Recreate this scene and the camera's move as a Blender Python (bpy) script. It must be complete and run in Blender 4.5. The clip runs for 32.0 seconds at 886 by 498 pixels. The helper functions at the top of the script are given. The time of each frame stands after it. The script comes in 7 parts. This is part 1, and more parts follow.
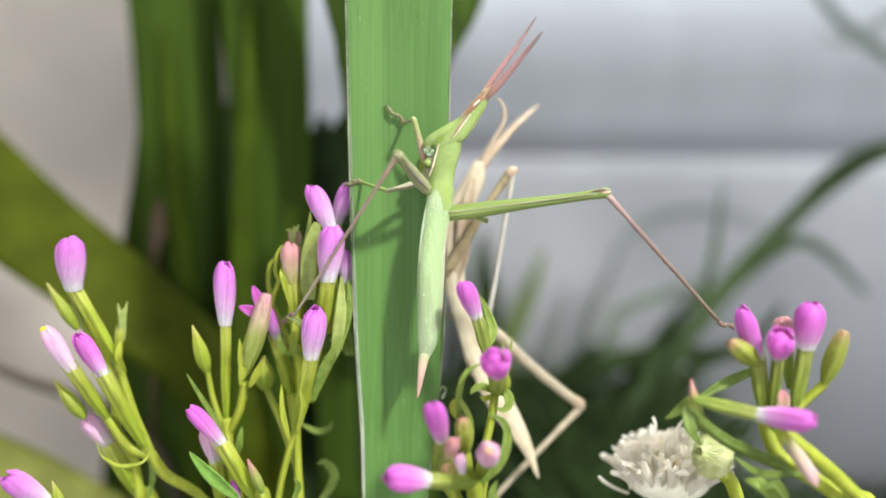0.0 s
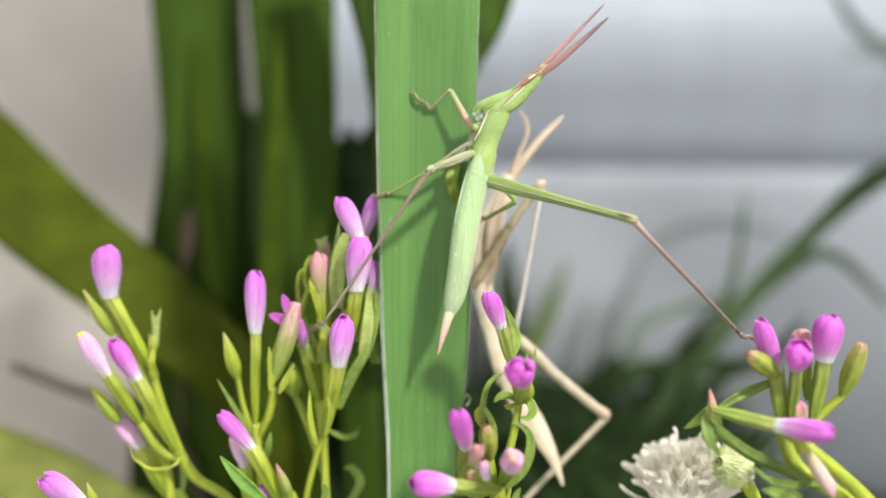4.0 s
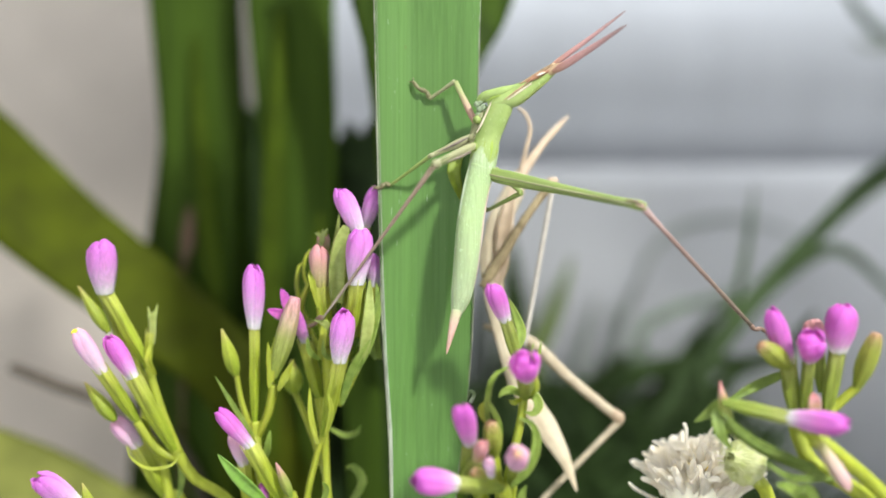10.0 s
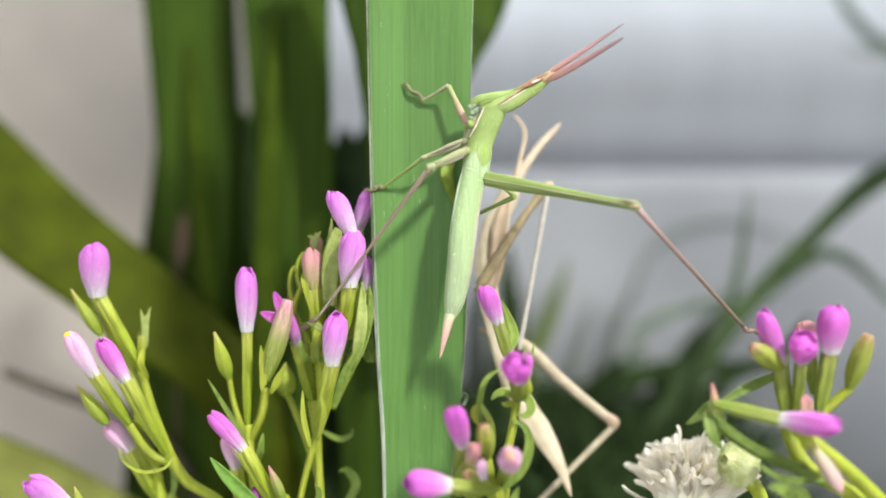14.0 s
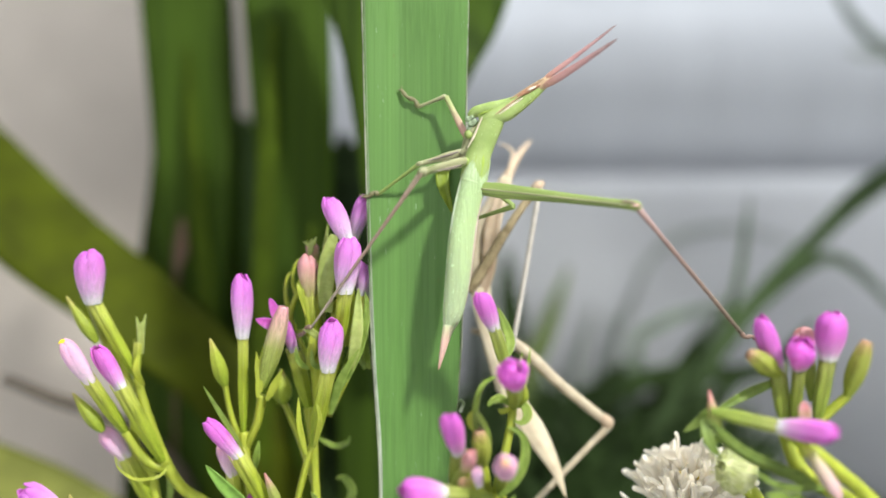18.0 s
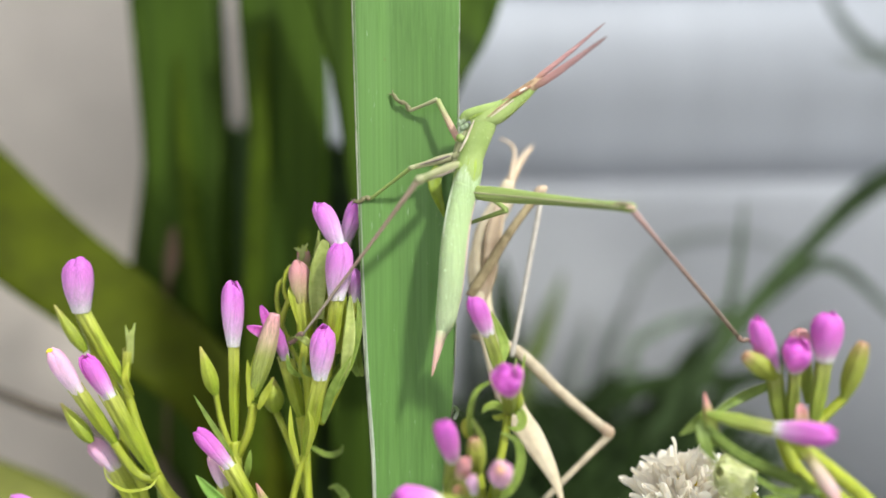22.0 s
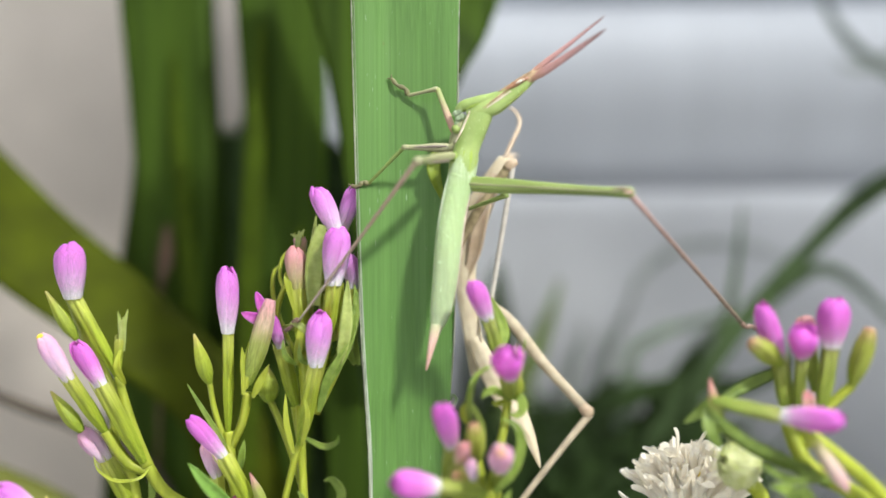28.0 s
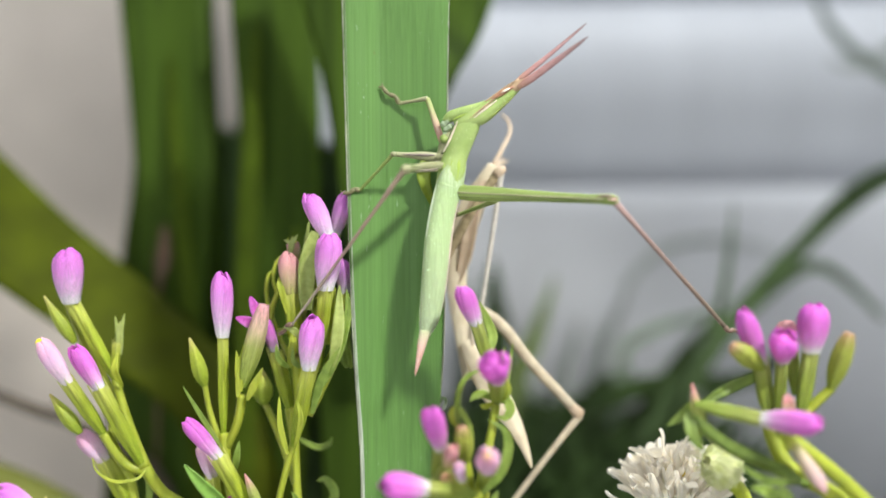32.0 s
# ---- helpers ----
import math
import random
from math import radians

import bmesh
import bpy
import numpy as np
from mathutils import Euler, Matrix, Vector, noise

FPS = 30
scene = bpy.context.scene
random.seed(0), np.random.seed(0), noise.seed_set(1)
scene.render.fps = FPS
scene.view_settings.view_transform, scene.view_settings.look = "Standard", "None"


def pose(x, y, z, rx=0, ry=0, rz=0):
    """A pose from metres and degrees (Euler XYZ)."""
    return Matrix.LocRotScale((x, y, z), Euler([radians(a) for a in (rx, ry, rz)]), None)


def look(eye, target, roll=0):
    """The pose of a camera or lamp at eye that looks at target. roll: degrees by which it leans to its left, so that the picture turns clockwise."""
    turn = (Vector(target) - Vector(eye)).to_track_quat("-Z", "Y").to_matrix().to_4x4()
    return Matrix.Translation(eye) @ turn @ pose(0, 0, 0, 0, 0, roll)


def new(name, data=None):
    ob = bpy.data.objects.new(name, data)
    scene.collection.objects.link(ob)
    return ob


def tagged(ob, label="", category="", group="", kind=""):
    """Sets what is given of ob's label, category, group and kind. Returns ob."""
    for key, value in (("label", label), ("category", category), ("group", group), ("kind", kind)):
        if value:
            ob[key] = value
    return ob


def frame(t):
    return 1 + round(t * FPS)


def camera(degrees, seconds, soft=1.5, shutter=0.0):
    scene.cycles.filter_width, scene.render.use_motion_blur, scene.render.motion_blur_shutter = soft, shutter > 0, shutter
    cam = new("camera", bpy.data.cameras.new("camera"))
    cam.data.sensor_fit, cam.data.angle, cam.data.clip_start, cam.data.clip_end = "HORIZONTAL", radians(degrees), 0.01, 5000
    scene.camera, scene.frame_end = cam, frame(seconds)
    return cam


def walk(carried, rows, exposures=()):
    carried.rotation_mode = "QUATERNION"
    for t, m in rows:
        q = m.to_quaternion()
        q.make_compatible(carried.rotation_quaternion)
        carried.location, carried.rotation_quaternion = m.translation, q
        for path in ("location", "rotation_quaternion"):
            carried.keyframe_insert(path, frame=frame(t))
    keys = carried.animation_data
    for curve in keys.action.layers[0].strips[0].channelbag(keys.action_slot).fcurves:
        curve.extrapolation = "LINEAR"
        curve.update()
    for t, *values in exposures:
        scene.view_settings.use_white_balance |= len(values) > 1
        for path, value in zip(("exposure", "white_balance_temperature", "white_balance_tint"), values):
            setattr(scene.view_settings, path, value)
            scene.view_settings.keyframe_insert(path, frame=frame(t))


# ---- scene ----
cam = camera(50.0, 32.0, soft=1.7)
cam.data.dof.use_dof = True
cam.data.dof.focus_distance = 0.146
cam.data.dof.aperture_fstop = 5.2
PATH = [
    (0.0, 0.00051, -0.15095, 0.30131, 89.155, 0.036, -1.491),
    (0.5, -0.00098, -0.15173, 0.30167, 89.063, 0.082, -1.875),
    (1.0, -0.00180, -0.15283, 0.30162, 89.120, -0.030, -2.344),
    (1.5, -0.00185, -0.15288, 0.30135, 89.438, -0.040, -2.182),
    (2.0, -0.00235, -0.15334, 0.30041, 89.593, -0.097, -1.867),
    (2.5, -0.00191, -0.15467, 0.30158, 89.454, -0.261, -1.368),
    (3.0, -0.00075, -0.15431, 0.30203, 89.441, -0.254, -0.598),
    (3.5, 0.00001, -0.15454, 0.30197, 89.555, -0.386, -0.203),
    (5.5, -0.00109, -0.15178, 0.30061, 89.857, -0.138, -0.073),
    (6.0, -0.00022, -0.15126, 0.30087, 89.844, -0.073, 0.041),
    (6.5, -0.00036, -0.15101, 0.30032, 89.873, -0.055, 0.102),
    (7.0, 0.00023, -0.15093, 0.30022, 89.922, -0.083, 0.060),
    (7.5, 0.00049, -0.15067, 0.30039, 89.834, -0.078, 0.318),
    (8.0, 0.00064, -0.15049, 0.30046, 89.785, -0.080, 0.335),
    (8.5, 0.00094, -0.15108, 0.30036, 89.919, -0.021, 0.240),
    (9.0, -0.00000, -0.15100, 0.30000, 90.000, -0.000, 0.000),
    (9.5, 0.00062, -0.15063, 0.29985, 89.922, 0.101, 0.155),
    (10.0, 0.00037, -0.15053, 0.29963, 89.995, 0.045, 0.166),
    (10.5, 0.00078, -0.15104, 0.29970, 90.152, 0.167, 0.100),
    (11.0, 0.00053, -0.15187, 0.29905, 90.435, 0.218, -0.152),
    (11.5, 0.00138, -0.15180, 0.29892, 90.476, 0.233, 0.061),
    (12.0, 0.00083, -0.15152, 0.29931, 90.354, 0.209, 0.103),
    (12.5, 0.00142, -0.15147, 0.29948, 90.365, 0.038, 0.256),
    (13.0, 0.00094, -0.15033, 0.29863, 90.566, 0.091, 0.156),
    (13.5, 0.00090, -0.15077, 0.29911, 90.392, 0.169, 0.023),
    (14.0, 0.00123, -0.15052, 0.29884, 90.447, 0.118, 0.061),
    (14.5, 0.00104, -0.15076, 0.29902, 90.530, 0.187, -0.078),
    (16.5, 0.00157, -0.15004, 0.29919, 90.684, 0.437, -0.096),
    (17.0, 0.00191, -0.14955, 0.29867, 90.755, 0.363, 0.169),
    (17.5, 0.00261, -0.14972, 0.29933, 90.696, 0.287, 0.250),
    (18.0, 0.00248, -0.14993, 0.29913, 90.701, 0.264, 0.305),
    (18.5, 0.00245, -0.15011, 0.29958, 90.788, 0.249, 0.196),
    (19.0, 0.00247, -0.14990, 0.29987, 90.750, 0.324, 0.227),
    (19.5, 0.00296, -0.14894, 0.29956, 90.922, 0.354, 0.304),
    (20.0, 0.00255, -0.14871, 0.29935, 91.035, 0.499, 0.217),
    (20.5, 0.00208, -0.14921, 0.29907, 91.109, 0.552, -0.097),
    (21.0, 0.00279, -0.14911, 0.29907, 91.291, 0.660, 0.056),
    (21.5, 0.00271, -0.14874, 0.29821, 91.470, 0.689, 0.047),
    (22.0, 0.00279, -0.14819, 0.29806, 91.425, 0.701, 0.005),
    (22.5, 0.00254, -0.14839, 0.29743, 91.550, 0.644, -0.198),
    (23.0, 0.00207, -0.14814, 0.29713, 91.692, 0.678, -0.298),
    (23.5, 0.00263, -0.14695, 0.29679, 91.968, 0.624, -0.117),
    (24.0, 0.00284, -0.14677, 0.29770, 91.918, 0.664, -0.120),
    (24.5, 0.00256, -0.14681, 0.29760, 91.934, 0.695, -0.101),
    (25.0, 0.00246, -0.14703, 0.29782, 92.189, 0.747, -0.292),
    (25.5, 0.00249, -0.14711, 0.29796, 92.083, 0.881, -0.278),
    (27.5, 0.00211, -0.14523, 0.29453, 92.528, 0.651, -0.108),
    (28.0, 0.00200, -0.14577, 0.29205, 92.948, 0.524, -0.362),
    (28.5, 0.00239, -0.14598, 0.29061, 93.259, 0.621, -0.237),
    (29.0, 0.00163, -0.14646, 0.28993, 93.434, 0.708, -0.408),
    (29.5, 0.00175, -0.14690, 0.29000, 93.377, 0.847, -0.605),
    (30.0, 0.00193, -0.14699, 0.28996, 93.220, 0.872, -0.468),
    (30.5, 0.00168, -0.14686, 0.29106, 93.238, 0.891, -0.629),
    (31.0, 0.00212, -0.14728, 0.29221, 93.000, 0.930, -0.623),
    (31.5, 0.00321, -0.14806, 0.29345, 92.706, 0.634, -0.384),
    (32.0, 0.00378, -0.14889, 0.29426, 92.355, 0.615, -0.276),
]
walk(cam, [(t, pose(x, y, z, rx, ry, rz)) for t, x, y, z, rx, ry, rz in PATH], [(0.0, 0.02), (9.0, 0.02), (17.0, 0.0), (24.0, -0.05), (32.0, -0.05)])

# ---- light: one lamp overhead at the front, added broad overhead and front fills, pale room ----
world = bpy.data.worlds.new("room_air")
scene.world = world
world.use_nodes = True
world.node_tree.nodes["Background"].inputs["Color"].default_value = (0.86, 0.93, 1.0, 1)
world.node_tree.nodes["Background"].inputs["Strength"].default_value = 0.09


def area_lamp(name, eye, target, size, watts, colour):
    data = bpy.data.lights.new(name, "AREA")
    data.shape, data.size, data.energy, data.color = "DISK", size, watts, colour
    ob = new(name, data)
    ob.matrix_world = look(eye, target)
    return tagged(ob, kind="structure")


data = bpy.data.lights.new("desk_lamp", "SPOT")
data.energy, data.color, data.shadow_soft_size, data.spot_size, data.spot_blend = 43.5, (0.98, 0.98, 0.93), 0.034, radians(25), 0.4
DESK_LAMP = tagged(new("desk_lamp", data), kind="structure")
DESK_LAMP.matrix_world = look((0.375, -0.48, 0.82), (0.0, 0.0, 0.28))
# Unseen broad fill from above, added to brighten trough and panel.
area_lamp("overhead_fill", (0.38, -0.10, 2.30), (0.38, 0.0, 0.0), 1.0, 32.0, (0.94, 0.97, 1.0))
# Added soft fill from the left front; the room has no window.
area_lamp("front_fill", (-0.50, -1.35, 0.75), (0.0, 0.1, 0.28), 1.0, 7.0, (0.97, 0.98, 1.0))

# ---- materials ----


def soften(b, flesh):
    """Light that wanders about half a millimetre under the skin of living tissue."""
    b.inputs["Subsurface Weight"].default_value = flesh
    b.inputs["Subsurface Radius"].default_value = (1.0, 0.9, 0.75)
    b.inputs["Subsurface Scale"].default_value = 0.0005


def material(name, colour, rough=0.5, spread=0.12, scale=400.0, bump=0.15, metal=0.0, sheer=0.0, spec=0.4, stretch=(1, 1, 1), tint=None, flesh=0.0):
    """Principled surface with two scales of variation along stretched object coordinates."""
    m = bpy.data.materials.new(name)
    m.use_nodes = True
    nt = m.node_tree
    b = nt.nodes["Principled BSDF"]
    b.inputs["Roughness"].default_value, b.inputs["Metallic"].default_value = rough, metal
    b.inputs["Specular IOR Level"].default_value = spec
    soften(b, flesh)
    co = nt.nodes.new("ShaderNodeTexCoord")
    mp = nt.nodes.new("ShaderNodeMapping")
    mp.inputs["Scale"].default_value = stretch
    nt.links.new(co.outputs["Object"], mp.inputs["Vector"])
    fine, broad = nt.nodes.new("ShaderNodeTexNoise"), nt.nodes.new("ShaderNodeTexNoise")
    for n, s in ((fine, scale), (broad, scale * 0.13)):
        n.inputs["Scale"].default_value, n.inputs["Detail"].default_value = s, 3.0
        nt.links.new(mp.outputs["Vector"], n.inputs["Vector"])
    add = nt.nodes.new("ShaderNodeMath")
    nt.links.new(fine.outputs["Fac"], add.inputs[0])
    nt.links.new(broad.outputs["Fac"], add.inputs[1])
    ramp = nt.nodes.new("ShaderNodeMapRange")
    ramp.inputs["From Min"].default_value, ramp.inputs["From Max"].default_value = 0.6, 1.4
    nt.links.new(add.outputs[0], ramp.inputs["Value"])
    mix = nt.nodes.new("ShaderNodeMix")
    mix.data_type = "RGBA"
    low = tuple(c * (1 - 2 * spread) for c in colour)
    high = tint or tuple(min(1, c * (1 + 2 * spread)) for c in colour)
    mix.inputs["A"].default_value, mix.inputs["B"].default_value = (*low, 1), (*high, 1)
    nt.links.new(ramp.outputs["Result"], mix.inputs["Factor"])
    nt.links.new(mix.outputs["Result"], b.inputs["Base Color"])
    bp = nt.nodes.new("ShaderNodeBump")
    bp.inputs["Strength"].default_value, bp.inputs["Distance"].default_value = bump, 0.0004
    nt.links.new(fine.outputs["Fac"], bp.inputs["Height"])
    nt.links.new(bp.outputs["Normal"], b.inputs["Normal"])
    if sheer:
        tr, ms = nt.nodes.new("ShaderNodeBsdfTranslucent"), nt.nodes.new("ShaderNodeMixShader")
        nt.links.new(mix.outputs["Result"], tr.inputs["Color"])
        ms.inputs["Fac"].default_value = sheer
        nt.links.new(b.outputs[0], ms.inputs[1])
        nt.links.new(tr.outputs[0], ms.inputs[2])
        nt.links.new(ms.outputs[0], nt.nodes["Material Output"].inputs["Surface"])
    return m


def graded(name, stops, rough=0.5, sheer=0.2, veins=0.15, axis="Z", spec=0.3, flesh=0.6):
    """Colour that runs along the piece from base to tip, with fine lengthwise streaks and a small shift from piece to piece."""
    m = bpy.data.materials.new(name)
    m.use_nodes = True
    nt = m.node_tree
    b = nt.nodes["Principled BSDF"]
    b.inputs["Roughness"].default_value, b.inputs["Specular IOR Level"].default_value = rough, spec
    soften(b, flesh)
    co, sep = nt.nodes.new("ShaderNodeTexCoord"), nt.nodes.new("ShaderNodeSeparateXYZ")
    nt.links.new(co.outputs["Generated"], sep.inputs[0])
    mp = nt.nodes.new("ShaderNodeMapping")
    mp.inputs["Scale"].default_value = tuple(1 if a == axis else 14 for a in "XYZ")
    nt.links.new(co.outputs["Generated"], mp.inputs["Vector"])
    nz = nt.nodes.new("ShaderNodeTexNoise")
    nz.inputs["Scale"].default_value, nz.inputs["Detail"].default_value = 1.6, 4.0
    nt.links.new(mp.outputs["Vector"], nz.inputs["Vector"])
    info = nt.nodes.new("ShaderNodeObjectInfo")
    wob = nt.nodes.new("ShaderNodeMath")
    wob.operation = "MULTIPLY_ADD"
    wob.inputs[1].default_value = 0.22
    nt.links.new(nz.outputs["Fac"], wob.inputs[0])
    nt.links.new(sep.outputs[axis], wob.inputs[2])
    sub = nt.nodes.new("ShaderNodeMath")
    sub.operation = "SUBTRACT"
    sub.inputs[1].default_value = 0.11
    nt.links.new(wob.outputs[0], sub.inputs[0])
    ramp = nt.nodes.new("ShaderNodeValToRGB")
    while len(ramp.color_ramp.elements) < len(stops):
        ramp.color_ramp.elements.new(0.5)
    for e, (p, c) in zip(ramp.color_ramp.elements, stops):
        e.position, e.color = p, (*c, 1)
    nt.links.new(sub.outputs[0], ramp.inputs["Fac"])
    hsv = nt.nodes.new("ShaderNodeHueSaturation")
    val = nt.nodes.new("ShaderNodeMapRange")
    val.inputs["To Min"].default_value, val.inputs["To Max"].default_value = 0.88, 1.1
    nt.links.new(info.outputs["Random"], val.inputs["Value"])
    nt.links.new(val.outputs["Result"], hsv.inputs["Value"])
    nt.links.new(ramp.outputs["Color"], hsv.inputs["Color"])
    streak = nt.nodes.new("ShaderNodeMix")
    streak.data_type, streak.blend_type = "RGBA", "MULTIPLY"
    grey = nt.nodes.new("ShaderNodeMapRange")
    grey.inputs["From Min"].default_value, grey.inputs["From Max"].default_value = 0.35, 0.65
    grey.inputs["To Min"].default_value, grey.inputs["To Max"].default_value = 1 - 2 * veins, 1.0
    nt.links.new(nz.outputs["Fac"], grey.inputs["Value"])
    streak.inputs["Factor"].default_value = 1.0
    nt.links.new(hsv.outputs["Color"], streak.inputs["A"])
    nt.links.new(grey.outputs["Result"], streak.inputs["B"])
    nt.links.new(streak.outputs["Result"], b.inputs["Base Color"])
    bp = nt.nodes.new("ShaderNodeBump")
    bp.inputs["Strength"].default_value, bp.inputs["Distance"].default_value = 0.3, 0.0002
    nt.links.new(nz.outputs["Fac"], bp.inputs["Height"])
    nt.links.new(bp.outputs["Normal"], b.inputs["Normal"])
    if sheer:
        tr, ms = nt.nodes.new("ShaderNodeBsdfTranslucent"), nt.nodes.new("ShaderNodeMixShader")
        nt.links.new(streak.outputs["Result"], tr.inputs["Color"])
        ms.inputs["Fac"].default_value = sheer
        nt.links.new(b.outputs[0], ms.inputs[1])
        nt.links.new(tr.outputs[0], ms.inputs[2])
        nt.links.new(ms.outputs[0], nt.nodes["Material Output"].inputs["Surface"])
    return m


BLADE = material("leaf_blade", (0.088, 0.195, 0.040), 0.48, 0.06, 1900, 0.25, sheer=0.12, spec=0.35, stretch=(1.3, 1.3, 0.008), tint=(0.108, 0.228, 0.052))


def fleck(m, scale, limit, colour):
    """Small pale scratches and specks on a surface."""
    nt = m.node_tree
    b = nt.nodes["Principled BSDF"]
    was = b.inputs["Base Color"].links[0].from_socket
    co, mp = nt.nodes.new("ShaderNodeTexCoord"), nt.nodes.new("ShaderNodeMapping")
    mp.inputs["Scale"].default_value = scale
    nt.links.new(co.outputs["Object"], mp.inputs["Vector"])
    nz, cut, mix = nt.nodes.new("ShaderNodeTexNoise"), nt.nodes.new("ShaderNodeMapRange"), nt.nodes.new("ShaderNodeMix")
    nz.inputs["Scale"].default_value, nz.inputs["Detail"].default_value = 1.0, 2.0
    nt.links.new(mp.outputs["Vector"], nz.inputs["Vector"])
    cut.inputs["From Min"].default_value, cut.inputs["From Max"].default_value = limit, limit + 0.05
    nt.links.new(nz.outputs["Fac"], cut.inputs["Value"])
    mix.data_type = "RGBA"
    mix.inputs["B"].default_value = (*colour, 1)
    nt.links.new(cut.outputs["Result"], mix.inputs["Factor"])
    nt.links.new(was, mix.inputs["A"])
    nt.links.new(mix.outputs["Result"], b.inputs["Base Color"])


def bands(m, scale, depth):
    """Broad lengthwise bands of lighter and darker tissue."""
    nt = m.node_tree
    b = nt.nodes["Principled BSDF"]
    was = b.inputs["Base Color"].links[0].from_socket
    co, mp = nt.nodes.new("ShaderNodeTexCoord"), nt.nodes.new("ShaderNodeMapping")
    mp.inputs["Scale"].default_value = scale
    nt.links.new(co.outputs["Object"], mp.inputs["Vector"])
    nz, lift, mix = nt.nodes.new("ShaderNodeTexNoise"), nt.nodes.new("ShaderNodeMapRange"), nt.nodes.new("ShaderNodeMix")
    nz.inputs["Scale"].default_value, nz.inputs["Detail"].default_value = 1.0, 5.0
    nt.links.new(mp.outputs["Vector"], nz.inputs["Vector"])
    lift.inputs["From Min"].default_value, lift.inputs["From Max"].default_value = 0.35, 0.65
    lift.inputs["To Min"].default_value, lift.inputs["To Max"].default_value = 1 - depth, 1 + depth
    nt.links.new(nz.outputs["Fac"], lift.inputs["Value"])
    mix.data_type, mix.blend_type = "RGBA", "MULTIPLY"
    mix.inputs["Factor"].default_value = 1.0
    nt.links.new(was, mix.inputs["A"])
    nt.links.new(lift.outputs["Result"], mix.inputs["B"])
    nt.links.new(mix.outputs["Result"], b.inputs["Base Color"])


bands(BLADE, (420, 420, 6), 0.09)
bands(BLADE, (3800, 3800, 14), 0.06)
fleck(BLADE, (4200, 4200, 420), 0.73, (0.30, 0.42, 0.26))
fleck(BLADE, (420, 420, 180), 0.735, (0.12, 0.13, 0.03))
MARGIN = material("leaf_margin", (0.13, 0.17, 0.07), 0.5, 0.6, 1500, 0.3, stretch=(1, 1, 0.1), tint=(0.40, 0.43, 0.31))
RIM = graded("leaf_rim", [(0.0, (0.66, 0.70, 0.60)), (0.35, (0.46, 0.52, 0.40)), (0.6, (0.24, 0.32, 0.17)), (1.0, (0.20, 0.29, 0.13))], sheer=0, veins=0.3, flesh=0.2)
BACK_LEAF = material("back_leaf", (0.036, 0.078, 0.005), 0.65, 0.3, 200, 0.2, sheer=0.2, spec=0.1, stretch=(2, 2, 0.08), tint=(0.060, 0.108, 0.010))
bands(BACK_LEAF, (330, 330, 5), 0.3)
OLIVE_LEAF = material("olive_leaf", (0.050, 0.064, 0.002), 0.65, 0.25, 120, 0.2, sheer=0.2, spec=0.08)
OLIVE_DIM = material("dim_olive_leaf", (0.046, 0.074, 0.004), 0.65, 0.25, 120, 0.2, sheer=0.2, spec=0.08)
OLIVE_PALE = material("pale_olive_leaf", (0.17, 0.185, 0.04), 0.6, 0.25, 120, 0.2, sheer=0.25, spec=0.15)
PEACH = material("peach_tip", (0.85, 0.45, 0.28), 0.6, 0.15, 2000, 0.3)
# Base darkened: the shade inside the grass is put into this colour.
GRASS = material("grass_shade_green", (0.018, 0.036, 0.009), 0.6, 0.4, 160, 0.2, sheer=0.15, spec=0.12, tint=(0.040, 0.074, 0.020))
# GRASS_GREY, GRASS_DIM and GRASS_WAN: haze over far blades is put into the colour.
GRASS_GREY = material("grass_hazed_green", (0.125, 0.16, 0.115), 0.6, 0.3, 200, 0.2, sheer=0.1, spec=0.15)
GRASS_MID = material("grass_mid_green", (0.044, 0.078, 0.026), 0.6, 0.3, 200, 0.2, sheer=0.15, spec=0.15, tint=(0.074, 0.120, 0.046))
GRASS_DIM = material("grass_hazed_dim", (0.19, 0.21, 0.19), 0.6, 0.2, 200, 0.2, sheer=0.1, spec=0.15)
GRASS_WAN = material("grass_hazed_pale", (0.32, 0.35, 0.32), 0.6, 0.2, 200, 0.2, sheer=0.1, spec=0.15)
GRASS_PALE = material("grass_pale_green", (0.09, 0.13, 0.03), 0.5, 0.25, 200, 0.2, sheer=0.2)
STEM = material("stem_green", (0.35, 0.42, 0.04), 0.45, 0.16, 900, 0.2, sheer=0.2, stretch=(1, 1, 0.2), tint=(0.50, 0.56, 0.065), flesh=0.6)
CALYX = graded("calyx_green", [(0.0, (0.31, 0.42, 0.03)), (0.6, (0.43, 0.51, 0.05)), (1.0, (0.62, 0.64, 0.16))], sheer=0.2, flesh=0.6)
# Duller copy of CALYX, with shade put into the colour.
CALYX_DULL = graded("calyx_shaded_green", [(0.0, (0.25, 0.34, 0.05)), (0.6, (0.33, 0.40, 0.07)), (1.0, (0.42, 0.44, 0.14))], sheer=0.2, flesh=0.6)
SEPAL = graded("green_bud", [(0.0, (0.31, 0.42, 0.04)), (0.7, (0.46, 0.53, 0.07)), (1.0, (0.6, 0.52, 0.18))], sheer=0.2, flesh=0.6)
SEPAL_PINK = graded("green_bud_with_pink_tip", [(0.0, (0.26, 0.38, 0.05)), (0.55, (0.45, 0.48, 0.14)), (0.85, (0.72, 0.4, 0.36)), (1.0, (0.7, 0.3, 0.3))], sheer=0.2)
SEPAL_ROSE = graded("green_bud_with_rose_tip", [(0.0, (0.30, 0.40, 0.06)), (0.5, (0.42, 0.47, 0.13)), (0.75, (0.66, 0.5, 0.36)), (1.0, (0.74, 0.38, 0.42))], sheer=0.2, veins=0.2)
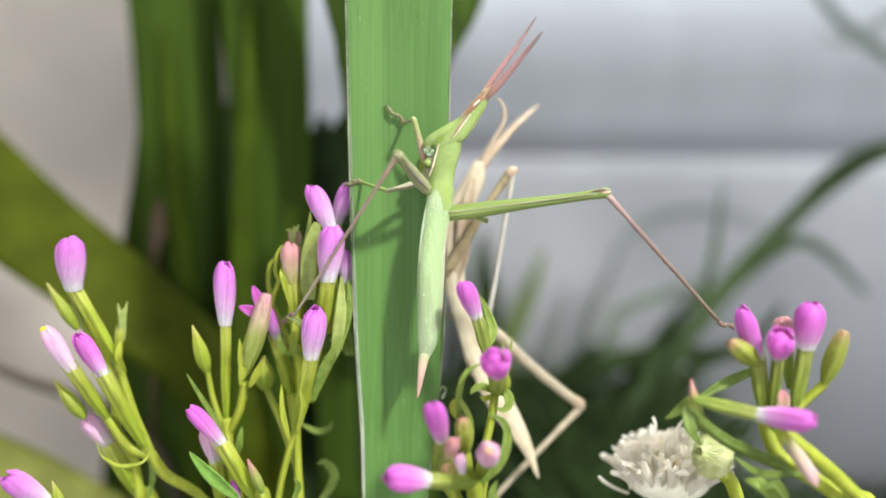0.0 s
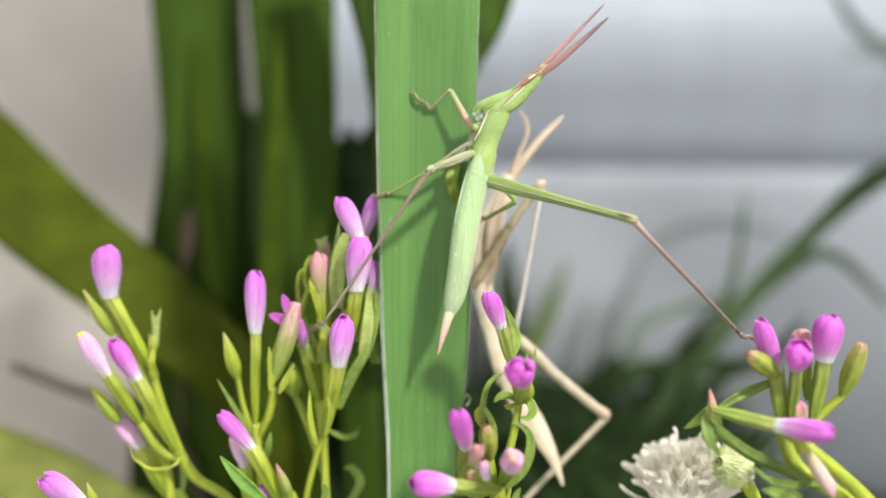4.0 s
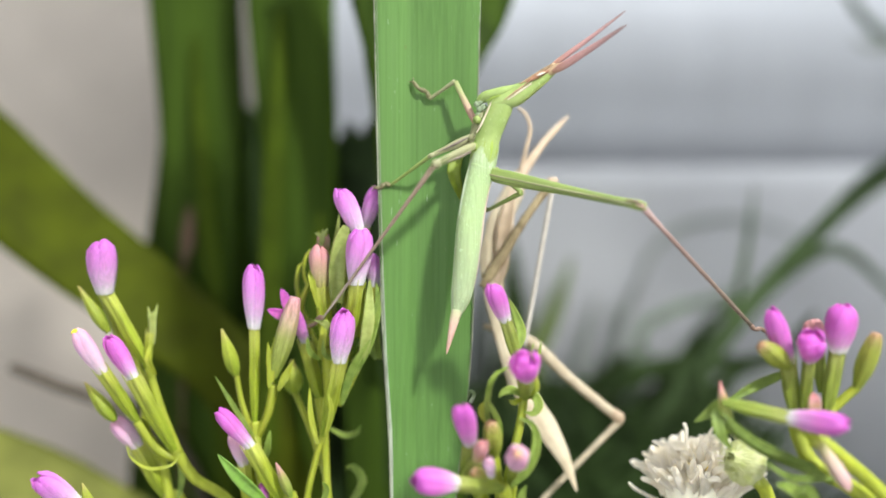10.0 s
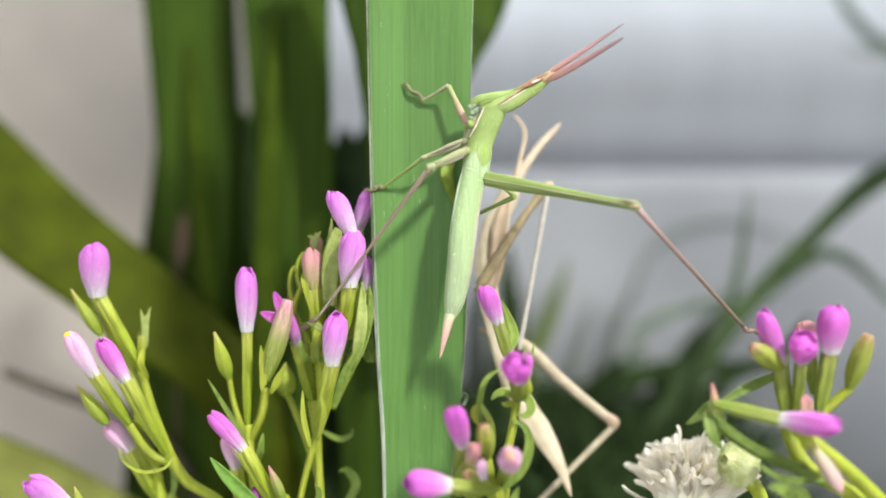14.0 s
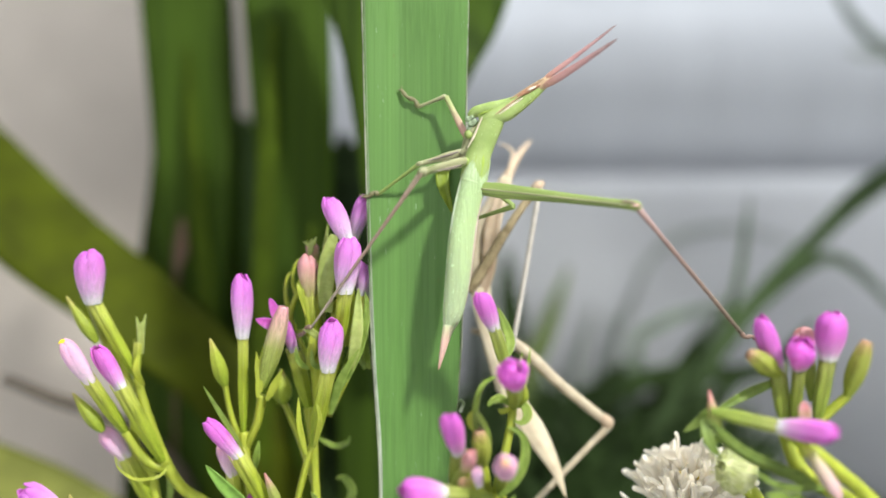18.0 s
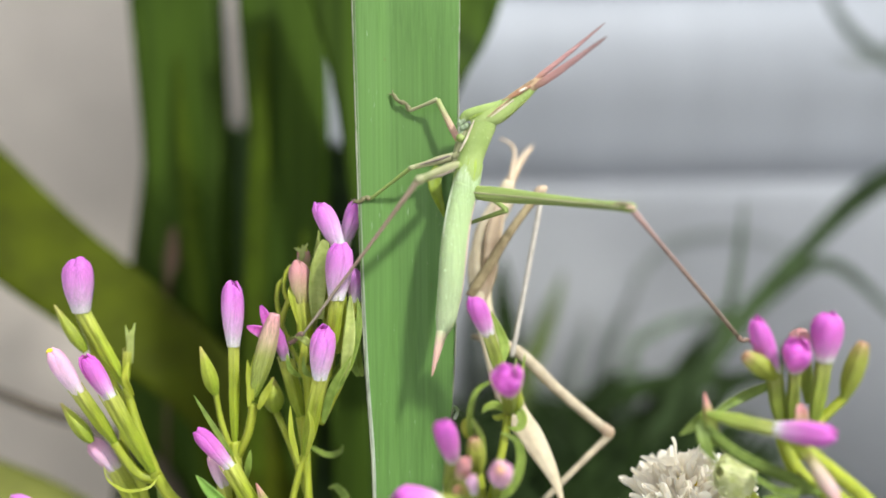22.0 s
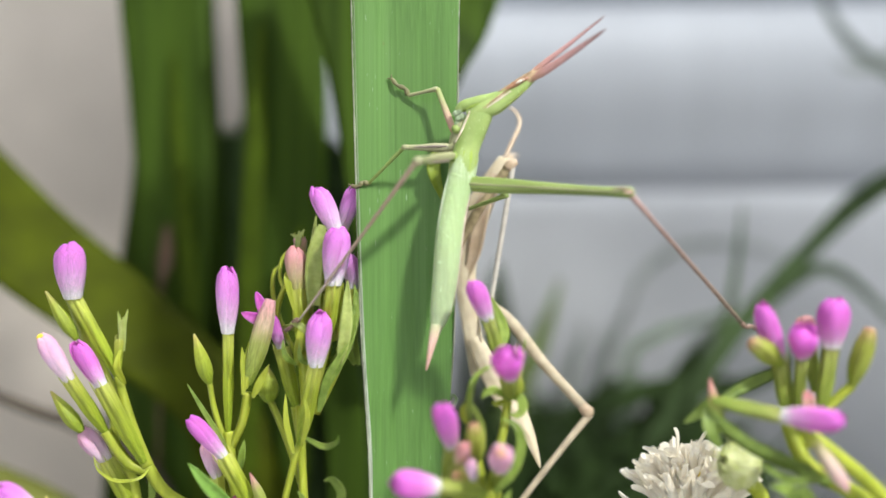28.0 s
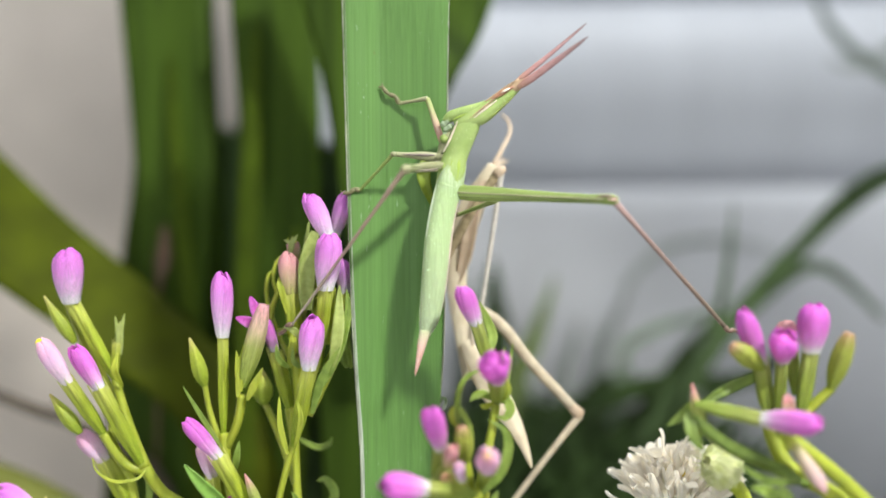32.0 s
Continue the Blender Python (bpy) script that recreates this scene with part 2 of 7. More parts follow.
SEPAL_BLUNT = graded("blunt_green_bud", [(0.0, (0.34, 0.42, 0.05)), (0.75, (0.44, 0.48, 0.09)), (0.93, (0.56, 0.46, 0.17)), (1.0, (0.66, 0.40, 0.25))], sheer=0.2, veins=0.24)
LILAC = graded("lilac_petal", [(0.0, (0.95, 0.92, 0.9)), (0.09, (0.95, 0.86, 0.93)), (0.26, (0.91, 0.58, 0.88)), (0.6, (0.86, 0.35, 0.83)), (1.0, (0.75, 0.18, 0.73))], veins=0.16)
PURPLE = graded("purple_petal", [(0.0, (0.95, 0.93, 0.9)), (0.09, (0.94, 0.84, 0.9)), (0.22, (0.87, 0.42, 0.79)), (0.55, (0.78, 0.21, 0.68)), (1.0, (0.72, 0.14, 0.64))], veins=0.16)
PINK = graded("pink_petal", [(0.0, (0.95, 0.86, 0.84)), (0.25, (0.95, 0.66, 0.82)), (0.75, (0.94, 0.50, 0.74)), (1.0, (0.92, 0.46, 0.62))], veins=0.12)
BLUSH = graded("blush_petal", [(0.0, (0.52, 0.52, 0.16)), (0.35, (0.66, 0.5, 0.3)), (0.8, (0.76, 0.36, 0.38)), (1.0, (0.62, 0.28, 0.28))], veins=0.12)
SALMON = graded("salmon_petal", [(0.0, (0.55, 0.55, 0.18)), (0.3, (0.8, 0.62, 0.44)), (0.75, (0.88, 0.56, 0.52)), (1.0, (0.84, 0.46, 0.48))], veins=0.1)
YELLOW = material("yellow_anther", (0.85, 0.6, 0.03), 0.6, 0.15, 2000, 0.3)
HERB_LEAF = material("herb_leaf", (0.22, 0.36, 0.05), 0.45, 0.18, 700, 0.25, sheer=0.3, tint=(0.38, 0.5, 0.11), flesh=0.6)
BLUE_LEAF = material("mid_green_leaf", (0.19, 0.35, 0.06), 0.45, 0.18, 700, 0.25, sheer=0.2, flesh=0.4)
OLD_LEAF = material("olive_herb_leaf", (0.13, 0.21, 0.03), 0.45, 0.22, 700, 0.25, sheer=0.2, tint=(0.25, 0.35, 0.07), flesh=0.4)
CALYX_LEAF = material("calyx_tooth", (0.36, 0.46, 0.10), 0.45, 0.18, 900, 0.2, sheer=0.2, tint=(0.52, 0.6, 0.2), flesh=0.5)
SCRAP = material("yellow_green_scrap", (0.17, 0.25, 0.012), 0.5, 0.2, 700, 0.25, sheer=0.2, tint=(0.27, 0.36, 0.03))
WHITE_PETAL = material("white_petal", (0.97, 0.91, 0.79), 0.5, 0.02, 900, 0.1, sheer=0.5, flesh=0.4, tint=(0.98, 0.95, 0.87))
CREAM_HEART = material("cream_heart", (0.88, 0.83, 0.68), 0.6, 0.08, 900, 0.6, flesh=0.3)
BRACT = material("bract_green", (0.70, 0.77, 0.20), 0.55, 0.1, 900, 0.25, sheer=0.35, tint=(0.95, 0.96, 0.60), flesh=0.5)
BODY_GREEN = material("insect_green", (0.27, 0.385, 0.105), 0.45, 0.12, 420, 0.15, spec=0.35, tint=(0.38, 0.48, 0.17), flesh=0.4)
BELLY = graded("insect_pale_green", [(0.0, (0.46, 0.56, 0.34)), (0.5, (0.43, 0.56, 0.29)), (0.8, (0.42, 0.56, 0.28)), (0.93, (0.48, 0.59, 0.36)), (1.0, (0.33, 0.45, 0.14))], rough=0.45, sheer=0, veins=0.1)
fleck(BELLY, (4200, 4200, 1800), 0.66, (0.54, 0.69, 0.41))
fleck(BODY_GREEN, (4200, 4200, 1600), 0.66, (0.42, 0.55, 0.23))
LEG_GREEN = material("leg_green", (0.22, 0.32, 0.07), 0.45, 0.2, 700, 0.2, stretch=(1, 1, 0.1), tint=(0.34, 0.43, 0.13), flesh=0.3)
LEG_OLIVE = material("leg_olive", (0.31, 0.33, 0.15), 0.45, 0.2, 900, 0.2, stretch=(1, 1, 0.15), tint=(0.42, 0.41, 0.25), flesh=0.3)
LEG_ROSE = graded("leg_rose", [(0.0, (0.40, 0.36, 0.17)), (0.1, (0.58, 0.33, 0.28)), (0.45, (0.48, 0.36, 0.24)), (0.8, (0.34, 0.38, 0.16)), (1.0, (0.32, 0.36, 0.14))], sheer=0, veins=0.1, flesh=0.2)
LEG_PALE = graded("leg_pale_rose", [(0.0, (0.50, 0.38, 0.28)), (0.15, (0.36, 0.25, 0.2)), (0.6, (0.33, 0.24, 0.19)), (1.0, (0.42, 0.38, 0.3))], sheer=0, veins=0.15, flesh=0.2)
GROOVE = material("leg_groove", (0.22, 0.18, 0.15), 0.5, 0.25, 900, 0.2)
MINT = material("mouth_mint", (0.31, 0.40, 0.24), 0.6, 0.25, 2500, 0.4, spec=0.2, tint=(0.42, 0.52, 0.34))
SADDLE = material("saddle_yellow_green", (0.29, 0.42, 0.06), 0.45, 0.1, 700, 0.15, tint=(0.36, 0.47, 0.09), flesh=0.4)
OCHRE = material("snout_ochre", (0.36, 0.25, 0.15), 0.5, 0.3, 900, 0.2)
BLUSH_LINE = material("pinkish_side_line", (0.52, 0.42, 0.34), 0.5, 0.2, 900, 0.2)
MILKY = material("milky_green", (0.55, 0.66, 0.45), 0.45, 0.1, 900, 0.2, flesh=0.4)
VIOLET = material("hip_violet", (0.42, 0.34, 0.45), 0.45, 0.1, 900, 0.2)
KEEL = material("keel_pink_white", (0.62, 0.54, 0.42), 0.5, 0.2, 900, 0.2, flesh=0.3)
JAW = material("jaw_olive", (0.24, 0.30, 0.08), 0.5, 0.2, 900, 0.2, flesh=0.3)
LEG_DARK = material("leg_dark_green", (0.17, 0.22, 0.07), 0.5, 0.2, 900, 0.2)
SHIN = graded("shin_rose", [(0.0, (0.48, 0.33, 0.31)), (0.3, (0.29, 0.20, 0.18)), (1.0, (0.18, 0.14, 0.10))], sheer=0, veins=0.15, flesh=0.2)
TAIL = graded("tail_rose", [(0.0, (0.6, 0.36, 0.3)), (0.55, (0.72, 0.5, 0.42)), (0.95, (0.5, 0.62, 0.34)), (1.0, (0.48, 0.63, 0.32))], sheer=0, veins=0.08)
LEG_BROWN = material("leg_brown", (0.2, 0.13, 0.1), 0.5, 0.2, 900, 0.2)
TARSUS = material("tarsus_brown", (0.16, 0.15, 0.07), 0.5, 0.2, 900, 0.2)
ROSE = graded("antenna_rose", [(0.0, (0.50, 0.29, 0.20)), (0.2, (0.58, 0.32, 0.30)), (0.6, (0.50, 0.29, 0.29)), (1.0, (0.28, 0.20, 0.20))], sheer=0, veins=0.18, flesh=0.2)
ROSE_PALE = material("pale_rose", (0.72, 0.46, 0.4), 0.5, 0.12, 900, 0.2)
EYE_GLINT = material("white_eye_glint", (0.78, 0.74, 0.62), 0.5, 0.1, 900, 0.2)
EYE = material("eye_brown", (0.34, 0.17, 0.1), 0.3, 0.3, 1200, 0.1)
HUSK = material("dry_husk", (0.60, 0.45, 0.31), 0.55, 0.1, 500, 0.3, sheer=0.2, tint=(0.72, 0.58, 0.43), flesh=0.3)
CREAM = material("dry_husk_cream", (0.70, 0.58, 0.40), 0.5, 0.1, 500, 0.3, sheer=0.2, tint=(0.82, 0.73, 0.55), flesh=0.3)
STRAW = material("dry_husk_straw", (0.56, 0.46, 0.32), 0.55, 0.15, 500, 0.3, sheer=0.2, tint=(0.70, 0.61, 0.45), flesh=0.3)
HUSK_DARK = material("dry_husk_brown", (0.42, 0.32, 0.16), 0.55, 0.3, 700, 0.3, sheer=0.15, tint=(0.58, 0.47, 0.28))
HUSK_PALE = material("dry_husk_white", (0.60, 0.56, 0.5), 0.55, 0.1, 900, 0.3, sheer=0.2)
SOIL = material("soil", (0.03, 0.022, 0.014), 0.95, 0.4, 300, 0.8)
BEIGE = material("beige_board", (0.655, 0.588, 0.52), 0.7, 0.05, 60, 0.1)
WHITE_WALL = material("white_wall", (0.56, 0.572, 0.60), 0.6, 0.08, 30, 0.1)
PLASTIC = material("white_plastic", (0.555, 0.575, 0.612), 0.5, 0.05, 60, 0.05, stretch=(1, 0.2, 0.2))
WALL_BLUE = material("blue_grey_wall", (0.22, 0.245, 0.29), 0.6, 0.08, 30, 0.1)
ROOM = material("room_paint", (0.74, 0.74, 0.72), 0.8, 0.04, 20, 0.05)
DRY = material("dry_brown_leaf", (0.09, 0.05, 0.025), 0.6, 0.2, 200, 0.2)
TWIG = material("dark_twig", (0.065, 0.050, 0.034), 0.7, 0.3, 300, 0.4)

# ---- building helpers ----


def part(name, bm, mat, parent=None, label="", matrix=None, smooth=True):
    me = bpy.data.meshes.new(name)
    bm.to_mesh(me)
    bm.free()
    me.materials.append(mat)
    return share(name, me, mat, parent, label, matrix, smooth)


def share(name, me, mat=None, parent=None, label="", matrix=None, smooth=True):
    if smooth and me.polygons:
        me.polygons.foreach_set("use_smooth", [True] * len(me.polygons))
    ob = new(name, me)
    if parent is not None:
        ob.parent = parent
    if matrix is not None:
        ob.matrix_basis = matrix
    if label:
        tagged(ob, label)
    return ob


def thing(name, place, label, category, group="", kind=""):
    ob = new(name)
    ob.empty_display_size = 0.005
    ob.location = place
    return tagged(ob, label, category, group, kind)


def spline(points, n):
    """n + 1 places on a smooth curve through the points."""
    p = [Vector(q) for q in points]
    if len(p) == 2:
        return [p[0].lerp(p[1], i / n) for i in range(n + 1)]
    out = []
    for i in range(n + 1):
        s = i / n * (len(p) - 1)
        k = min(int(s), len(p) - 2)
        f = s - k
        a, b, c, d = p[max(k - 1, 0)], p[k], p[k + 1], p[min(k + 2, len(p) - 1)]
        out.append(0.5 * ((2 * b) + (c - a) * f + (2 * a - 5 * b + 4 * c - d) * f * f + (3 * b - a - 3 * c + d) * f ** 3))
    return out


def ease(values, s):
    """The value at s (0 to 1) on a line through evenly spaced values."""
    k = s * (len(values) - 1)
    i = min(int(k), len(values) - 2)
    return values[i] + (values[i + 1] - values[i]) * (k - i)


def tube(points, radii, n=16, seg=10, flat=1.0, ribs=0, rib=0.0, side=(0, 1, 0), origin=(0, 0, 0), bm=None, wobble=0.0):
    """A closed tapering tube; flat squeezes it along side."""
    bm = bm or bmesh.new()
    path = spline(points, n)
    origin, side = Vector(origin), Vector(side)
    rings = []
    for i, c in enumerate(path):
        d = (path[min(i + 1, n)] - path[max(i - 1, 0)]).normalized()
        v = (side - d * side.dot(d)).normalized()
        u = d.cross(v)
        r = ease(radii, i / n) * (1 + wobble * (random.random() - 0.5))
        ring = []
        for k in range(seg):
            a = 2 * math.pi * k / seg
            q = r * (1 + rib * math.cos(ribs * a)) if ribs else r
            ring.append(bm.verts.new(c - origin + u * (q * math.cos(a)) + v * (q * flat * math.sin(a))))
        rings.append(ring)
    for a, b in zip(rings, rings[1:]):
        for k in range(seg):
            bm.faces.new((a[k], a[(k + 1) % seg], b[(k + 1) % seg], b[k]))
    bm.faces.new(rings[0][::-1])
    bm.faces.new(rings[-1])
    return bm


def leaf_mesh(points, widths, face=(0, -1, 0), n=20, seg=6, thick=0.0003, fold=0.15, origin=(0, 0, 0), curl=0.0, bm=None):
    """A leaf with thickness: a folded strip that follows the points, its upper side turned to face."""
    bm = bm or bmesh.new()
    path = spline(points, n)
    origin, face = Vector(origin), Vector(face)
    tops, lows = [], []
    for i, c in enumerate(path):
        d = (path[min(i + 1, n)] - path[max(i - 1, 0)]).normalized()
        v = (face - d * face.dot(d)).normalized()
        u = d.cross(v)
        w = max(ease(widths, i / n), 0.0001)
        top, low = [], []
        for k in range(seg + 1):
            s = 2 * k / seg - 1
            h = (abs(s) * fold + curl * s * s) * w * 0.5
            q = c - origin + u * (s * w * 0.5) + v * h
            top.append(bm.verts.new(q))
            low.append(bm.verts.new(q - v * (thick * (1 - 0.7 * abs(s)))))
        tops.append(top), lows.append(low)
    for i in range(n):
        for k in range(seg):
            bm.faces.new((tops[i][k], tops[i + 1][k], tops[i + 1][k + 1], tops[i][k + 1]))
            bm.faces.new((lows[i][k], lows[i][k + 1], lows[i + 1][k + 1], lows[i + 1][k]))
        for k in (0, seg):
            bm.faces.new((tops[i][k], lows[i][k], lows[i + 1][k], tops[i + 1][k]))
    bmesh.ops.recalc_face_normals(bm, faces=bm.faces)
    return bm


def along(base, tip, width, spin=0.0, depth=None):
    """The pose and scale that lay a unit piece (length 1 up z, width 1) from base to tip."""
    base, tip = Vector(base), Vector(tip)
    d = tip - base
    q = Vector((0, 0, 1)).rotation_difference(d.normalized())
    return Matrix.LocRotScale(base, q @ Euler((0, 0, spin)).to_quaternion(), (width, depth or width, d.length))


def lathe(profile, seg=20, ribs=0, rib=0.0, twist=0.0):
    bm = bmesh.new()
    rings = []
    for z, r in profile:
        rings.append([bm.verts.new((r * (1 + rib * math.cos(ribs * a)) * math.cos(a + twist * z), r * (1 + rib * math.cos(ribs * a)) * math.sin(a + twist * z), z))
                      for a in (2 * math.pi * k / seg for k in range(seg))])
    for a, b in zip(rings, rings[1:]):
        for k in range(seg):
            bm.faces.new((a[k], a[(k + 1) % seg], b[(k + 1) % seg], b[k]))
    bm.faces.new(rings[0][::-1])
    bm.faces.new(rings[-1])
    return bm


def mesh_of(name, bm, mat):
    me = bpy.data.meshes.new(name)
    bm.to_mesh(me)
    bm.free()
    me.materials.append(mat)
    return me


def bud_radius(z):
    return 0.5 * ease([0.56, 0.66, 0.77, 0.86, 0.91, 0.92, 0.89, 0.78, 0.40], z)


def petal_bm(spread=1.0, twist=0.7, gape=0.0):
    """One petal of a rolled bud: a keeled shell that wraps a third of the way round, one edge under its neighbour, with a blunt tip."""
    bm = bmesh.new()
    nz, nu = 16, 8
    outer, inner = [], []
    for i in range(nz + 1):
        z = i / nz
        half = radians(56) * spread * (1 if z < 0.66 else math.sqrt(max(0.05, 1 - ((z - 0.66) / 0.43) ** 2)))
        ro, ri = [], []
        for k in range(nu + 1):
            s = 2 * k / nu - 1
            a = half * s + twist * z
            keel = 0.15 * (1 - abs(s)) ** 1.3 * min(1.0, 0.25 + z)
            r = bud_radius(z) * (0.85 + 0.14 * (s * 0.5 + 0.5) + keel) + gape * z * z
            up = z - 0.02 * s * s * max(0.0, (z - 0.7) / 0.3)
            ro.append(bm.verts.new((r * math.cos(a), r * math.sin(a), up)))
            ri.append(bm.verts.new(((r - 0.035) * math.cos(a), (r - 0.035) * math.sin(a), up)))
        outer.append(ro), inner.append(ri)
    for i in range(nz):
        for k in range(nu):
            bm.faces.new((outer[i][k], outer[i][k + 1], outer[i + 1][k + 1], outer[i + 1][k]))
            bm.faces.new((inner[i][k], inner[i + 1][k], inner[i + 1][k + 1], inner[i][k + 1]))
        for k in (0, nu):
            bm.faces.new((outer[i][k], outer[i + 1][k], inner[i + 1][k], inner[i][k]))
    for k in range(nu):
        bm.faces.new((outer[nz][k], outer[nz][k + 1], inner[nz][k + 1], inner[nz][k]))
    bmesh.ops.recalc_face_normals(bm, faces=bm.faces)
    return bm


def calyx_bm():
    """A ribbed tube with five narrow teeth pressed to the flower above it."""
    prof = [(z, 0.5 * ease([0.44, 0.70, 0.92, 1.0, 0.98, 0.90, 0.84], z)) for z in [i / 14 for i in range(15)]]
    bm = lathe(prof, 30, 5, 0.14)
    for k in range(5):
        a = 2 * math.pi * k / 5
        rows = []
        for i in range(6):
            z = 0.55 + 0.55 * i / 5
            w = 0.34 * (1 - i / 5) + 0.02
            r = 0.5 + 0.03 * (i / 5)
            rows.append([bm.verts.new((r * q * math.cos(a + s * w), r * q * math.sin(a + s * w), z)) for q, s in ((0.98, -1), (1.12, 0), (0.98, 1))])
        for p, q in zip(rows, rows[1:]):
            for j in range(2):
                bm.faces.new((p[j], p[j + 1], q[j + 1], q[j]))
    return bm


def green_bud_bm(blunt=False):
    shape = [0.34, 0.62, 0.86, 0.98, 1.0, 0.94, 0.8, 0.5] if blunt else [0.4, 0.8, 1.0, 0.98, 0.85, 0.62, 0.36, 0.12]
    return lathe([(z, 0.5 * ease(shape, z)) for z in [i / 16 for i in range(17)]], 30, 5, 0.09, 0.5)


PETALS = {m.name: mesh_of("petal", petal_bm(), m) for m in (LILAC, PURPLE, PINK, BLUSH, SALMON)}
STAR_PETALS = mesh_of("petal", petal_bm(0.72, 0.35, 0.16), PURPLE)
CORES = {m.name: mesh_of("bud_core", lathe([(z, bud_radius(z) * 0.84 * (1 if z < 0.8 else math.sqrt(max(0.05, 1 - ((z - 0.8) / 0.14) ** 2)))) for z in [i / 16 * 0.93 for i in range(17)]], 15, 5, 0.05, 1.0), m) for m in (LILAC, PURPLE, PINK, BLUSH, SALMON)}
CALYX_MESH = mesh_of("calyx", calyx_bm(), CALYX)
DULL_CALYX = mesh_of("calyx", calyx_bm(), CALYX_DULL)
SEPAL_MESH = {m.name: mesh_of("green_bud", green_bud_bm(m in (SEPAL_BLUNT, SEPAL_ROSE)), m) for m in (SEPAL, SEPAL_PINK, SEPAL_BLUNT, SEPAL_ROSE)}
ANTHERS = {k: mesh_of("anther", lathe([(z, 0.5 * math.sin(math.pi * (0.1 + 0.85 * z))) for z in [i / 8 for i in range(9)]], 10), m) for k, m in (("yellow", YELLOW), ("peach", PEACH))}


def mm(v):
    return v * 0.001


def bud(plant, base, tip, width, mat=LILAC, foot=None, foot_width=None, spin=0.0, anther="", dull=False, star=False):
    """A flower bud of rolled petals on its calyx; base, tip and foot are places in the room."""
    o = Vector(plant.location)
    base, tip = Vector(base) - o, Vector(tip) - o
    core = share("bud", CORES[mat.name], None, plant, matrix=along(base, tip, mm(width), spin))
    for k in range(5):
        share("petal", STAR_PETALS if star else PETALS[mat.name], None, core, matrix=Matrix.Rotation(2 * math.pi * k / 5 + random.uniform(-0.12, 0.12), 4, "Z") @ Matrix.Rotation(random.uniform(-0.035, 0.05), 4, "Y") @ Matrix.Diagonal((random.uniform(0.95, 1.06), random.uniform(0.93, 1.07), random.uniform(0.90, 1.05), 1)))
    if anther:
        share("anther", ANTHERS[anther], None, plant, anther + " anther tip", matrix=along(base.lerp(tip, 0.95), base.lerp(tip, 1.04), mm(width * 0.36)))
    if foot is not None:
        foot = Vector(foot) - o
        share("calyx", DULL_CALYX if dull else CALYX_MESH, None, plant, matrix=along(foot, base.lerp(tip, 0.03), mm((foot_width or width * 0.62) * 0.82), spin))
    return core


def green_bud(plant, base, tip, width, mat=SEPAL):
    o = Vector(plant.location)
    return share("green_bud", SEPAL_MESH[mat.name], None, plant, matrix=along(Vector(base) - o, Vector(tip) - o, mm(width), random.random() * 6))


def stem(plant, points, width, end=None, mat=STEM, n=14):
    return part("stem", tube(points, [mm(width / 2), mm((end or width) / 2)], n, 8, origin=plant.location, ribs=4, rib=0.08), mat, plant)


def leaflet(plant, points, width, mat=HERB_LEAF, face=(0, -1, 0), label="", shape=(0.35, 0.8, 1.0, 0.85, 0.5, 0.06), fold=0.25):
    return part("leaf", leaf_mesh(points, [mm(width * s) for s in shape], face, 14, 6, 0.00025, fold, plant.location), mat, plant, label)


# ---- the room ----


def box(name, lo, hi, mat, label):
    bm = bmesh.new()
    bmesh.ops.create_cube(bm, size=1)
    c = [(a + b) / 2 for a, b in zip(lo, hi)]
    for v in bm.verts:
        v.co = Vector([v.co[i] * (hi[i] - lo[i]) for i in range(3)])
    ob = part(name, bm, mat, None, label, Matrix.Translation(c), smooth=False)
    return tagged(ob, kind="structure")


GROUND = 0.185


def build_room():
    bm = bmesh.new()
    n = 60
    rows = []
    for i in range(n + 1):
        row = []
        for j in range(n + 1):
            x, y = -0.17 + 0.39 * i / n, -0.07 + 0.28 * j / n
            near = min(1.0, 0.05 * min(i, n - i, j, n - j))
            row.append(bm.verts.new((x, y, GROUND - 0.008 * (1 - near) + near * 0.004 * noise.noise((x * 40, y * 40, 0)))))
        rows.append(row)
    for i in range(n):
        for j in range(n):
            bm.faces.new((rows[i][j], rows[i + 1][j], rows[i + 1][j + 1], rows[i][j + 1]))
    tagged(part("ground", bm, SOIL, None, "dark damp soil under the plants"), kind="structure")
    # Floor kept pale to bounce light into the shadows and the board's foot.
    box("floor", (-1.6, -1.75, GROUND - 0.05), (1.6, 0.40, GROUND - 0.006), ROOM, "unseen pale floor added to bounce light upward")
    box("wall_north", (-1.5, 0.300, GROUND - 0.05), (1.5, 0.40, 2.5), WALL_BLUE, "blue-grey painted wall behind the plants")
    box("wall_south", (-1.5, -1.75, GROUND - 0.05), (1.5, -1.65, 2.5), ROOM, "plain pale wall")
    box("wall_east", (1.5, -1.75, GROUND - 0.05), (1.6, 0.40, 2.5), ROOM, "plain pale wall")
    box("wall_west", (-1.6, -1.75, GROUND - 0.05), (-1.5, 0.40, 2.5), ROOM, "plain pale wall")
    box("ceiling", (-1.6, -1.75, 2.5), (1.6, 0.40, 2.6), ROOM, "plain white ceiling")


build_room()


def build_board():
    """A beige board that leans on the wall."""
    bm = bmesh.new()
    bmesh.ops.create_cube(bm, size=1)
    for v in bm.verts:
        v.co = Vector((v.co.x * 0.444, v.co.y * 0.012, v.co.z * 0.60))
    bmesh.ops.bevel(bm, geom=bm.edges[:], offset=0.003, segments=2, affect="EDGES")
    tagged(part("beige_board", bm, BEIGE, None, "smooth beige board standing against the wall", pose(-0.300, 0.262, GROUND + 0.294, -4)), category="board")


build_board()


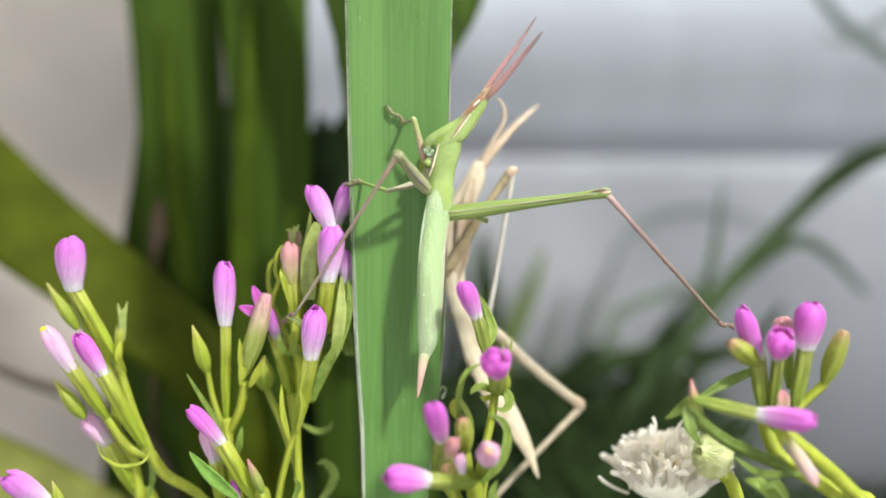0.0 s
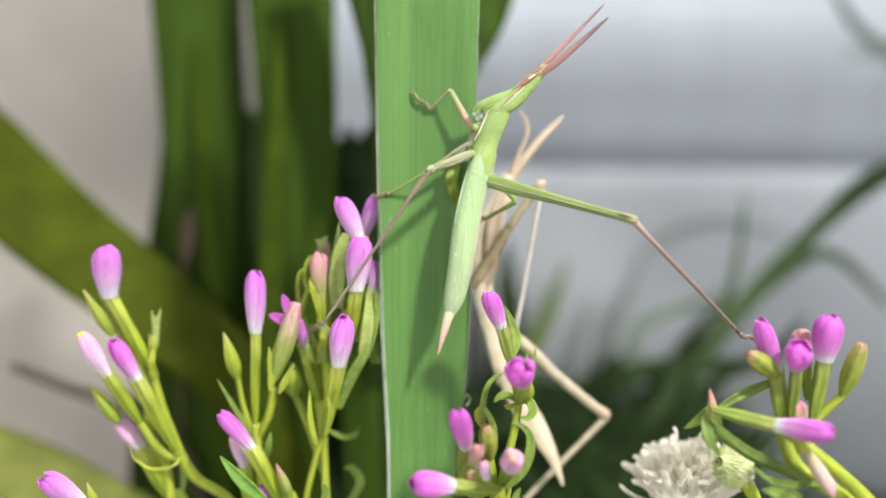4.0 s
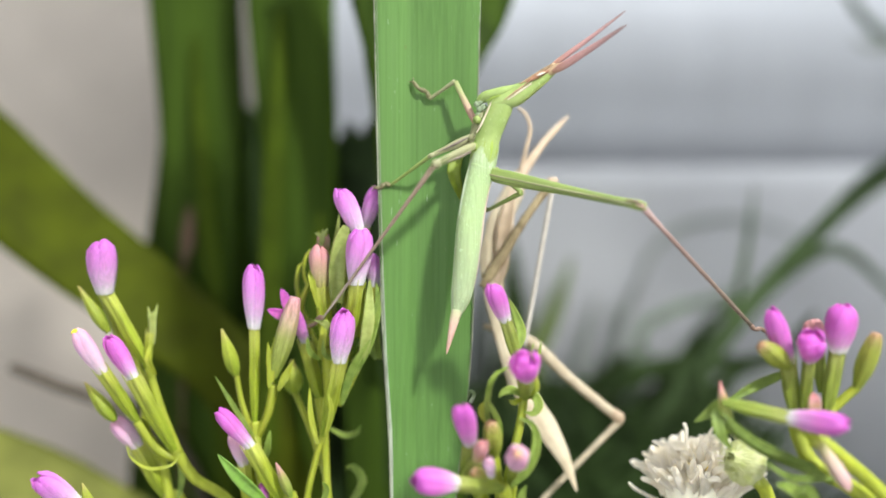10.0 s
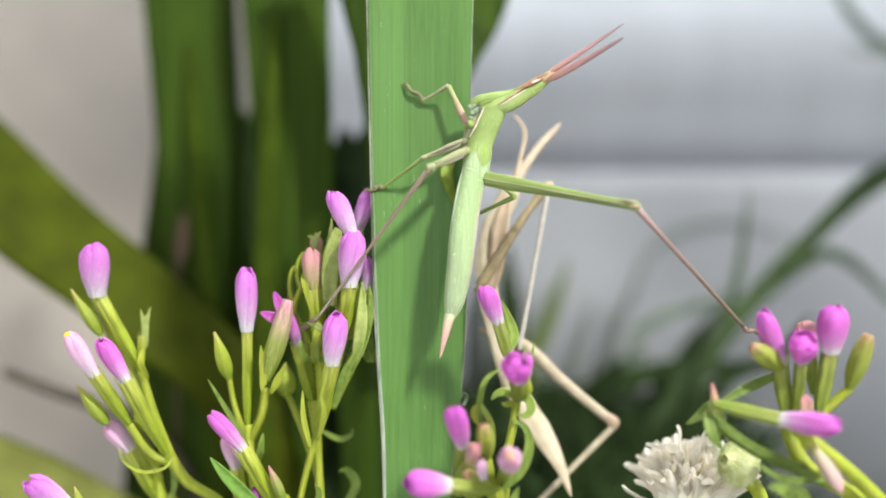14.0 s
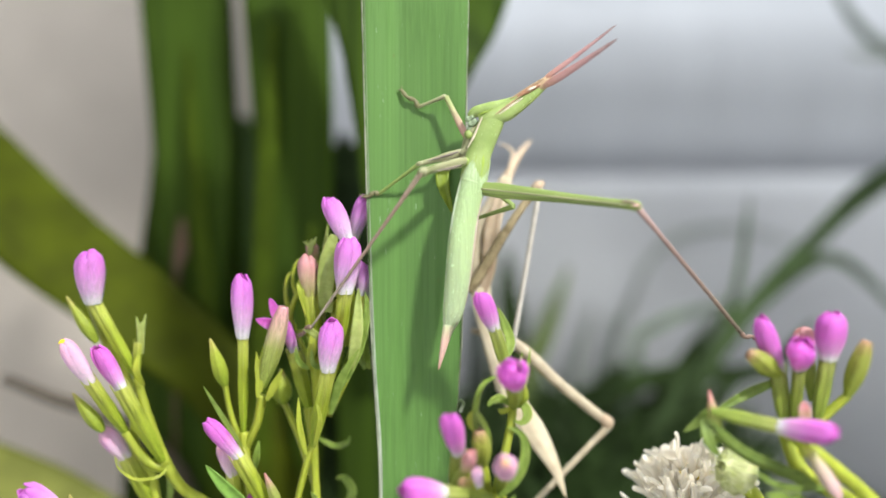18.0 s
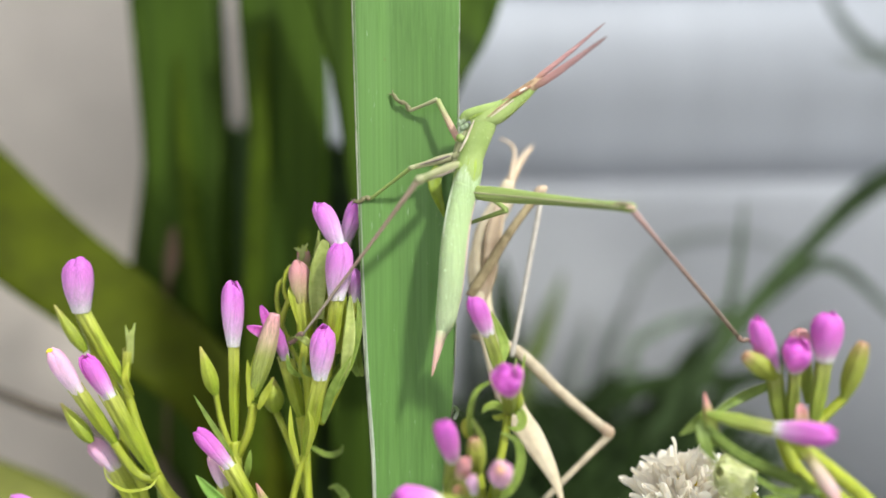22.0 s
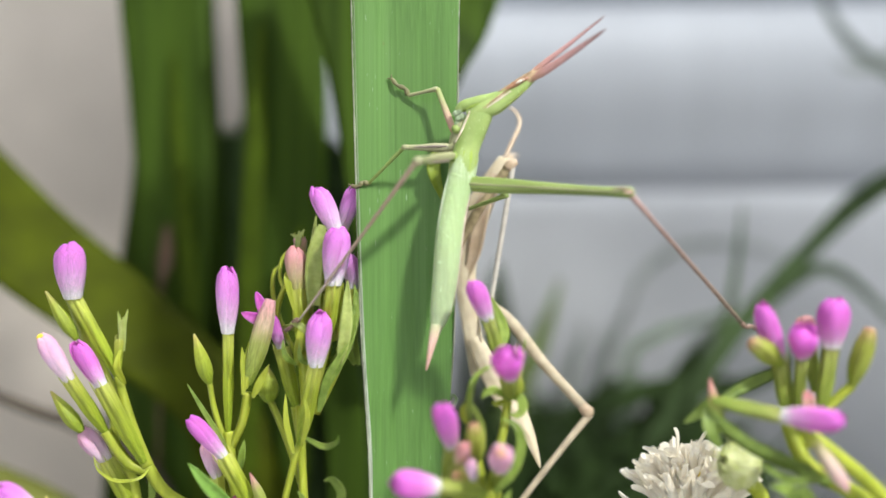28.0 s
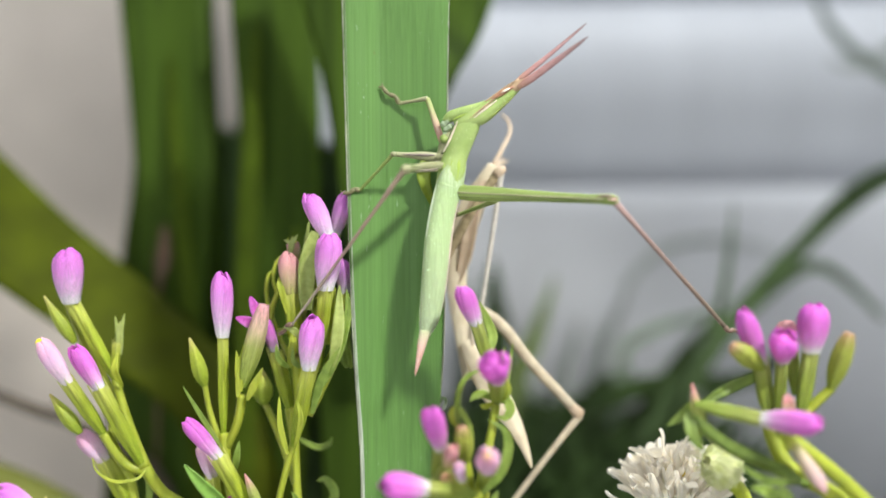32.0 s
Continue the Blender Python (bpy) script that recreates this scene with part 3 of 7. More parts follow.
def build_trough():
    """A white plastic trough with a rounded front, fixed along the wall."""
    t = thing("plastic_trough", (0.06879, 0.21500, 0.37600), "white plastic trough with a rounded front, fixed along the wall", "trough")
    r = 0.0476
    arc = [(-r * math.cos(radians(e)) , r * math.sin(radians(e))) for e in [64 - 5.3 * i for i in range(16)]] + [(-r * 0.935, -0.0240), (-r * 0.90, -0.0400)]
    zmid = 0.006
    prof = [(y + r, z - zmid) for y, z in arc]
    prof += [(r * 2.6, prof[-1][1]), (r * 2.6, prof[0][1])]
    for name, x0, x1, grow in (("body", -0.064 - t.location.x, 0.62, 0.0), ("end_cap", -0.070 - t.location.x, -0.062 - t.location.x, 0.0012)):
        bm = bmesh.new()
        n = 24 if name == "body" else 2
        rings = [[bm.verts.new((x0 + (x1 - x0) * i / n, y - (grow if y < r else 0), z * (1 + grow * 20))) for y, z in prof] for i in range(n + 1)]
        for p, q in zip(rings, rings[1:]):
            for k in range(len(prof)):
                j = (k + 1) % len(prof)
                bm.faces.new((p[k], p[j], q[j], q[k]))
        bm.faces.new(rings[0][::-1])
        bm.faces.new(rings[-1])
        bmesh.ops.recalc_face_normals(bm, faces=bm.faces)
        ob = part(name, bm, PLASTIC, t)
        ob.data.polygons.foreach_set("use_smooth", [abs(p.normal.x) < 0.5 and -0.3 > p.normal.y or p.normal.z > 0.2 for p in ob.data.polygons])


build_trough()


def build_panel():
    """A pale panel that stands in front of the trough, bulging a little so that its foot turns away from the light."""
    top, n = 0.3294, 20
    h = top - GROUND + 0.007
    prof = []
    for i in range(n + 1):
        s = i / n
        prof.append((0.185 - 0.010 * math.sin(math.pi * min(1.0, s * 1.6) * 0.5) + 0.026 * max(0.0, s - 0.18) ** 1.5, top - h * s))
    prof = [(0.192, top - 0.001), (0.187, top - 0.0003)] + prof[1:] + [(prof[-1][0] + 0.012, prof[-1][1]), (0.2, top - h * 0.5)]
    bm = bmesh.new()
    rings = [[bm.verts.new((x, y, z)) for y, z in prof] for x in (-0.066, 0.258, 0.618)]
    for p, q in zip(rings, rings[1:]):
        for k in range(len(prof)):
            j = (k + 1) % len(prof)
            bm.faces.new((p[k], p[j], q[j], q[k]))
    bm.faces.new(rings[0][::-1])
    bm.faces.new(rings[-1])
    bmesh.ops.recalc_face_normals(bm, faces=bm.faces)
    tagged(part("wall_panel", bm, WHITE_WALL, None, "pale grey bulging panel standing behind the grass"), kind="structure")


build_panel()

# ---- the broad leaf that the insect sits on ----


def build_long_leaf():
    t = thing("long_leaf", (0, 0, GROUND), "long upright green blade with pale edges", "leaf")
    o = t.location
    left = [(-0.00976, 0.00100, 0.22234), (-0.00850, 0.00100, 0.26013), (-0.00961, 0.00000, 0.28572), (-0.01015, 0.00000, 0.30368), (-0.01078, 0.00000, 0.33063), (-0.01114, 0.00000, 0.35038), (-0.01189, 0.00400, 0.38675)]
    right = [(-0.00128, 0.00300, 0.22132), (0.00200, 0.00200, 0.25987), (0.00431, 0.00000, 0.28213), (0.00503, 0.00000, 0.30368), (0.00566, 0.00000, 0.33063), (0.00602, 0.00000, 0.35038), (0.00608, 0.00400, 0.38675)]
    n, seg = 60, 44
    a, b = spline(left, n), spline(right, n)
    bm = bmesh.new()
    top, low = [], []
    for i in range(n + 1):
        rt, rl = [], []
        for k in range(seg + 1):
            s = k / seg
            p = a[i].lerp(b[i], s) - o
            dip = 0.0007 * math.cos(math.pi * (s - 0.5)) + 0.00012 * math.exp(-((s - 0.37) / 0.035) ** 2) - 0.00006 * math.exp(-((s - 0.72) / 0.05) ** 2) + 0.000012 * math.sin(s * 61 + 2.5 * math.sin(s * 9)) + 0.000014 * math.sin(s * 33 + 1.0) + 0.0004 * noise.noise((s * 1.5, i * 0.12, 3.0))
            rt.append(bm.verts.new(p + Vector((0, dip, 0))))
            rl.append(bm.verts.new(p + Vector((0, dip + 0.00035, 0))))
        top.append(rt), low.append(rl)
    for i in range(n):
        for k in range(seg):
            bm.faces.new((top[i][k], top[i][k + 1], top[i + 1][k + 1], top[i + 1][k]))
            bm.faces.new((low[i][k], low[i + 1][k], low[i + 1][k + 1], low[i][k + 1]))
        for k in (0, seg):
            bm.faces.new((top[i][k], low[i][k], low[i + 1][k], top[i + 1][k]))
    bmesh.ops.recalc_face_normals(bm, faces=bm.faces)
    edge = [top[i][1].co.copy() + Vector((0, -0.00006, 0)) for i in range(0, n + 1, 6)]
    part("blade", bm, BLADE, t)
    for side in (left, right):
        part("margin", tube(side, [0.00011] * 4, 160, 6, origin=o, wobble=0.8), MARGIN, t, "thin rough leaf edge")
    part("rim", leaf_mesh(edge, [0.0006, 0.00055, 0.0004, 0.00022, 0.00016, 0.00014, 0.00012], (0, -1, 0), 60, 4, 0.00004, 0.0), RIM, t, "whitish rim that widens towards the foot")
    part("torn_fibre", tube([(0.00430, -0.00050, 0.27547), (0.00480, -0.00150, 0.27679), (0.00425, -0.00200, 0.27749), (0.00401, -0.00100, 0.27663)], [0.0003, 0.00015], 12, 6, origin=o), RIM, t, "small curled pale fibre")
    return t


build_long_leaf()


def build_small_leaf():
    t = thing("young_leaf", (0.00278, -0.00020, 0.30188), "small yellow-green leaf scrap clinging to the long blade", "leaf")
    leaflet(t, [(0.00250, -0.00090, 0.31455), (0.00169, -0.00170, 0.31252), (0.00186, -0.00190, 0.31055), (0.00267, -0.00120, 0.30811), (0.00313, -0.00060, 0.30671)], 2.1, SCRAP, shape=(0.7, 1.0, 1.0, 0.75, 0.4, 0.1))


build_small_leaf()

# ---- flowering herbs ----


def build_left_herb():
    t = thing("pink_centaury", (-0.034, 0.006, GROUND), "slender herb with lilac rolled buds on yellow-green stems", "flower", "flowering herbs")
    bud(t, (-0.05468, 0.00300, 0.29258), (-0.05479, 0.00100, 0.30118), 5.0, LILAC, (-0.04788, 0.00500, 0.27949), 2.5)
    bud(t, (-0.05398, 0.00000, 0.28015), (-0.05739, -0.00300, 0.28688), 3.4, PINK, (-0.04928, 0.00300, 0.27151), 2.6, anther="yellow")
    bud(t, (-0.04936, 0.00100, 0.27894), (-0.05299, -0.00100, 0.28581), 3.1, PURPLE, (-0.04388, 0.00400, 0.26690), 3.0)
    bud(t, (-0.05024, 0.00600, 0.26694), (-0.05437, 0.00500, 0.27207), 3.3, PINK, (-0.04606, 0.00900, 0.25727), 3.2)
    green_bud(t, (-0.05448, 0.00400, 0.28608), (-0.05908, 0.00300, 0.29368), 2.1)
    green_bud(t, (-0.05313, 0.00300, 0.27188), (-0.05769, 0.00200, 0.27825), 2.3)
    share("open_calyx", CALYX_MESH, None, t, "empty split calyx", matrix=along(Vector((-0.04862, 0.00500, 0.27922)) - t.location, Vector((-0.04785, 0.00400, 0.28600)) - t.location, mm(1.25)))
    for tip in ((-0.04812, 0.00400, 0.29032), (-0.04656, 0.00400, 0.29069), (-0.04699, 0.00300, 0.28947)):
        leaflet(t, [(-0.04754, 0.00450, 0.28418), Vector((-0.04739, 0.00400, 0.28672)).lerp(tip, 0.3), tip], 1.0, CALYX_LEAF, shape=(0.8, 1.0, 0.8, 0.5, 0.08))
    stem(t, [(-0.05584, 0.00600, 0.29262), (-0.05347, 0.00700, 0.28506), (-0.04943, 0.00700, 0.27660)], 2.4, 1.6)
    stem(t, [(-0.04843, 0.00500, 0.28014), (-0.04630, 0.00500, 0.27272), (-0.04379, 0.00500, 0.26595)], 1.3, 2.3)
    stem(t, [(-0.04946, 0.00300, 0.27188), (-0.04646, 0.00400, 0.26690), (-0.04342, 0.00500, 0.26539)], 1.8, 1.6)
    stem(t, [(-0.04379, 0.00500, 0.26632), (-0.04099, 0.00600, 0.26181), (-0.03537, 0.00800, 0.25707), (-0.02969, 0.00800, 0.24619), (-0.034, 0.006, GROUND)], 2.0, 1.2, n=22)
    stem(t, [(-0.04625, 0.00900, 0.25775), (-0.04320, 0.00900, 0.25061), (-0.040, 0.008, GROUND)], 2.0, 1.8)
    stem(t, [(-0.04943, 0.00700, 0.27660), (-0.04937, 0.00800, 0.26605), (-0.04577, 0.00800, 0.25659), (-0.042, 0.01, GROUND)], 1.5, 1.8)
    leaflet(t, [(-0.04315, 0.00400, 0.26580), (-0.04404, 0.00200, 0.26478), (-0.04719, 0.00100, 0.26465), (-0.04990, 0.00100, 0.26628), (-0.05096, 0.00200, 0.26824)], 0.55, STEM)
    leaflet(t, [(-0.04352, 0.00600, 0.26480), (-0.04342, 0.00700, 0.26156), (-0.04464, 0.00800, 0.25659)], 1.2, HERB_LEAF)
    leaflet(t, [(-0.04693, 0.00400, 0.27907), (-0.04750, 0.00200, 0.28189), (-0.04696, 0.00200, 0.28462)], 1.2, STEM)
    return t


def build_low_herb():
    t = thing("pink_centaury", (-0.058, -0.004, GROUND), "low herb shoot with one lilac rolled bud", "flower", "flowering herbs")
    bud(t, (-0.05589, -0.00600, 0.26110), (-0.06055, -0.01000, 0.26587), 3.9, LILAC, (-0.05106, -0.00400, 0.25287), 2.4)
    stem(t, [(-0.05124, -0.00400, 0.25331), (-0.04844, -0.00400, 0.24588), (-0.058, -0.004, GROUND)], 1.8, 2.0)
    green_bud(t, (-0.05412, -0.00400, 0.25812), (-0.05578, -0.00400, 0.26354), 1.8)
    return t


def build_middle_herb():
    t = thing("pink_centaury", (-0.026, 0.004, GROUND), "branched herb with lilac and green buds", "flower", "flowering herbs")
    bud(t, (-0.03039, 0.00200, 0.28699), (-0.03018, 0.00000, 0.29722), 3.7, LILAC, (-0.03079, 0.00400, 0.27133), 1.9)
    bud(t, (-0.01631, -0.00200, 0.28201), (-0.01521, -0.00400, 0.29021), 4.2, LILAC, (-0.01917, 0.00100, 0.26980), 2.7)
    bud(t, (-0.03024, -0.00100, 0.26842), (-0.03512, -0.00300, 0.27456), 2.9, PURPLE, (-0.02566, 0.00200, 0.25869), 3.0)
    bud(t, (-0.03224, 0.00300, 0.26474), (-0.03385, 0.00200, 0.27024), 2.9, PINK, (-0.03192, 0.00500, 0.25695), 2.4)
    green_bud(t, (-0.03374, 0.00400, 0.27907), (-0.03567, 0.00200, 0.28680), 2.3)
    green_bud(t, (-0.02721, 0.00150, 0.27905), (-0.02329, -0.00100, 0.29197), 3.0, SEPAL_ROSE)
    for a, b in (((-0.02730, 0.00100, 0.27839), (-0.02784, 0.00000, 0.28482)), ((-0.02785, 0.00100, 0.27749), (-0.02676, 0.00000, 0.28572)), ((-0.02640, 0.00100, 0.27704), (-0.02355, -0.00100, 0.28225))):
        leaflet(t, [a, b], 1.3, STEM)
    stem(t, [(-0.03374, 0.00400, 0.27944), (-0.03300, 0.00400, 0.27520), (-0.03171, 0.00400, 0.27133), (-0.03052, 0.00400, 0.26921)], 0.8, 1.0)
    stem(t, [(-0.02730, 0.00200, 0.27770), (-0.02839, 0.00300, 0.27307), (-0.03024, 0.00400, 0.26921)], 1.4, 1.2)
    stem(t, [(-0.03079, 0.00400, 0.27151), (-0.03033, 0.00400, 0.26690), (-0.02913, 0.00500, 0.25834), (-0.02635, 0.00500, 0.24628), (-0.026, 0.004, GROUND)], 1.7, 1.5, n=20)
    stem(t, [(-0.01917, 0.00100, 0.27026), (-0.02038, 0.00200, 0.26642), (-0.02207, 0.00300, 0.25933), (-0.02342, 0.00400, 0.24754), (-0.024, 0.005, GROUND)], 1.05, 0.95, n=20)
    stem(t, [(-0.02584, 0.00200, 0.25914), (-0.02418, 0.00300, 0.25246), (-0.024, 0.004, GROUND)], 2.4, 2.2)
    leaflet(t, [(-0.03078, 0.00300, 0.26941), (-0.03358, 0.00200, 0.27416), (-0.03667, 0.00200, 0.27916)], 0.9, HERB_LEAF)
    leaflet(t, [(-0.02876, 0.00300, 0.26574), (-0.02821, 0.00200, 0.26824), (-0.02785, 0.00200, 0.27052)], 1.2, HERB_LEAF)
    leaflet(t, [(-0.02745, -0.00400, 0.26074), (-0.03096, -0.00600, 0.26473), (-0.03409, -0.00700, 0.26857)], 2.2, BLUE_LEAF, fold=0.5, label="fresh green pointed leaf")
    leaflet(t, [(-0.02007, 0.00100, 0.26845), (-0.02102, 0.00000, 0.27315), (-0.02120, 0.00000, 0.27764)], 1.0, STEM)
    leaflet(t, [(-0.01877, 0.00000, 0.26973), (-0.01755, -0.00200, 0.27439), (-0.01808, -0.00200, 0.27705)], 0.9, STEM)
    green_bud(t, (-0.02416, 0.00000, 0.26039), (-0.02641, -0.00100, 0.26601), 1.6, SEPAL_PINK)
    bud(t, (-0.02839, 0.00200, 0.25869), (-0.02911, 0.00100, 0.26230), 1.5, PURPLE)
    leaflet(t, [(-0.01919, -0.00300, 0.25960), (-0.01801, -0.00400, 0.26249), (-0.01858, -0.00500, 0.26396)], 1.0, HERB_LEAF)
    return t


def build_upper_herb():
    t = thing("pink_centaury", (-0.014, 0.007, GROUND), "tall herb with crowded lilac and blush buds", "flower", "flowering herbs")
    bud(t, (-0.01320, -0.00100, 0.30205), (-0.01630, -0.00200, 0.30931), 3.6, LILAC, (-0.01565, 0.00200, 0.29281), 2.8)
    bud(t, (-0.01309, 0.00400, 0.30267), (-0.01056, 0.00200, 0.30956), 3.0, LILAC, (-0.01503, 0.00500, 0.29453), 2.4)
    bud(t, (-0.01355, -0.00300, 0.29410), (-0.01259, -0.00400, 0.30253), 4.4, LILAC, (-0.01491, 0.00000, 0.28572), 2.6)
    bud(t, (-0.01110, 0.00200, 0.29354), (-0.01147, 0.00200, 0.29918), 2.8, LILAC, (-0.01227, 0.00300, 0.28543), 2.2)
    bud(t, (-0.01934, 0.00100, 0.29358), (-0.01994, 0.00000, 0.30027), 3.5, BLUSH, (-0.01887, 0.00300, 0.28360), 2.9)
    bud(t, (-0.01917, 0.00400, 0.29917), (-0.01973, 0.00400, 0.30212), 2.2, BLUSH, (-0.01927, 0.00400, 0.29457), 2.0)
    bud(t, (-0.02241, 0.00400, 0.28424), (-0.02418, 0.00300, 0.29020), 2.2, PURPLE, (-0.02023, 0.00500, 0.27486), 2.8)
    for b in ((-0.02586, 0.00100, 0.29322), (-0.02784, 0.00000, 0.29003)):
        leaflet(t, [(-0.02400, 0.00300, 0.28818), Vector((-0.02400, 0.00300, 0.28818)).lerp(b, 0.5), b], 2.0, PURPLE, label="opened purple petal", shape=(0.5, 0.9, 1.0, 0.9, 0.6, 0.15))
    for dx in (-5.80132, -0.00500, 5.81126):
        leaflet(t, [(-0.01954, 0.00400, 0.30010), ((-0.01954, 0.00400, 0.30010)[0] + mm(dx * 0.12), 0.003, (-0.01954, 0.00400, 0.30249)[2])], 0.6, STEM)
    stem(t, [(-0.01491, 0.00000, 0.28617), (-0.01629, 0.00200, 0.28098), (-0.01823, 0.00300, 0.27444), (-0.01936, 0.00400, 0.26691), (-0.014, 0.007, GROUND)], 1.6, 1.2, n=20)
    stem(t, [(-0.01547, 0.00200, 0.29327), (-0.01521, 0.00300, 0.28818), (-0.01576, 0.00300, 0.28177)], 2.2, 1.8)
    stem(t, [(-0.01227, 0.00300, 0.28580), (-0.01420, 0.00400, 0.28073), (-0.01733, 0.00400, 0.27428)], 1.8, 1.6)
    stem(t, [(-0.01887, 0.00300, 0.28406), (-0.01862, 0.00400, 0.27797), (-0.01844, 0.00400, 0.27336)], 2.0, 1.6)
    stem(t, [(-0.02023, 0.00500, 0.27522), (-0.01967, 0.00500, 0.27040), (-0.01930, 0.00500, 0.26484)], 1.8, 1.1)
    stem(t, [(-0.02264, 0.00500, 0.29731), (-0.02375, 0.00500, 0.29639), (-0.02394, 0.00500, 0.29267), (-0.02218, 0.00500, 0.28710), (-0.01939, 0.00500, 0.28153)], 0.6, 0.8)
    leaflet(t, [(-0.01319, 0.00300, 0.28360), (-0.01257, 0.00100, 0.28924), (-0.01293, 0.00000, 0.29425)], 1.5, HERB_LEAF)
    leaflet(t, [(-0.01411, 0.00100, 0.28562), (-0.01167, 0.00100, 0.28924), (-0.01092, 0.00200, 0.29281)], 1.5, STEM)
    leaflet(t, [(-0.02070, 0.00100, 0.29648), (-0.02084, 0.00000, 0.29471), (-0.01971, 0.00100, 0.28924)], 1.2, STEM)
    leaflet(t, [(-0.01835, 0.00400, 0.29733), (-0.01770, 0.00400, 0.29963), (-0.01678, 0.00400, 0.30102)], 1.0, HERB_LEAF)
    leaflet(t, [(-0.02249, 0.00400, 0.28718), (-0.02098, 0.00300, 0.28773), (-0.01799, 0.00100, 0.28653)], 1.0, HERB_LEAF)
    leaflet(t, [(-0.01993, 0.00200, 0.28189), (-0.01917, 0.00100, 0.28562), (-0.01917, 0.00100, 0.28833)], 1.4, STEM)
    leaflet(t, [(-0.01971, 0.00100, 0.28201), (-0.02106, -0.00100, 0.28359), (-0.02127, -0.00200, 0.28591)], 1.0, HERB_LEAF)
    leaflet(t, [(-0.01097, 0.00400, 0.28165), (-0.01217, 0.00400, 0.28534), (-0.01143, 0.00400, 0.28903)], 1.5, HERB_LEAF)
    leaflet(t, [(-0.01594, 0.00300, 0.28085), (-0.01219, 0.00200, 0.28553), (-0.01056, 0.00200, 0.29099)], 1.0, HERB_LEAF)
    leaflet(t, [(-0.01961, 0.00900, 0.26983), (-0.01656, 0.00900, 0.26831), (-0.01447, 0.00900, 0.26888), (-0.01408, 0.00900, 0.27003)], 1.1, HERB_LEAF)
    leaflet(t, [(-0.01762, 0.01000, 0.25413), (-0.01379, 0.01000, 0.25988), (-0.01513, 0.01000, 0.26275), (-0.01666, 0.01000, 0.26256)], 1.6, HERB_LEAF)
    green_bud(t, (-0.02465, 0.00600, 0.27581), (-0.02502, 0.00600, 0.28142), 3.2)
    stem(t, [(-0.02465, 0.00600, 0.27629), (-0.02204, 0.00600, 0.27021), (-0.01939, 0.00500, 0.26298)], 1.0, 1.2)
    leaflet(t, [(-0.01691, 0.00100, 0.29105), (-0.01659, -0.00100, 0.29741), (-0.01524, -0.00200, 0.30328)], 2.7, CALYX_LEAF, label="pale sepal", shape=(0.7, 0.9, 1.0, 1.0, 0.8, 0.4))
    leaflet(t, [(-0.01800, 0.00500, 0.28896), (-0.01770, 0.00400, 0.29733), (-0.01685, 0.00300, 0.30522)], 1.5, CALYX_LEAF)
    leaflet(t, [(-0.01293, 0.00000, 0.28213), (-0.01178, -0.00100, 0.28849), (-0.01160, -0.00100, 0.29491)], 2.0, CALYX_LEAF)
    leaflet(t, [(-0.01573, 0.00100, 0.27749), (-0.01221, 0.00000, 0.28392), (-0.01042, 0.00000, 0.29039), (-0.01060, 0.00000, 0.29425)], 1.7, HERB_LEAF)
    leaflet(t, [(-0.01627, 0.00100, 0.27478), (-0.01455, 0.00000, 0.28033), (-0.01160, -0.00100, 0.28528)], 1.5, HERB_LEAF)
    leaflet(t, [(-0.01374, 0.00100, 0.28563), (-0.01311, 0.00000, 0.29066), (-0.01239, 0.00000, 0.29470)], 1.6, STEM)
    leaflet(t, [(-0.01039, 0.00500, 0.28154), (-0.01113, 0.00500, 0.28562), (-0.01039, 0.00500, 0.29007)], 1.3, HERB_LEAF)
    leaflet(t, [(-0.01742, 0.00000, 0.28644), (-0.01874, -0.00100, 0.28796), (-0.02034, -0.00100, 0.28849)], 1.2, CALYX_LEAF)
    leaflet(t, [(-0.01754, 0.00100, 0.28201), (-0.01886, 0.00000, 0.28303), (-0.01913, 0.00000, 0.28536)], 0.9, HERB_LEAF)
    leaflet(t, [(-0.01856, 0.00500, 0.29731), (-0.01800, 0.00500, 0.30009), (-0.01707, 0.00500, 0.30195)], 0.9, HERB_LEAF)
    stem(t, [(-0.02157, 0.00400, 0.29954), (-0.02249, 0.00400, 0.29806), (-0.02268, 0.00400, 0.29548), (-0.02194, 0.00400, 0.29345)], 0.5, 0.6)
    stem(t, [(-0.02194, 0.00400, 0.29401), (-0.02305, 0.00400, 0.29087), (-0.02323, 0.00400, 0.28719)], 0.8, 1.0)
    for tip in ((-0.02088, 0.00300, 0.30229), (-0.01951, 0.00300, 0.30284), (-0.01869, 0.00300, 0.30302)):
        leaflet(t, [(-0.01978, 0.00300, 0.30009), (-0.01960, 0.00300, 0.30147), tip], 0.9, CALYX_LEAF)
    return t


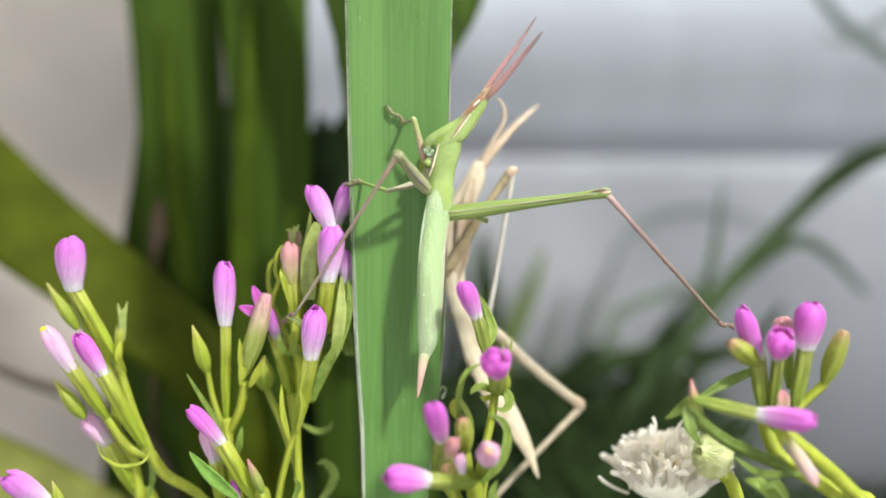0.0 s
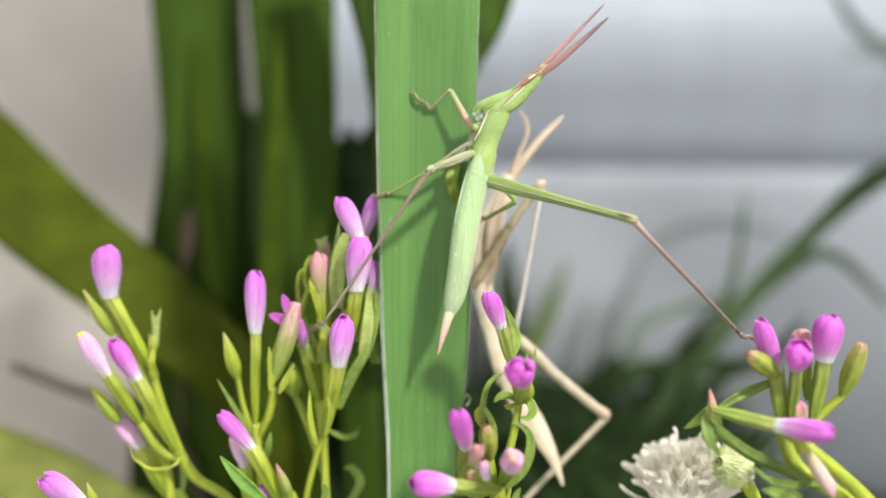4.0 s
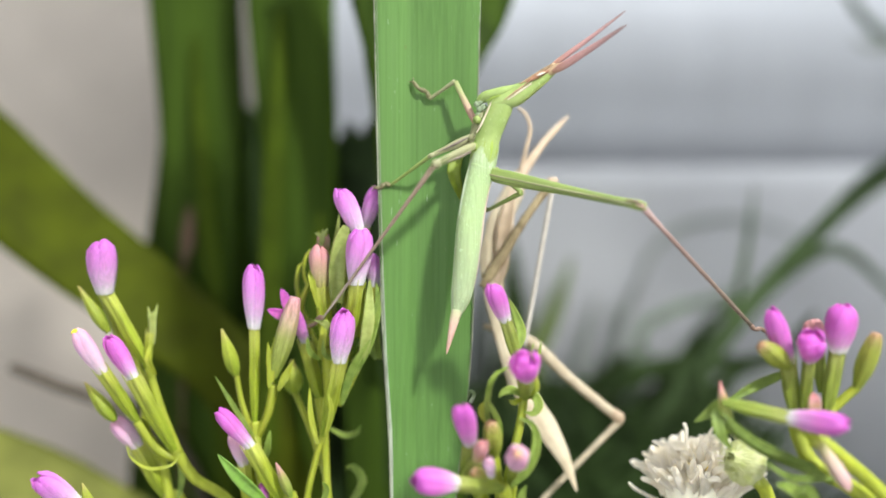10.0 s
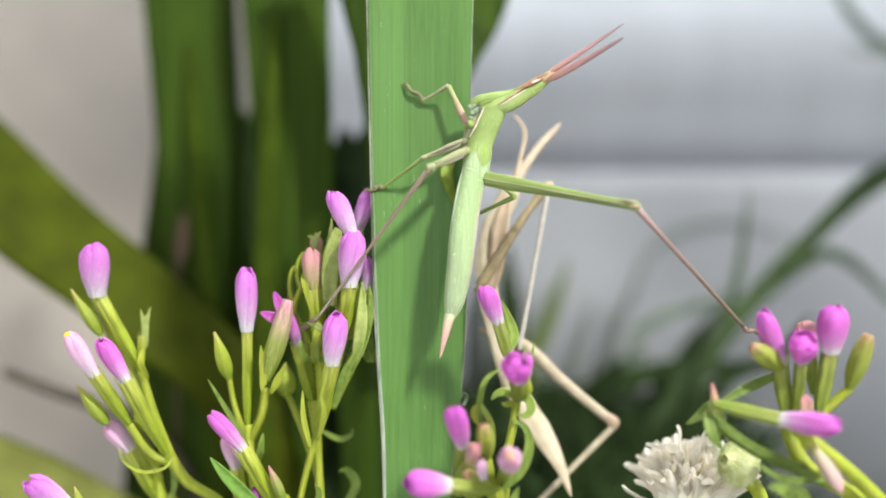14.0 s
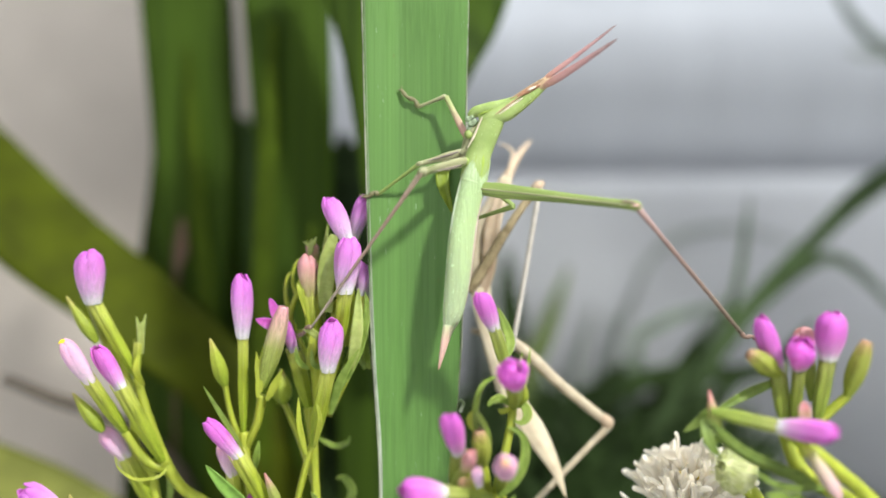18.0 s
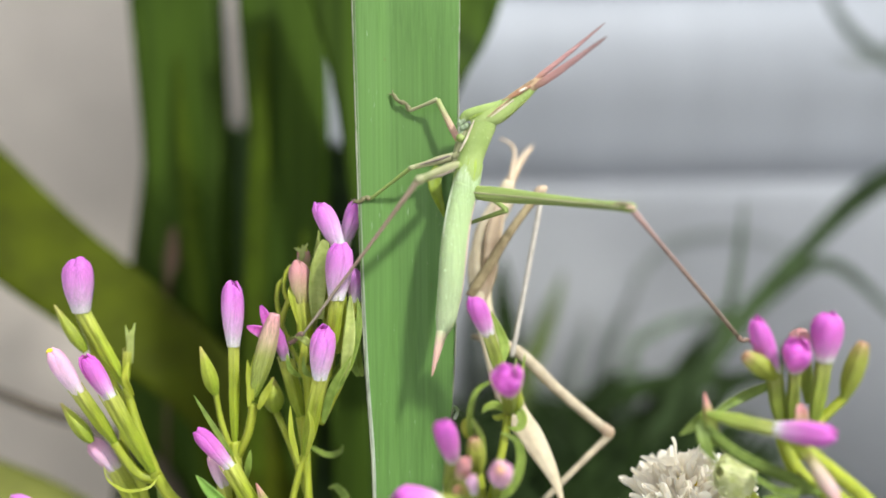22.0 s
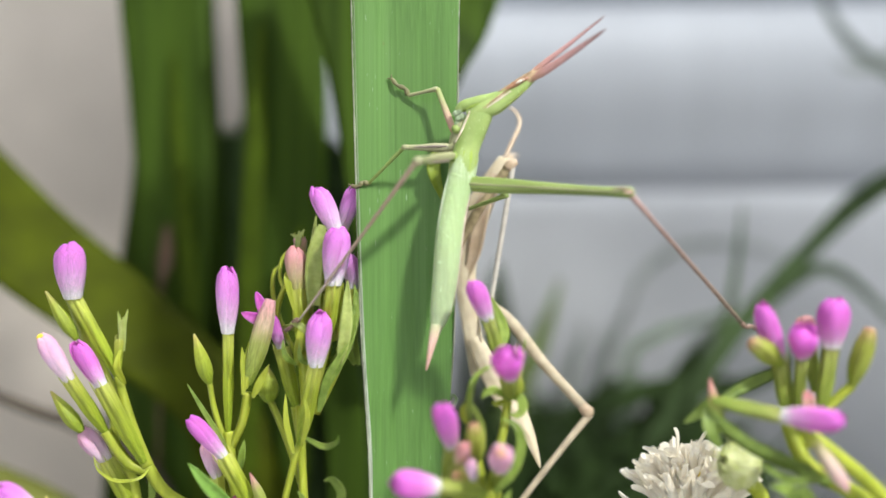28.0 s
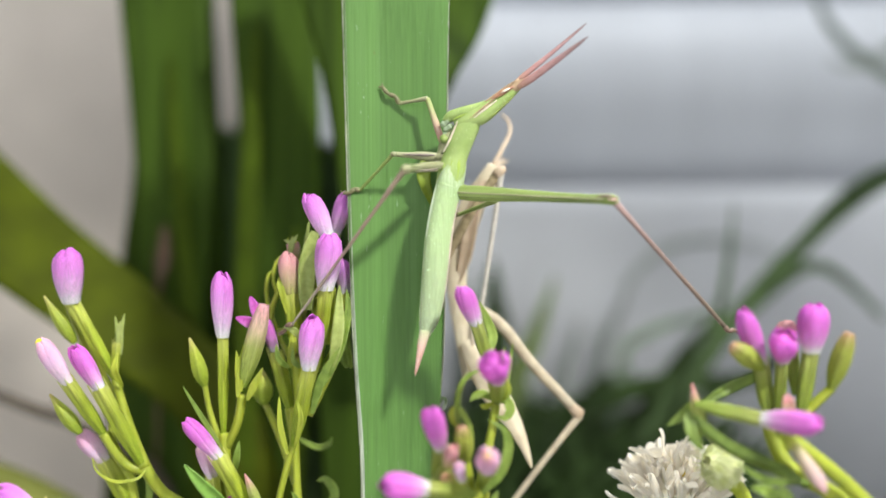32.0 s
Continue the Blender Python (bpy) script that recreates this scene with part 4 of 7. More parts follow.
def build_centre_herb():
    t = thing("pink_centaury", (0.009, -0.016, GROUND), "herb with purple rolled buds beside the long blade", "flower", "flowering herbs")
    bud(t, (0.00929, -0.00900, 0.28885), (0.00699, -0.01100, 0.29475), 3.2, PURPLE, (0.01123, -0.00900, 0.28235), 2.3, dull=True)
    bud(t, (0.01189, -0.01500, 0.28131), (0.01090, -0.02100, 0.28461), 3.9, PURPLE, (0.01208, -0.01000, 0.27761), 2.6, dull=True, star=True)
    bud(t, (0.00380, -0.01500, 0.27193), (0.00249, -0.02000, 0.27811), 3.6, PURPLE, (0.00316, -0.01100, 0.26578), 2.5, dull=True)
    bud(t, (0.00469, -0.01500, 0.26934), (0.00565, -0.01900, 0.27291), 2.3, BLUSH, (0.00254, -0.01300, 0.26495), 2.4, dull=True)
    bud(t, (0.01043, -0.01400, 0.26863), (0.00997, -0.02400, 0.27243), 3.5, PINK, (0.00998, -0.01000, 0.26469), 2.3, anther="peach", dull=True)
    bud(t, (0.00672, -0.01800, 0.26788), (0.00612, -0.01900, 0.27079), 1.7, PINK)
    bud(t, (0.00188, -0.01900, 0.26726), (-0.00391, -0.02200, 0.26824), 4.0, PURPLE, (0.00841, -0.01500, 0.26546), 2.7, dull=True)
    green_bud(t, (0.00744, -0.01200, 0.26908), (0.00684, -0.01400, 0.27482), 2.7, SEPAL_BLUNT)
    green_bud(t, (0.01292, -0.01000, 0.27811), (0.01338, -0.01300, 0.28137), 2.0)
    stem(t, [(0.01199, -0.00900, 0.27762), (0.01157, -0.00900, 0.27432), (0.01040, -0.01000, 0.26947), (0.00899, -0.01100, 0.26328), (0.00860, -0.01200, 0.25378), (0.009, -0.016, GROUND)], 1.2, 1.3, n=20)
    stem(t, [(0.01115, -0.01000, 0.28230), (0.01157, -0.01000, 0.27996), (0.01208, -0.00900, 0.27762)], 1.4, 1.2)
    stem(t, [(0.00316, -0.01100, 0.26594), (0.00546, -0.01200, 0.26371), (0.00843, -0.01200, 0.25709)], 1.9, 1.8)
    stem(t, [(0.00744, -0.01200, 0.26933), (0.00794, -0.01200, 0.26619), (0.00876, -0.01200, 0.25957)], 1.4, 1.4)
    stem(t, [(0.00998, -0.01000, 0.26469), (0.00966, -0.01100, 0.26261), (0.00893, -0.01200, 0.25792)], 1.8, 1.6)
    stem(t, [(0.00825, -0.01500, 0.26546), (0.00880, -0.01400, 0.26423), (0.00893, -0.01200, 0.25875)], 2.0, 1.9)
    leaflet(t, [(0.00744, -0.01200, 0.27115), (0.00640, -0.01300, 0.27505), (0.00644, -0.01400, 0.27890), (0.00750, -0.01400, 0.28150), (0.00985, -0.01300, 0.28268)], 1.35, HERB_LEAF, face=(0.7, -0.7, 0.1), fold=0.1, label="pale arching leaf")
    leaflet(t, [(0.00652, -0.01400, 0.27759), (0.00733, -0.01400, 0.27604), (0.00821, -0.01300, 0.27398), (0.00860, -0.01200, 0.27115)], 0.9, HERB_LEAF)
    leaflet(t, [(0.00689, -0.01300, 0.27382), (0.00558, -0.01300, 0.27562), (0.00558, -0.01300, 0.27694), (0.00640, -0.01300, 0.27759)], 0.9, STEM)
    leaflet(t, [(0.00952, -0.01300, 0.26512), (0.01206, -0.01400, 0.26781), (0.01336, -0.01400, 0.27140), (0.01287, -0.01400, 0.27425), (0.01059, -0.01400, 0.27547)], 1.5, HERB_LEAF, fold=0.4)
    leaflet(t, [(0.01047, -0.00900, 0.28387), (0.01174, -0.00800, 0.28665), (0.01089, -0.00800, 0.28971), (0.00978, -0.00800, 0.29226)], 1.5, HERB_LEAF)
    leaflet(t, [(0.01334, -0.00900, 0.27897), (0.01403, -0.00800, 0.28180), (0.01471, -0.00800, 0.28597)], 0.8, HERB_LEAF)
    leaflet(t, [(0.01284, -0.00900, 0.28083), (0.01301, -0.00900, 0.28319), (0.01343, -0.00900, 0.28556)], 0.7, HERB_LEAF)
    leaflet(t, [(0.01174, -0.01000, 0.27761), (0.01332, -0.01100, 0.27810), (0.01399, -0.01100, 0.27660), (0.01316, -0.01100, 0.27544), (0.01182, -0.01100, 0.27577)], 1.5, HERB_LEAF)
    leaflet(t, [(0.01191, -0.01000, 0.27778), (0.01016, -0.01100, 0.27893), (0.00883, -0.01100, 0.27860), (0.00816, -0.01100, 0.27777)], 1.3, HERB_LEAF)
    leaflet(t, [(0.01157, -0.01000, 0.27744), (0.01033, -0.01100, 0.27710), (0.00966, -0.01100, 0.27743)], 0.9, STEM)
    green_bud(t, (0.00815, -0.01400, 0.26488), (0.00414, -0.01700, 0.26836), 2.6, SEPAL_BLUNT)
    leaflet(t, [(0.01330, -0.01300, 0.25904), (0.01124, -0.01400, 0.26341), (0.01181, -0.01500, 0.26595)], 1.5, HERB_LEAF)
    return t


def build_right_herb():
    t = thing("pink_centaury", (0.072, -0.011, GROUND), "leaning herb with a cluster of purple buds", "flower", "flowering herbs")
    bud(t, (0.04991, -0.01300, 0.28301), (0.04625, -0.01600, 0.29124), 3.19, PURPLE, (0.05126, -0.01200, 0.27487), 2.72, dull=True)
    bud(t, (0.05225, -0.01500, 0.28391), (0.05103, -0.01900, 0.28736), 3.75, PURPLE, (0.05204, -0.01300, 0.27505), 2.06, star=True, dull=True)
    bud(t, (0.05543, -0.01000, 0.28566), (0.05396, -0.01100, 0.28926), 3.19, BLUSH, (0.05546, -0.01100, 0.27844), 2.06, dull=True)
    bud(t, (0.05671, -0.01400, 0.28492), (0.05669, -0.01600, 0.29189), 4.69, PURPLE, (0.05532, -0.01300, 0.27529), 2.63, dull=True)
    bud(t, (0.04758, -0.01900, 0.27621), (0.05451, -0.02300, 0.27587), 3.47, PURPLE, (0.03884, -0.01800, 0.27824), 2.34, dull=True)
    green_bud(t, (0.04942, -0.01500, 0.28269), (0.04480, -0.01600, 0.28600), 2.8, SEPAL_BLUNT)
    green_bud(t, (0.05932, -0.01400, 0.27938), (0.06135, -0.01600, 0.28760), 2.75, SEPAL_BLUNT)
    green_bud(t, (0.04047, -0.01600, 0.27358), (0.03890, -0.01700, 0.28095), 1.78, SEPAL_PINK)
    bud(t, (0.05205, -0.01900, 0.27260), (0.05536, -0.02100, 0.26683), 2.2, SALMON, (0.05069, -0.01700, 0.27497), 2.0)
    stem(t, [(0.05109, -0.01200, 0.27528), (0.05155, -0.01300, 0.27217), (0.05346, -0.01400, 0.26830), (0.05997, -0.01400, 0.26423), (0.07026, -0.01300, 0.25330), (0.072, -0.011, GROUND)], 2.16, 2.25, n=24)
    stem(t, [(0.05532, -0.01300, 0.27562), (0.05466, -0.01300, 0.27382), (0.05261, -0.01300, 0.27136)], 2.06, 1.88)
    stem(t, [(0.05948, -0.01400, 0.27971), (0.05712, -0.01300, 0.27710), (0.05451, -0.01300, 0.27447)], 1.31, 1.50)
    stem(t, [(0.05204, -0.01300, 0.27546), (0.05155, -0.01300, 0.27136)], 1.69, 1.88)
    stem(t, [(0.05069, -0.01700, 0.27458), (0.05427, -0.01800, 0.27160), (0.06025, -0.01700, 0.26660), (0.07086, -0.01500, 0.25640)], 1.69, 2.06)
    stem(t, [(0.03890, -0.01700, 0.27577), (0.04464, -0.01600, 0.27157), (0.05145, -0.01500, 0.26853), (0.05590, -0.01400, 0.26651)], 1.2, 1.9, mat=OLD_LEAF)
    leaflet(t, [(0.05051, -0.01200, 0.28173), (0.04482, -0.01300, 0.27956), (0.03977, -0.01400, 0.27686)], 1.62, OLD_LEAF)
    leaflet(t, [(0.05109, -0.01700, 0.26940), (0.04398, -0.01800, 0.27239), (0.03829, -0.01800, 0.27730)], 1.3, OLD_LEAF)
    leaflet(t, [(0.03948, -0.01500, 0.27808), (0.03785, -0.01500, 0.27621), (0.03601, -0.01400, 0.27465)], 1.48, OLD_LEAF)
    leaflet(t, [(0.03810, -0.01700, 0.27713), (0.03861, -0.01800, 0.27397), (0.04019, -0.01800, 0.27160)], 1.76, OLD_LEAF)
    leaflet(t, [(0.05547, -0.01700, 0.26740), (0.04836, -0.01900, 0.26789), (0.04444, -0.01900, 0.27025)], 1.2, OLD_LEAF)
    leaflet(t, [(0.05110, -0.01800, 0.26369), (0.04799, -0.02000, 0.26658), (0.04566, -0.02000, 0.26719)], 1.9, HERB_LEAF)
    leaflet(t, [(0.05268, -0.01800, 0.26329), (0.04995, -0.02000, 0.26658), (0.04799, -0.02000, 0.26579)], 1.48, OLD_LEAF)
    for dx, dz in ((0.0, -0.0033), (0.0013, -0.0027), (0.0022, -0.0034), (0.0007, -0.0028)):
        leaflet(t, [(0.05625, -0.00900, 0.28657), (0.05524 + dx, -0.00700, 0.29164 + dz)], 0.56, STEM)
    leaflet(t, [(0.05268, -0.01600, 0.27559), (0.05213, -0.01700, 0.27817), (0.05196, -0.01700, 0.27936)], 1.88, BLUSH, label="faded brownish bract")
    return t


build_left_herb()
build_low_herb()
build_middle_herb()
build_upper_herb()
build_centre_herb()
RIGHT_HERB = build_right_herb()


def build_white_flower():
    c = Vector((0.04194, 0.00500, 0.26094))
    t = thing("white_flower", (c.x + 0.012, c.y + 0.004, GROUND), "fluffy white flower head with narrow curled petals", "flower")
    o = t.location
    stem(t, [c, c + Vector((0.004, 0.002, -0.02)), o], 2.2, 2.4)
    part("receptacle", tube([c + Vector((0, 0, -0.003)), c + Vector((0, 0, 0.0005)), c + Vector((0, 0, 0.0058))], [0.004, 0.0068, 0.0066, 0.0045, 0.001], 10, 16, origin=o, wobble=0.1), CREAM_HEART, t, "cream heart of the flower head")
    rng = random.Random(7)
    shapes = []
    for k in range(8):
        bend = (0.5, 0.8, 0.2, 1.1, -0.5, 0.6, 0.3, -0.7)[k]
        pts = [(0, 0, 0), (0.03 * (k % 3 - 1), 0.02 * bend, 0.35), (0.04 * (k % 2), 0.12 * bend, 0.72), (0.06 * (k % 3 - 1), 0.40 * bend, 1.0 - 0.16 * abs(bend))]
        shapes.append(mesh_of("petal", leaf_mesh(pts, [0.14, 0.15, 0.17, 0.18, 0.19, 0.20, 0.20, 0.17, 0.08], (0, -1, 0), 16, 6, 0.05, 0.0, curl=0.7), WHITE_PETAL))
    count = 230
    for k in range(count):
        a, out = 2.399963 * k, math.sqrt((k + 0.5) / count)
        rim = Vector((math.cos(a), math.sin(a), 0)) * out
        d = (rim * 0.80 + Vector((0, 0, 1.0 - 0.30 * out)) + Vector([rng.uniform(-0.16, 0.16) for _ in range(3)])).normalized()
        length = rng.uniform(0.0084, 0.0108) * (1 - 0.05 * out)
        p = c + rim * 0.0040 + Vector((0, 0, -0.0005 - 0.002 * out)) - o
        share("petal", shapes[rng.randrange(8)], None, t, matrix=along(p, p + d * length, length * rng.uniform(0.46, 0.66), rng.uniform(0, 6.28)))
    for root, tip, wide in (((0.03810, 0.00300, 0.26712), (0.03349, 0.00200, 0.26870), 0.42), ((0.03765, 0.00300, 0.26327), (0.03331, 0.00200, 0.26624), 0.50), ((0.03517, 0.00300, 0.25979), (0.03231, 0.00200, 0.26597), 0.34), ((0.03512, 0.00400, 0.25879), (0.02949, 0.00300, 0.26144), 0.34), ((0.03920, 0.00300, 0.26712), (0.03895, 0.00200, 0.27188), 0.40), ((0.04177, 0.00300, 0.26803), (0.04350, 0.00200, 0.27170), 0.40)):
        root, end = Vector(root) - o, Vector(tip) - o
        share("petal", shapes[(2, 0, 6, 4, 2, 6)[len(t.children) % 6]], None, t, matrix=along(root, end, (end - root).length * wide * 1.8, rng.uniform(0, 6.28)))
    for k in range(7):
        d = Vector((rng.uniform(-0.5, 0.5), rng.uniform(-1, -0.4), rng.uniform(0.2, 0.8))).normalized()
        p = c + d * 0.0045 - o
        part("stamen", tube([p, p + d * 0.0025], [0.0002, 0.0003], 3, 5), YELLOW, t)
    return t


def build_round_bud():
    c = Vector((0.04525, -0.00800, 0.26776))
    t = thing("round_flower_bud", (c.x + 0.01, c.y + 0.002, GROUND), "round closed flower bud wrapped in pale green bracts", "flower")
    o = t.location
    stem(t, [c + Vector((0.001, 0, -0.002)), c + Vector((0.006, 0.003, -0.015)), o], 2.0, 2.2)
    part("bud_core", tube([c + Vector((0, 0, -0.00273)), c, c + Vector((0, 0, 0.00250))], [0.0015, 0.0029, 0.0013], 12, 16, origin=o), BRACT, t)
    axis = Vector((-0.75, -0.45, 0.25)).normalized()
    side = axis.orthogonal().normalized()
    for ring, count in ((0, 13), (1, 13), (2, 9)):
        for k in range(count):
            r = Matrix.Rotation(2 * math.pi * (k + ring * 0.5) / count, 3, axis) @ side
            reach = (0.00328, 0.00289, 0.00234)[ring]
            pts = [c - axis * 0.00203 + r * 0.00094, c - axis * 0.00078 + r * reach, c + axis * 0.00109 + r * (reach * 0.93), c + axis * (0.00265 + 0.00031 * ring) + r * 0.00078]
            part("bract", leaf_mesh(pts, [0.0009, 0.0018, 0.0018, 0.0014, 0.0005], r, 10, 4, 0.00016, 0.15, o), BRACT, t)
    hairs = bmesh.new()
    rng = random.Random(3)
    for k in range(140):
        d = Vector([rng.gauss(0, 1) for _ in range(3)]).normalized()
        p = c + d * 0.00289 - o
        tube([p, p + d * 0.00055 + axis * 0.00023, p + d * rng.uniform(0.00094, 0.00156) + axis * 0.00062], [0.00004, 0.00002], 3, 4, bm=hairs)
    part("hairs", hairs, BRACT, t, "fine pale hairs")
    return t


build_white_flower()
build_round_bud()


# ---- the green slant-faced grasshopper ----
WAIST = Vector((0.00593, -0.00450, 0.31534))
NECK = Vector((0.00813, -0.00550, 0.32155))


def bone(name, length, radii, mat, parent, n=14, seg=10, flat=1.0, ribs=0, rib=0.0, label=""):
    """A leg piece of the given length, from its joint up its own z."""
    return part(name, tube([(0, 0, 0), (0, 0, length)], radii, n, seg, flat, ribs, rib), mat, parent, label)


def build_grasshopper():
    t = thing("green_grasshopper", WAIST, "slender green long-headed grasshopper with rosy antennae clinging to the blade", "grasshopper")
    w = WAIST
    # thorax between waist and neck, with its saddle and side keels
    part("thorax", tube([(0.00601, -0.00460, 0.31210), (0.00654, -0.00450, 0.31420), (0.00715, -0.00450, 0.31664), (0.00801, -0.00470, 0.31906), (0.00912, -0.00500, 0.32136), (0.01023, -0.00530, 0.32288)],
                        [0.0019, 0.00205, 0.00190, 0.00198, 0.0019, 0.0013], 30, 26, 0.8, 3, 0.05, origin=w), BODY_GREEN, t)
    part("saddle", leaf_mesh([(0.00777, -0.00590, 0.31735), (0.00767, -0.00605, 0.31543), (0.00741, -0.00605, 0.31371), (0.00708, -0.00590, 0.31243)], [0.0008, 0.0022, 0.0024, 0.0017, 0.0003], (0.35, -1, 0), 16, 8, 0.0004, -0.4, origin=w), SADDLE, t, "yellowish green saddle over the waist")
    part("side_keel", tube([(0.00750, -0.00610, 0.32198), (0.00683, -0.00570, 0.32048), (0.00605, -0.00560, 0.31877), (0.00528, -0.00540, 0.31741)], [0.00008, 0.00018, 0.00018, 0.00008], 16, 6, origin=w), KEEL, t, "pale pinkish keel along the thorax")
    part("chest", tube([(0.00473, -0.00360, 0.31569), (0.00535, -0.00360, 0.31780), (0.00612, -0.00400, 0.31985), (0.00646, -0.00420, 0.32104)], [0.0008, 0.0010, 0.0010, 0.0005], 14, 12, origin=w, wobble=0.15), LEG_OLIVE, t, "dull olive underside of the thorax")
    for a, b, r, mat in (((0.00505, -0.00460, 0.31907), (0.00583, -0.00480, 0.31991), 0.00075, LEG_GREEN), ((0.00410, -0.00420, 0.31659), (0.00559, -0.00420, 0.31729), 0.00055, LEG_OLIVE), ((0.00451, -0.00520, 0.31500), (0.00547, -0.00500, 0.31554), 0.0008, LEG_GREEN)):
        part("coxa", tube([a, b], [r * 0.5, r, r, r * 0.6], 8, 12, origin=w), mat, t)
    part("coxa", tube([(0.00773, -0.00340, 0.31264), (0.00852, -0.00340, 0.31220)], [0.0003, 0.0004, 0.0002], 6, 10, origin=w), VIOLET, t, "violet hip joint")
    # abdomen, pivots at the waist
    ab = part("abdomen", tube([(0.00715, -0.00450, 0.31595), (0.00636, -0.00460, 0.31332), (0.00547, -0.00490, 0.31008), (0.00468, -0.00530, 0.30659), (0.00415, -0.00560, 0.30311), (0.00380, -0.00580, 0.29965), (0.00337, -0.00580, 0.29577), (0.00285, -0.00570, 0.29248), (0.00233, -0.00560, 0.29031), (0.00208, -0.00550, 0.28918)],
                              [0.0017, 0.00205, 0.00207, 0.00203, 0.00203, 0.00198, 0.00185, 0.0016, 0.0010, 0.0003], 60, 24, 0.8, 3, 0.04, origin=w), BELLY, t)
    mid = spline([(0.00636, -0.00460, 0.31332), (0.00547, -0.00490, 0.31008), (0.00468, -0.00530, 0.30659), (0.00415, -0.00560, 0.30311), (0.00380, -0.00580, 0.29965), (0.00337, -0.00580, 0.29577), (0.00294, -0.00570, 0.29300)], 42)
    for k in range(8):
        c = mid[3 + 5 * k] - w
        r = 0.00206 - 0.00002 * k - 0.0000085 * k * k
        part("seam", tube([c + Vector((0.0001, 0, 0.00022)), c, c - Vector((0.00005, 0, 0.00030))], [r - 0.00012, r + 0.00004, r - 0.00008], 4, 24, 0.81, 3, 0.04), BELLY, ab)
    # Pale flank marking; the ridge's white highlight is in its colour too.
    part("milky_side", tube([(0.00468, -0.00530, 0.31343), (0.00389, -0.00570, 0.31002), (0.00319, -0.00610, 0.30629), (0.00267, -0.00640, 0.30181), (0.00232, -0.00650, 0.29682), (0.00207, -0.00610, 0.29216)], [0.0002, 0.00045, 0.00045, 0.0004, 0.00032, 0.0001], 30, 8, 0.7, origin=w), MILKY, ab, "milky pale flank stripe with its highlight put into the colour")
    part("abdomen_stripe", tube([(0.00808, -0.00500, 0.31329), (0.00728, -0.00530, 0.30962), (0.00648, -0.00570, 0.30570), (0.00586, -0.00600, 0.30095), (0.00517, -0.00600, 0.29577), (0.00432, -0.00580, 0.29214)], [0.00008, 0.00022, 0.00026, 0.00026, 0.0002, 0.0001], 30, 6, origin=w), BLUSH_LINE, ab, "greyish pink side line")
    part("tail_tip", tube([(0.00259, -0.00580, 0.29145), (0.00198, -0.00600, 0.28922), (0.00129, -0.00590, 0.28628), (0.00069, -0.00570, 0.28367)], [0.0007, 0.00085, 0.0007, 0.0005, 0.0003, 0.00006], 18, 12, 0.7, origin=w), TAIL, ab, "rosy pointed tail tip")
    part("tail_tip", tube([(0.00330, -0.00520, 0.29141), (0.00243, -0.00500, 0.28949), (0.00209, -0.00490, 0.28810)], [0.0006, 0.0005, 0.0001], 12, 10, 0.7, origin=w), BELLY, ab)
    # head, pivots at the neck
    h = part("head", tube([(0.00713, -0.00480, 0.32183), (0.00893, -0.00520, 0.32229), (0.01116, -0.00560, 0.32300), (0.01345, -0.00600, 0.32449), (0.01532, -0.00630, 0.32591), (0.01675, -0.00660, 0.32705), (0.01784, -0.00680, 0.32805)],
                          [0.0010, 0.00148, 0.00156, 0.00124, 0.00096, 0.00068, 0.0002], 36, 20, 0.85, 3, 0.05, origin=NECK), BODY_GREEN, t, matrix=Matrix.Translation(NECK - w))
    part("face", tube([(0.00557, -0.00460, 0.32220), (0.00661, -0.00480, 0.32296), (0.00884, -0.00530, 0.32348), (0.01132, -0.00570, 0.32420), (0.01328, -0.00600, 0.32518)], [0.0005, 0.0009, 0.0010, 0.0008, 0.0004], 18, 12, origin=NECK), BODY_GREEN, h)
    part("face_line", tube([(0.00673, -0.00590, 0.32218), (0.00776, -0.00610, 0.32267), (0.00895, -0.00630, 0.32307)], [0.00005, 0.00014, 0.00005], 8, 6, origin=NECK), SADDLE, h, "yellowish line on the cheek")
    for a, b, r in (((0.00505, -0.00460, 0.32159), (0.00625, -0.00500, 0.32240), 0.0007), ((0.00541, -0.00440, 0.32084), (0.00677, -0.00500, 0.32162), 0.0007), ((0.00533, -0.00420, 0.32008), (0.00601, -0.00460, 0.32081), 0.0005)):
        part("mouthpart", tube([a, b], [r * 0.4, r * 0.75, r * 0.65, r * 0.7, r * 0.4], 10, 10, origin=NECK, wobble=0.3), MINT, h, "mint green mouthpart")
    part("cheek_groove", tube([(0.00944, -0.00670, 0.32231), (0.01131, -0.00695, 0.32373), (0.01319, -0.00700, 0.32518)], [0.00005, 0.00016, 0.00012], 12, 6, origin=NECK), OCHRE, h, "brown line above the cheek stripe")
    part("cheek_stripe", tube([(0.00995, -0.00685, 0.32229), (0.01165, -0.00700, 0.32355), (0.01344, -0.00705, 0.32483)], [0.00006, 0.00017, 0.00012], 12, 6, origin=NECK), KEEL, h, "pale line on the cheek")
    part("jaw_line", tube([(0.01095, -0.00610, 0.32163), (0.01256, -0.00640, 0.32253), (0.01449, -0.00680, 0.32410), (0.01594, -0.00690, 0.32537)], [0.00006, 0.0002, 0.0002, 0.00008], 14, 6, origin=NECK), JAW, h, "darker olive lower edge")
    part("eye", tube([(0.01268, -0.00690, 0.32503), (0.01420, -0.00715, 0.32592), (0.01609, -0.00710, 0.32687)], [0.00012, 0.00042, 0.00018], 12, 12, origin=NECK), EYE, h, "long brown eye")
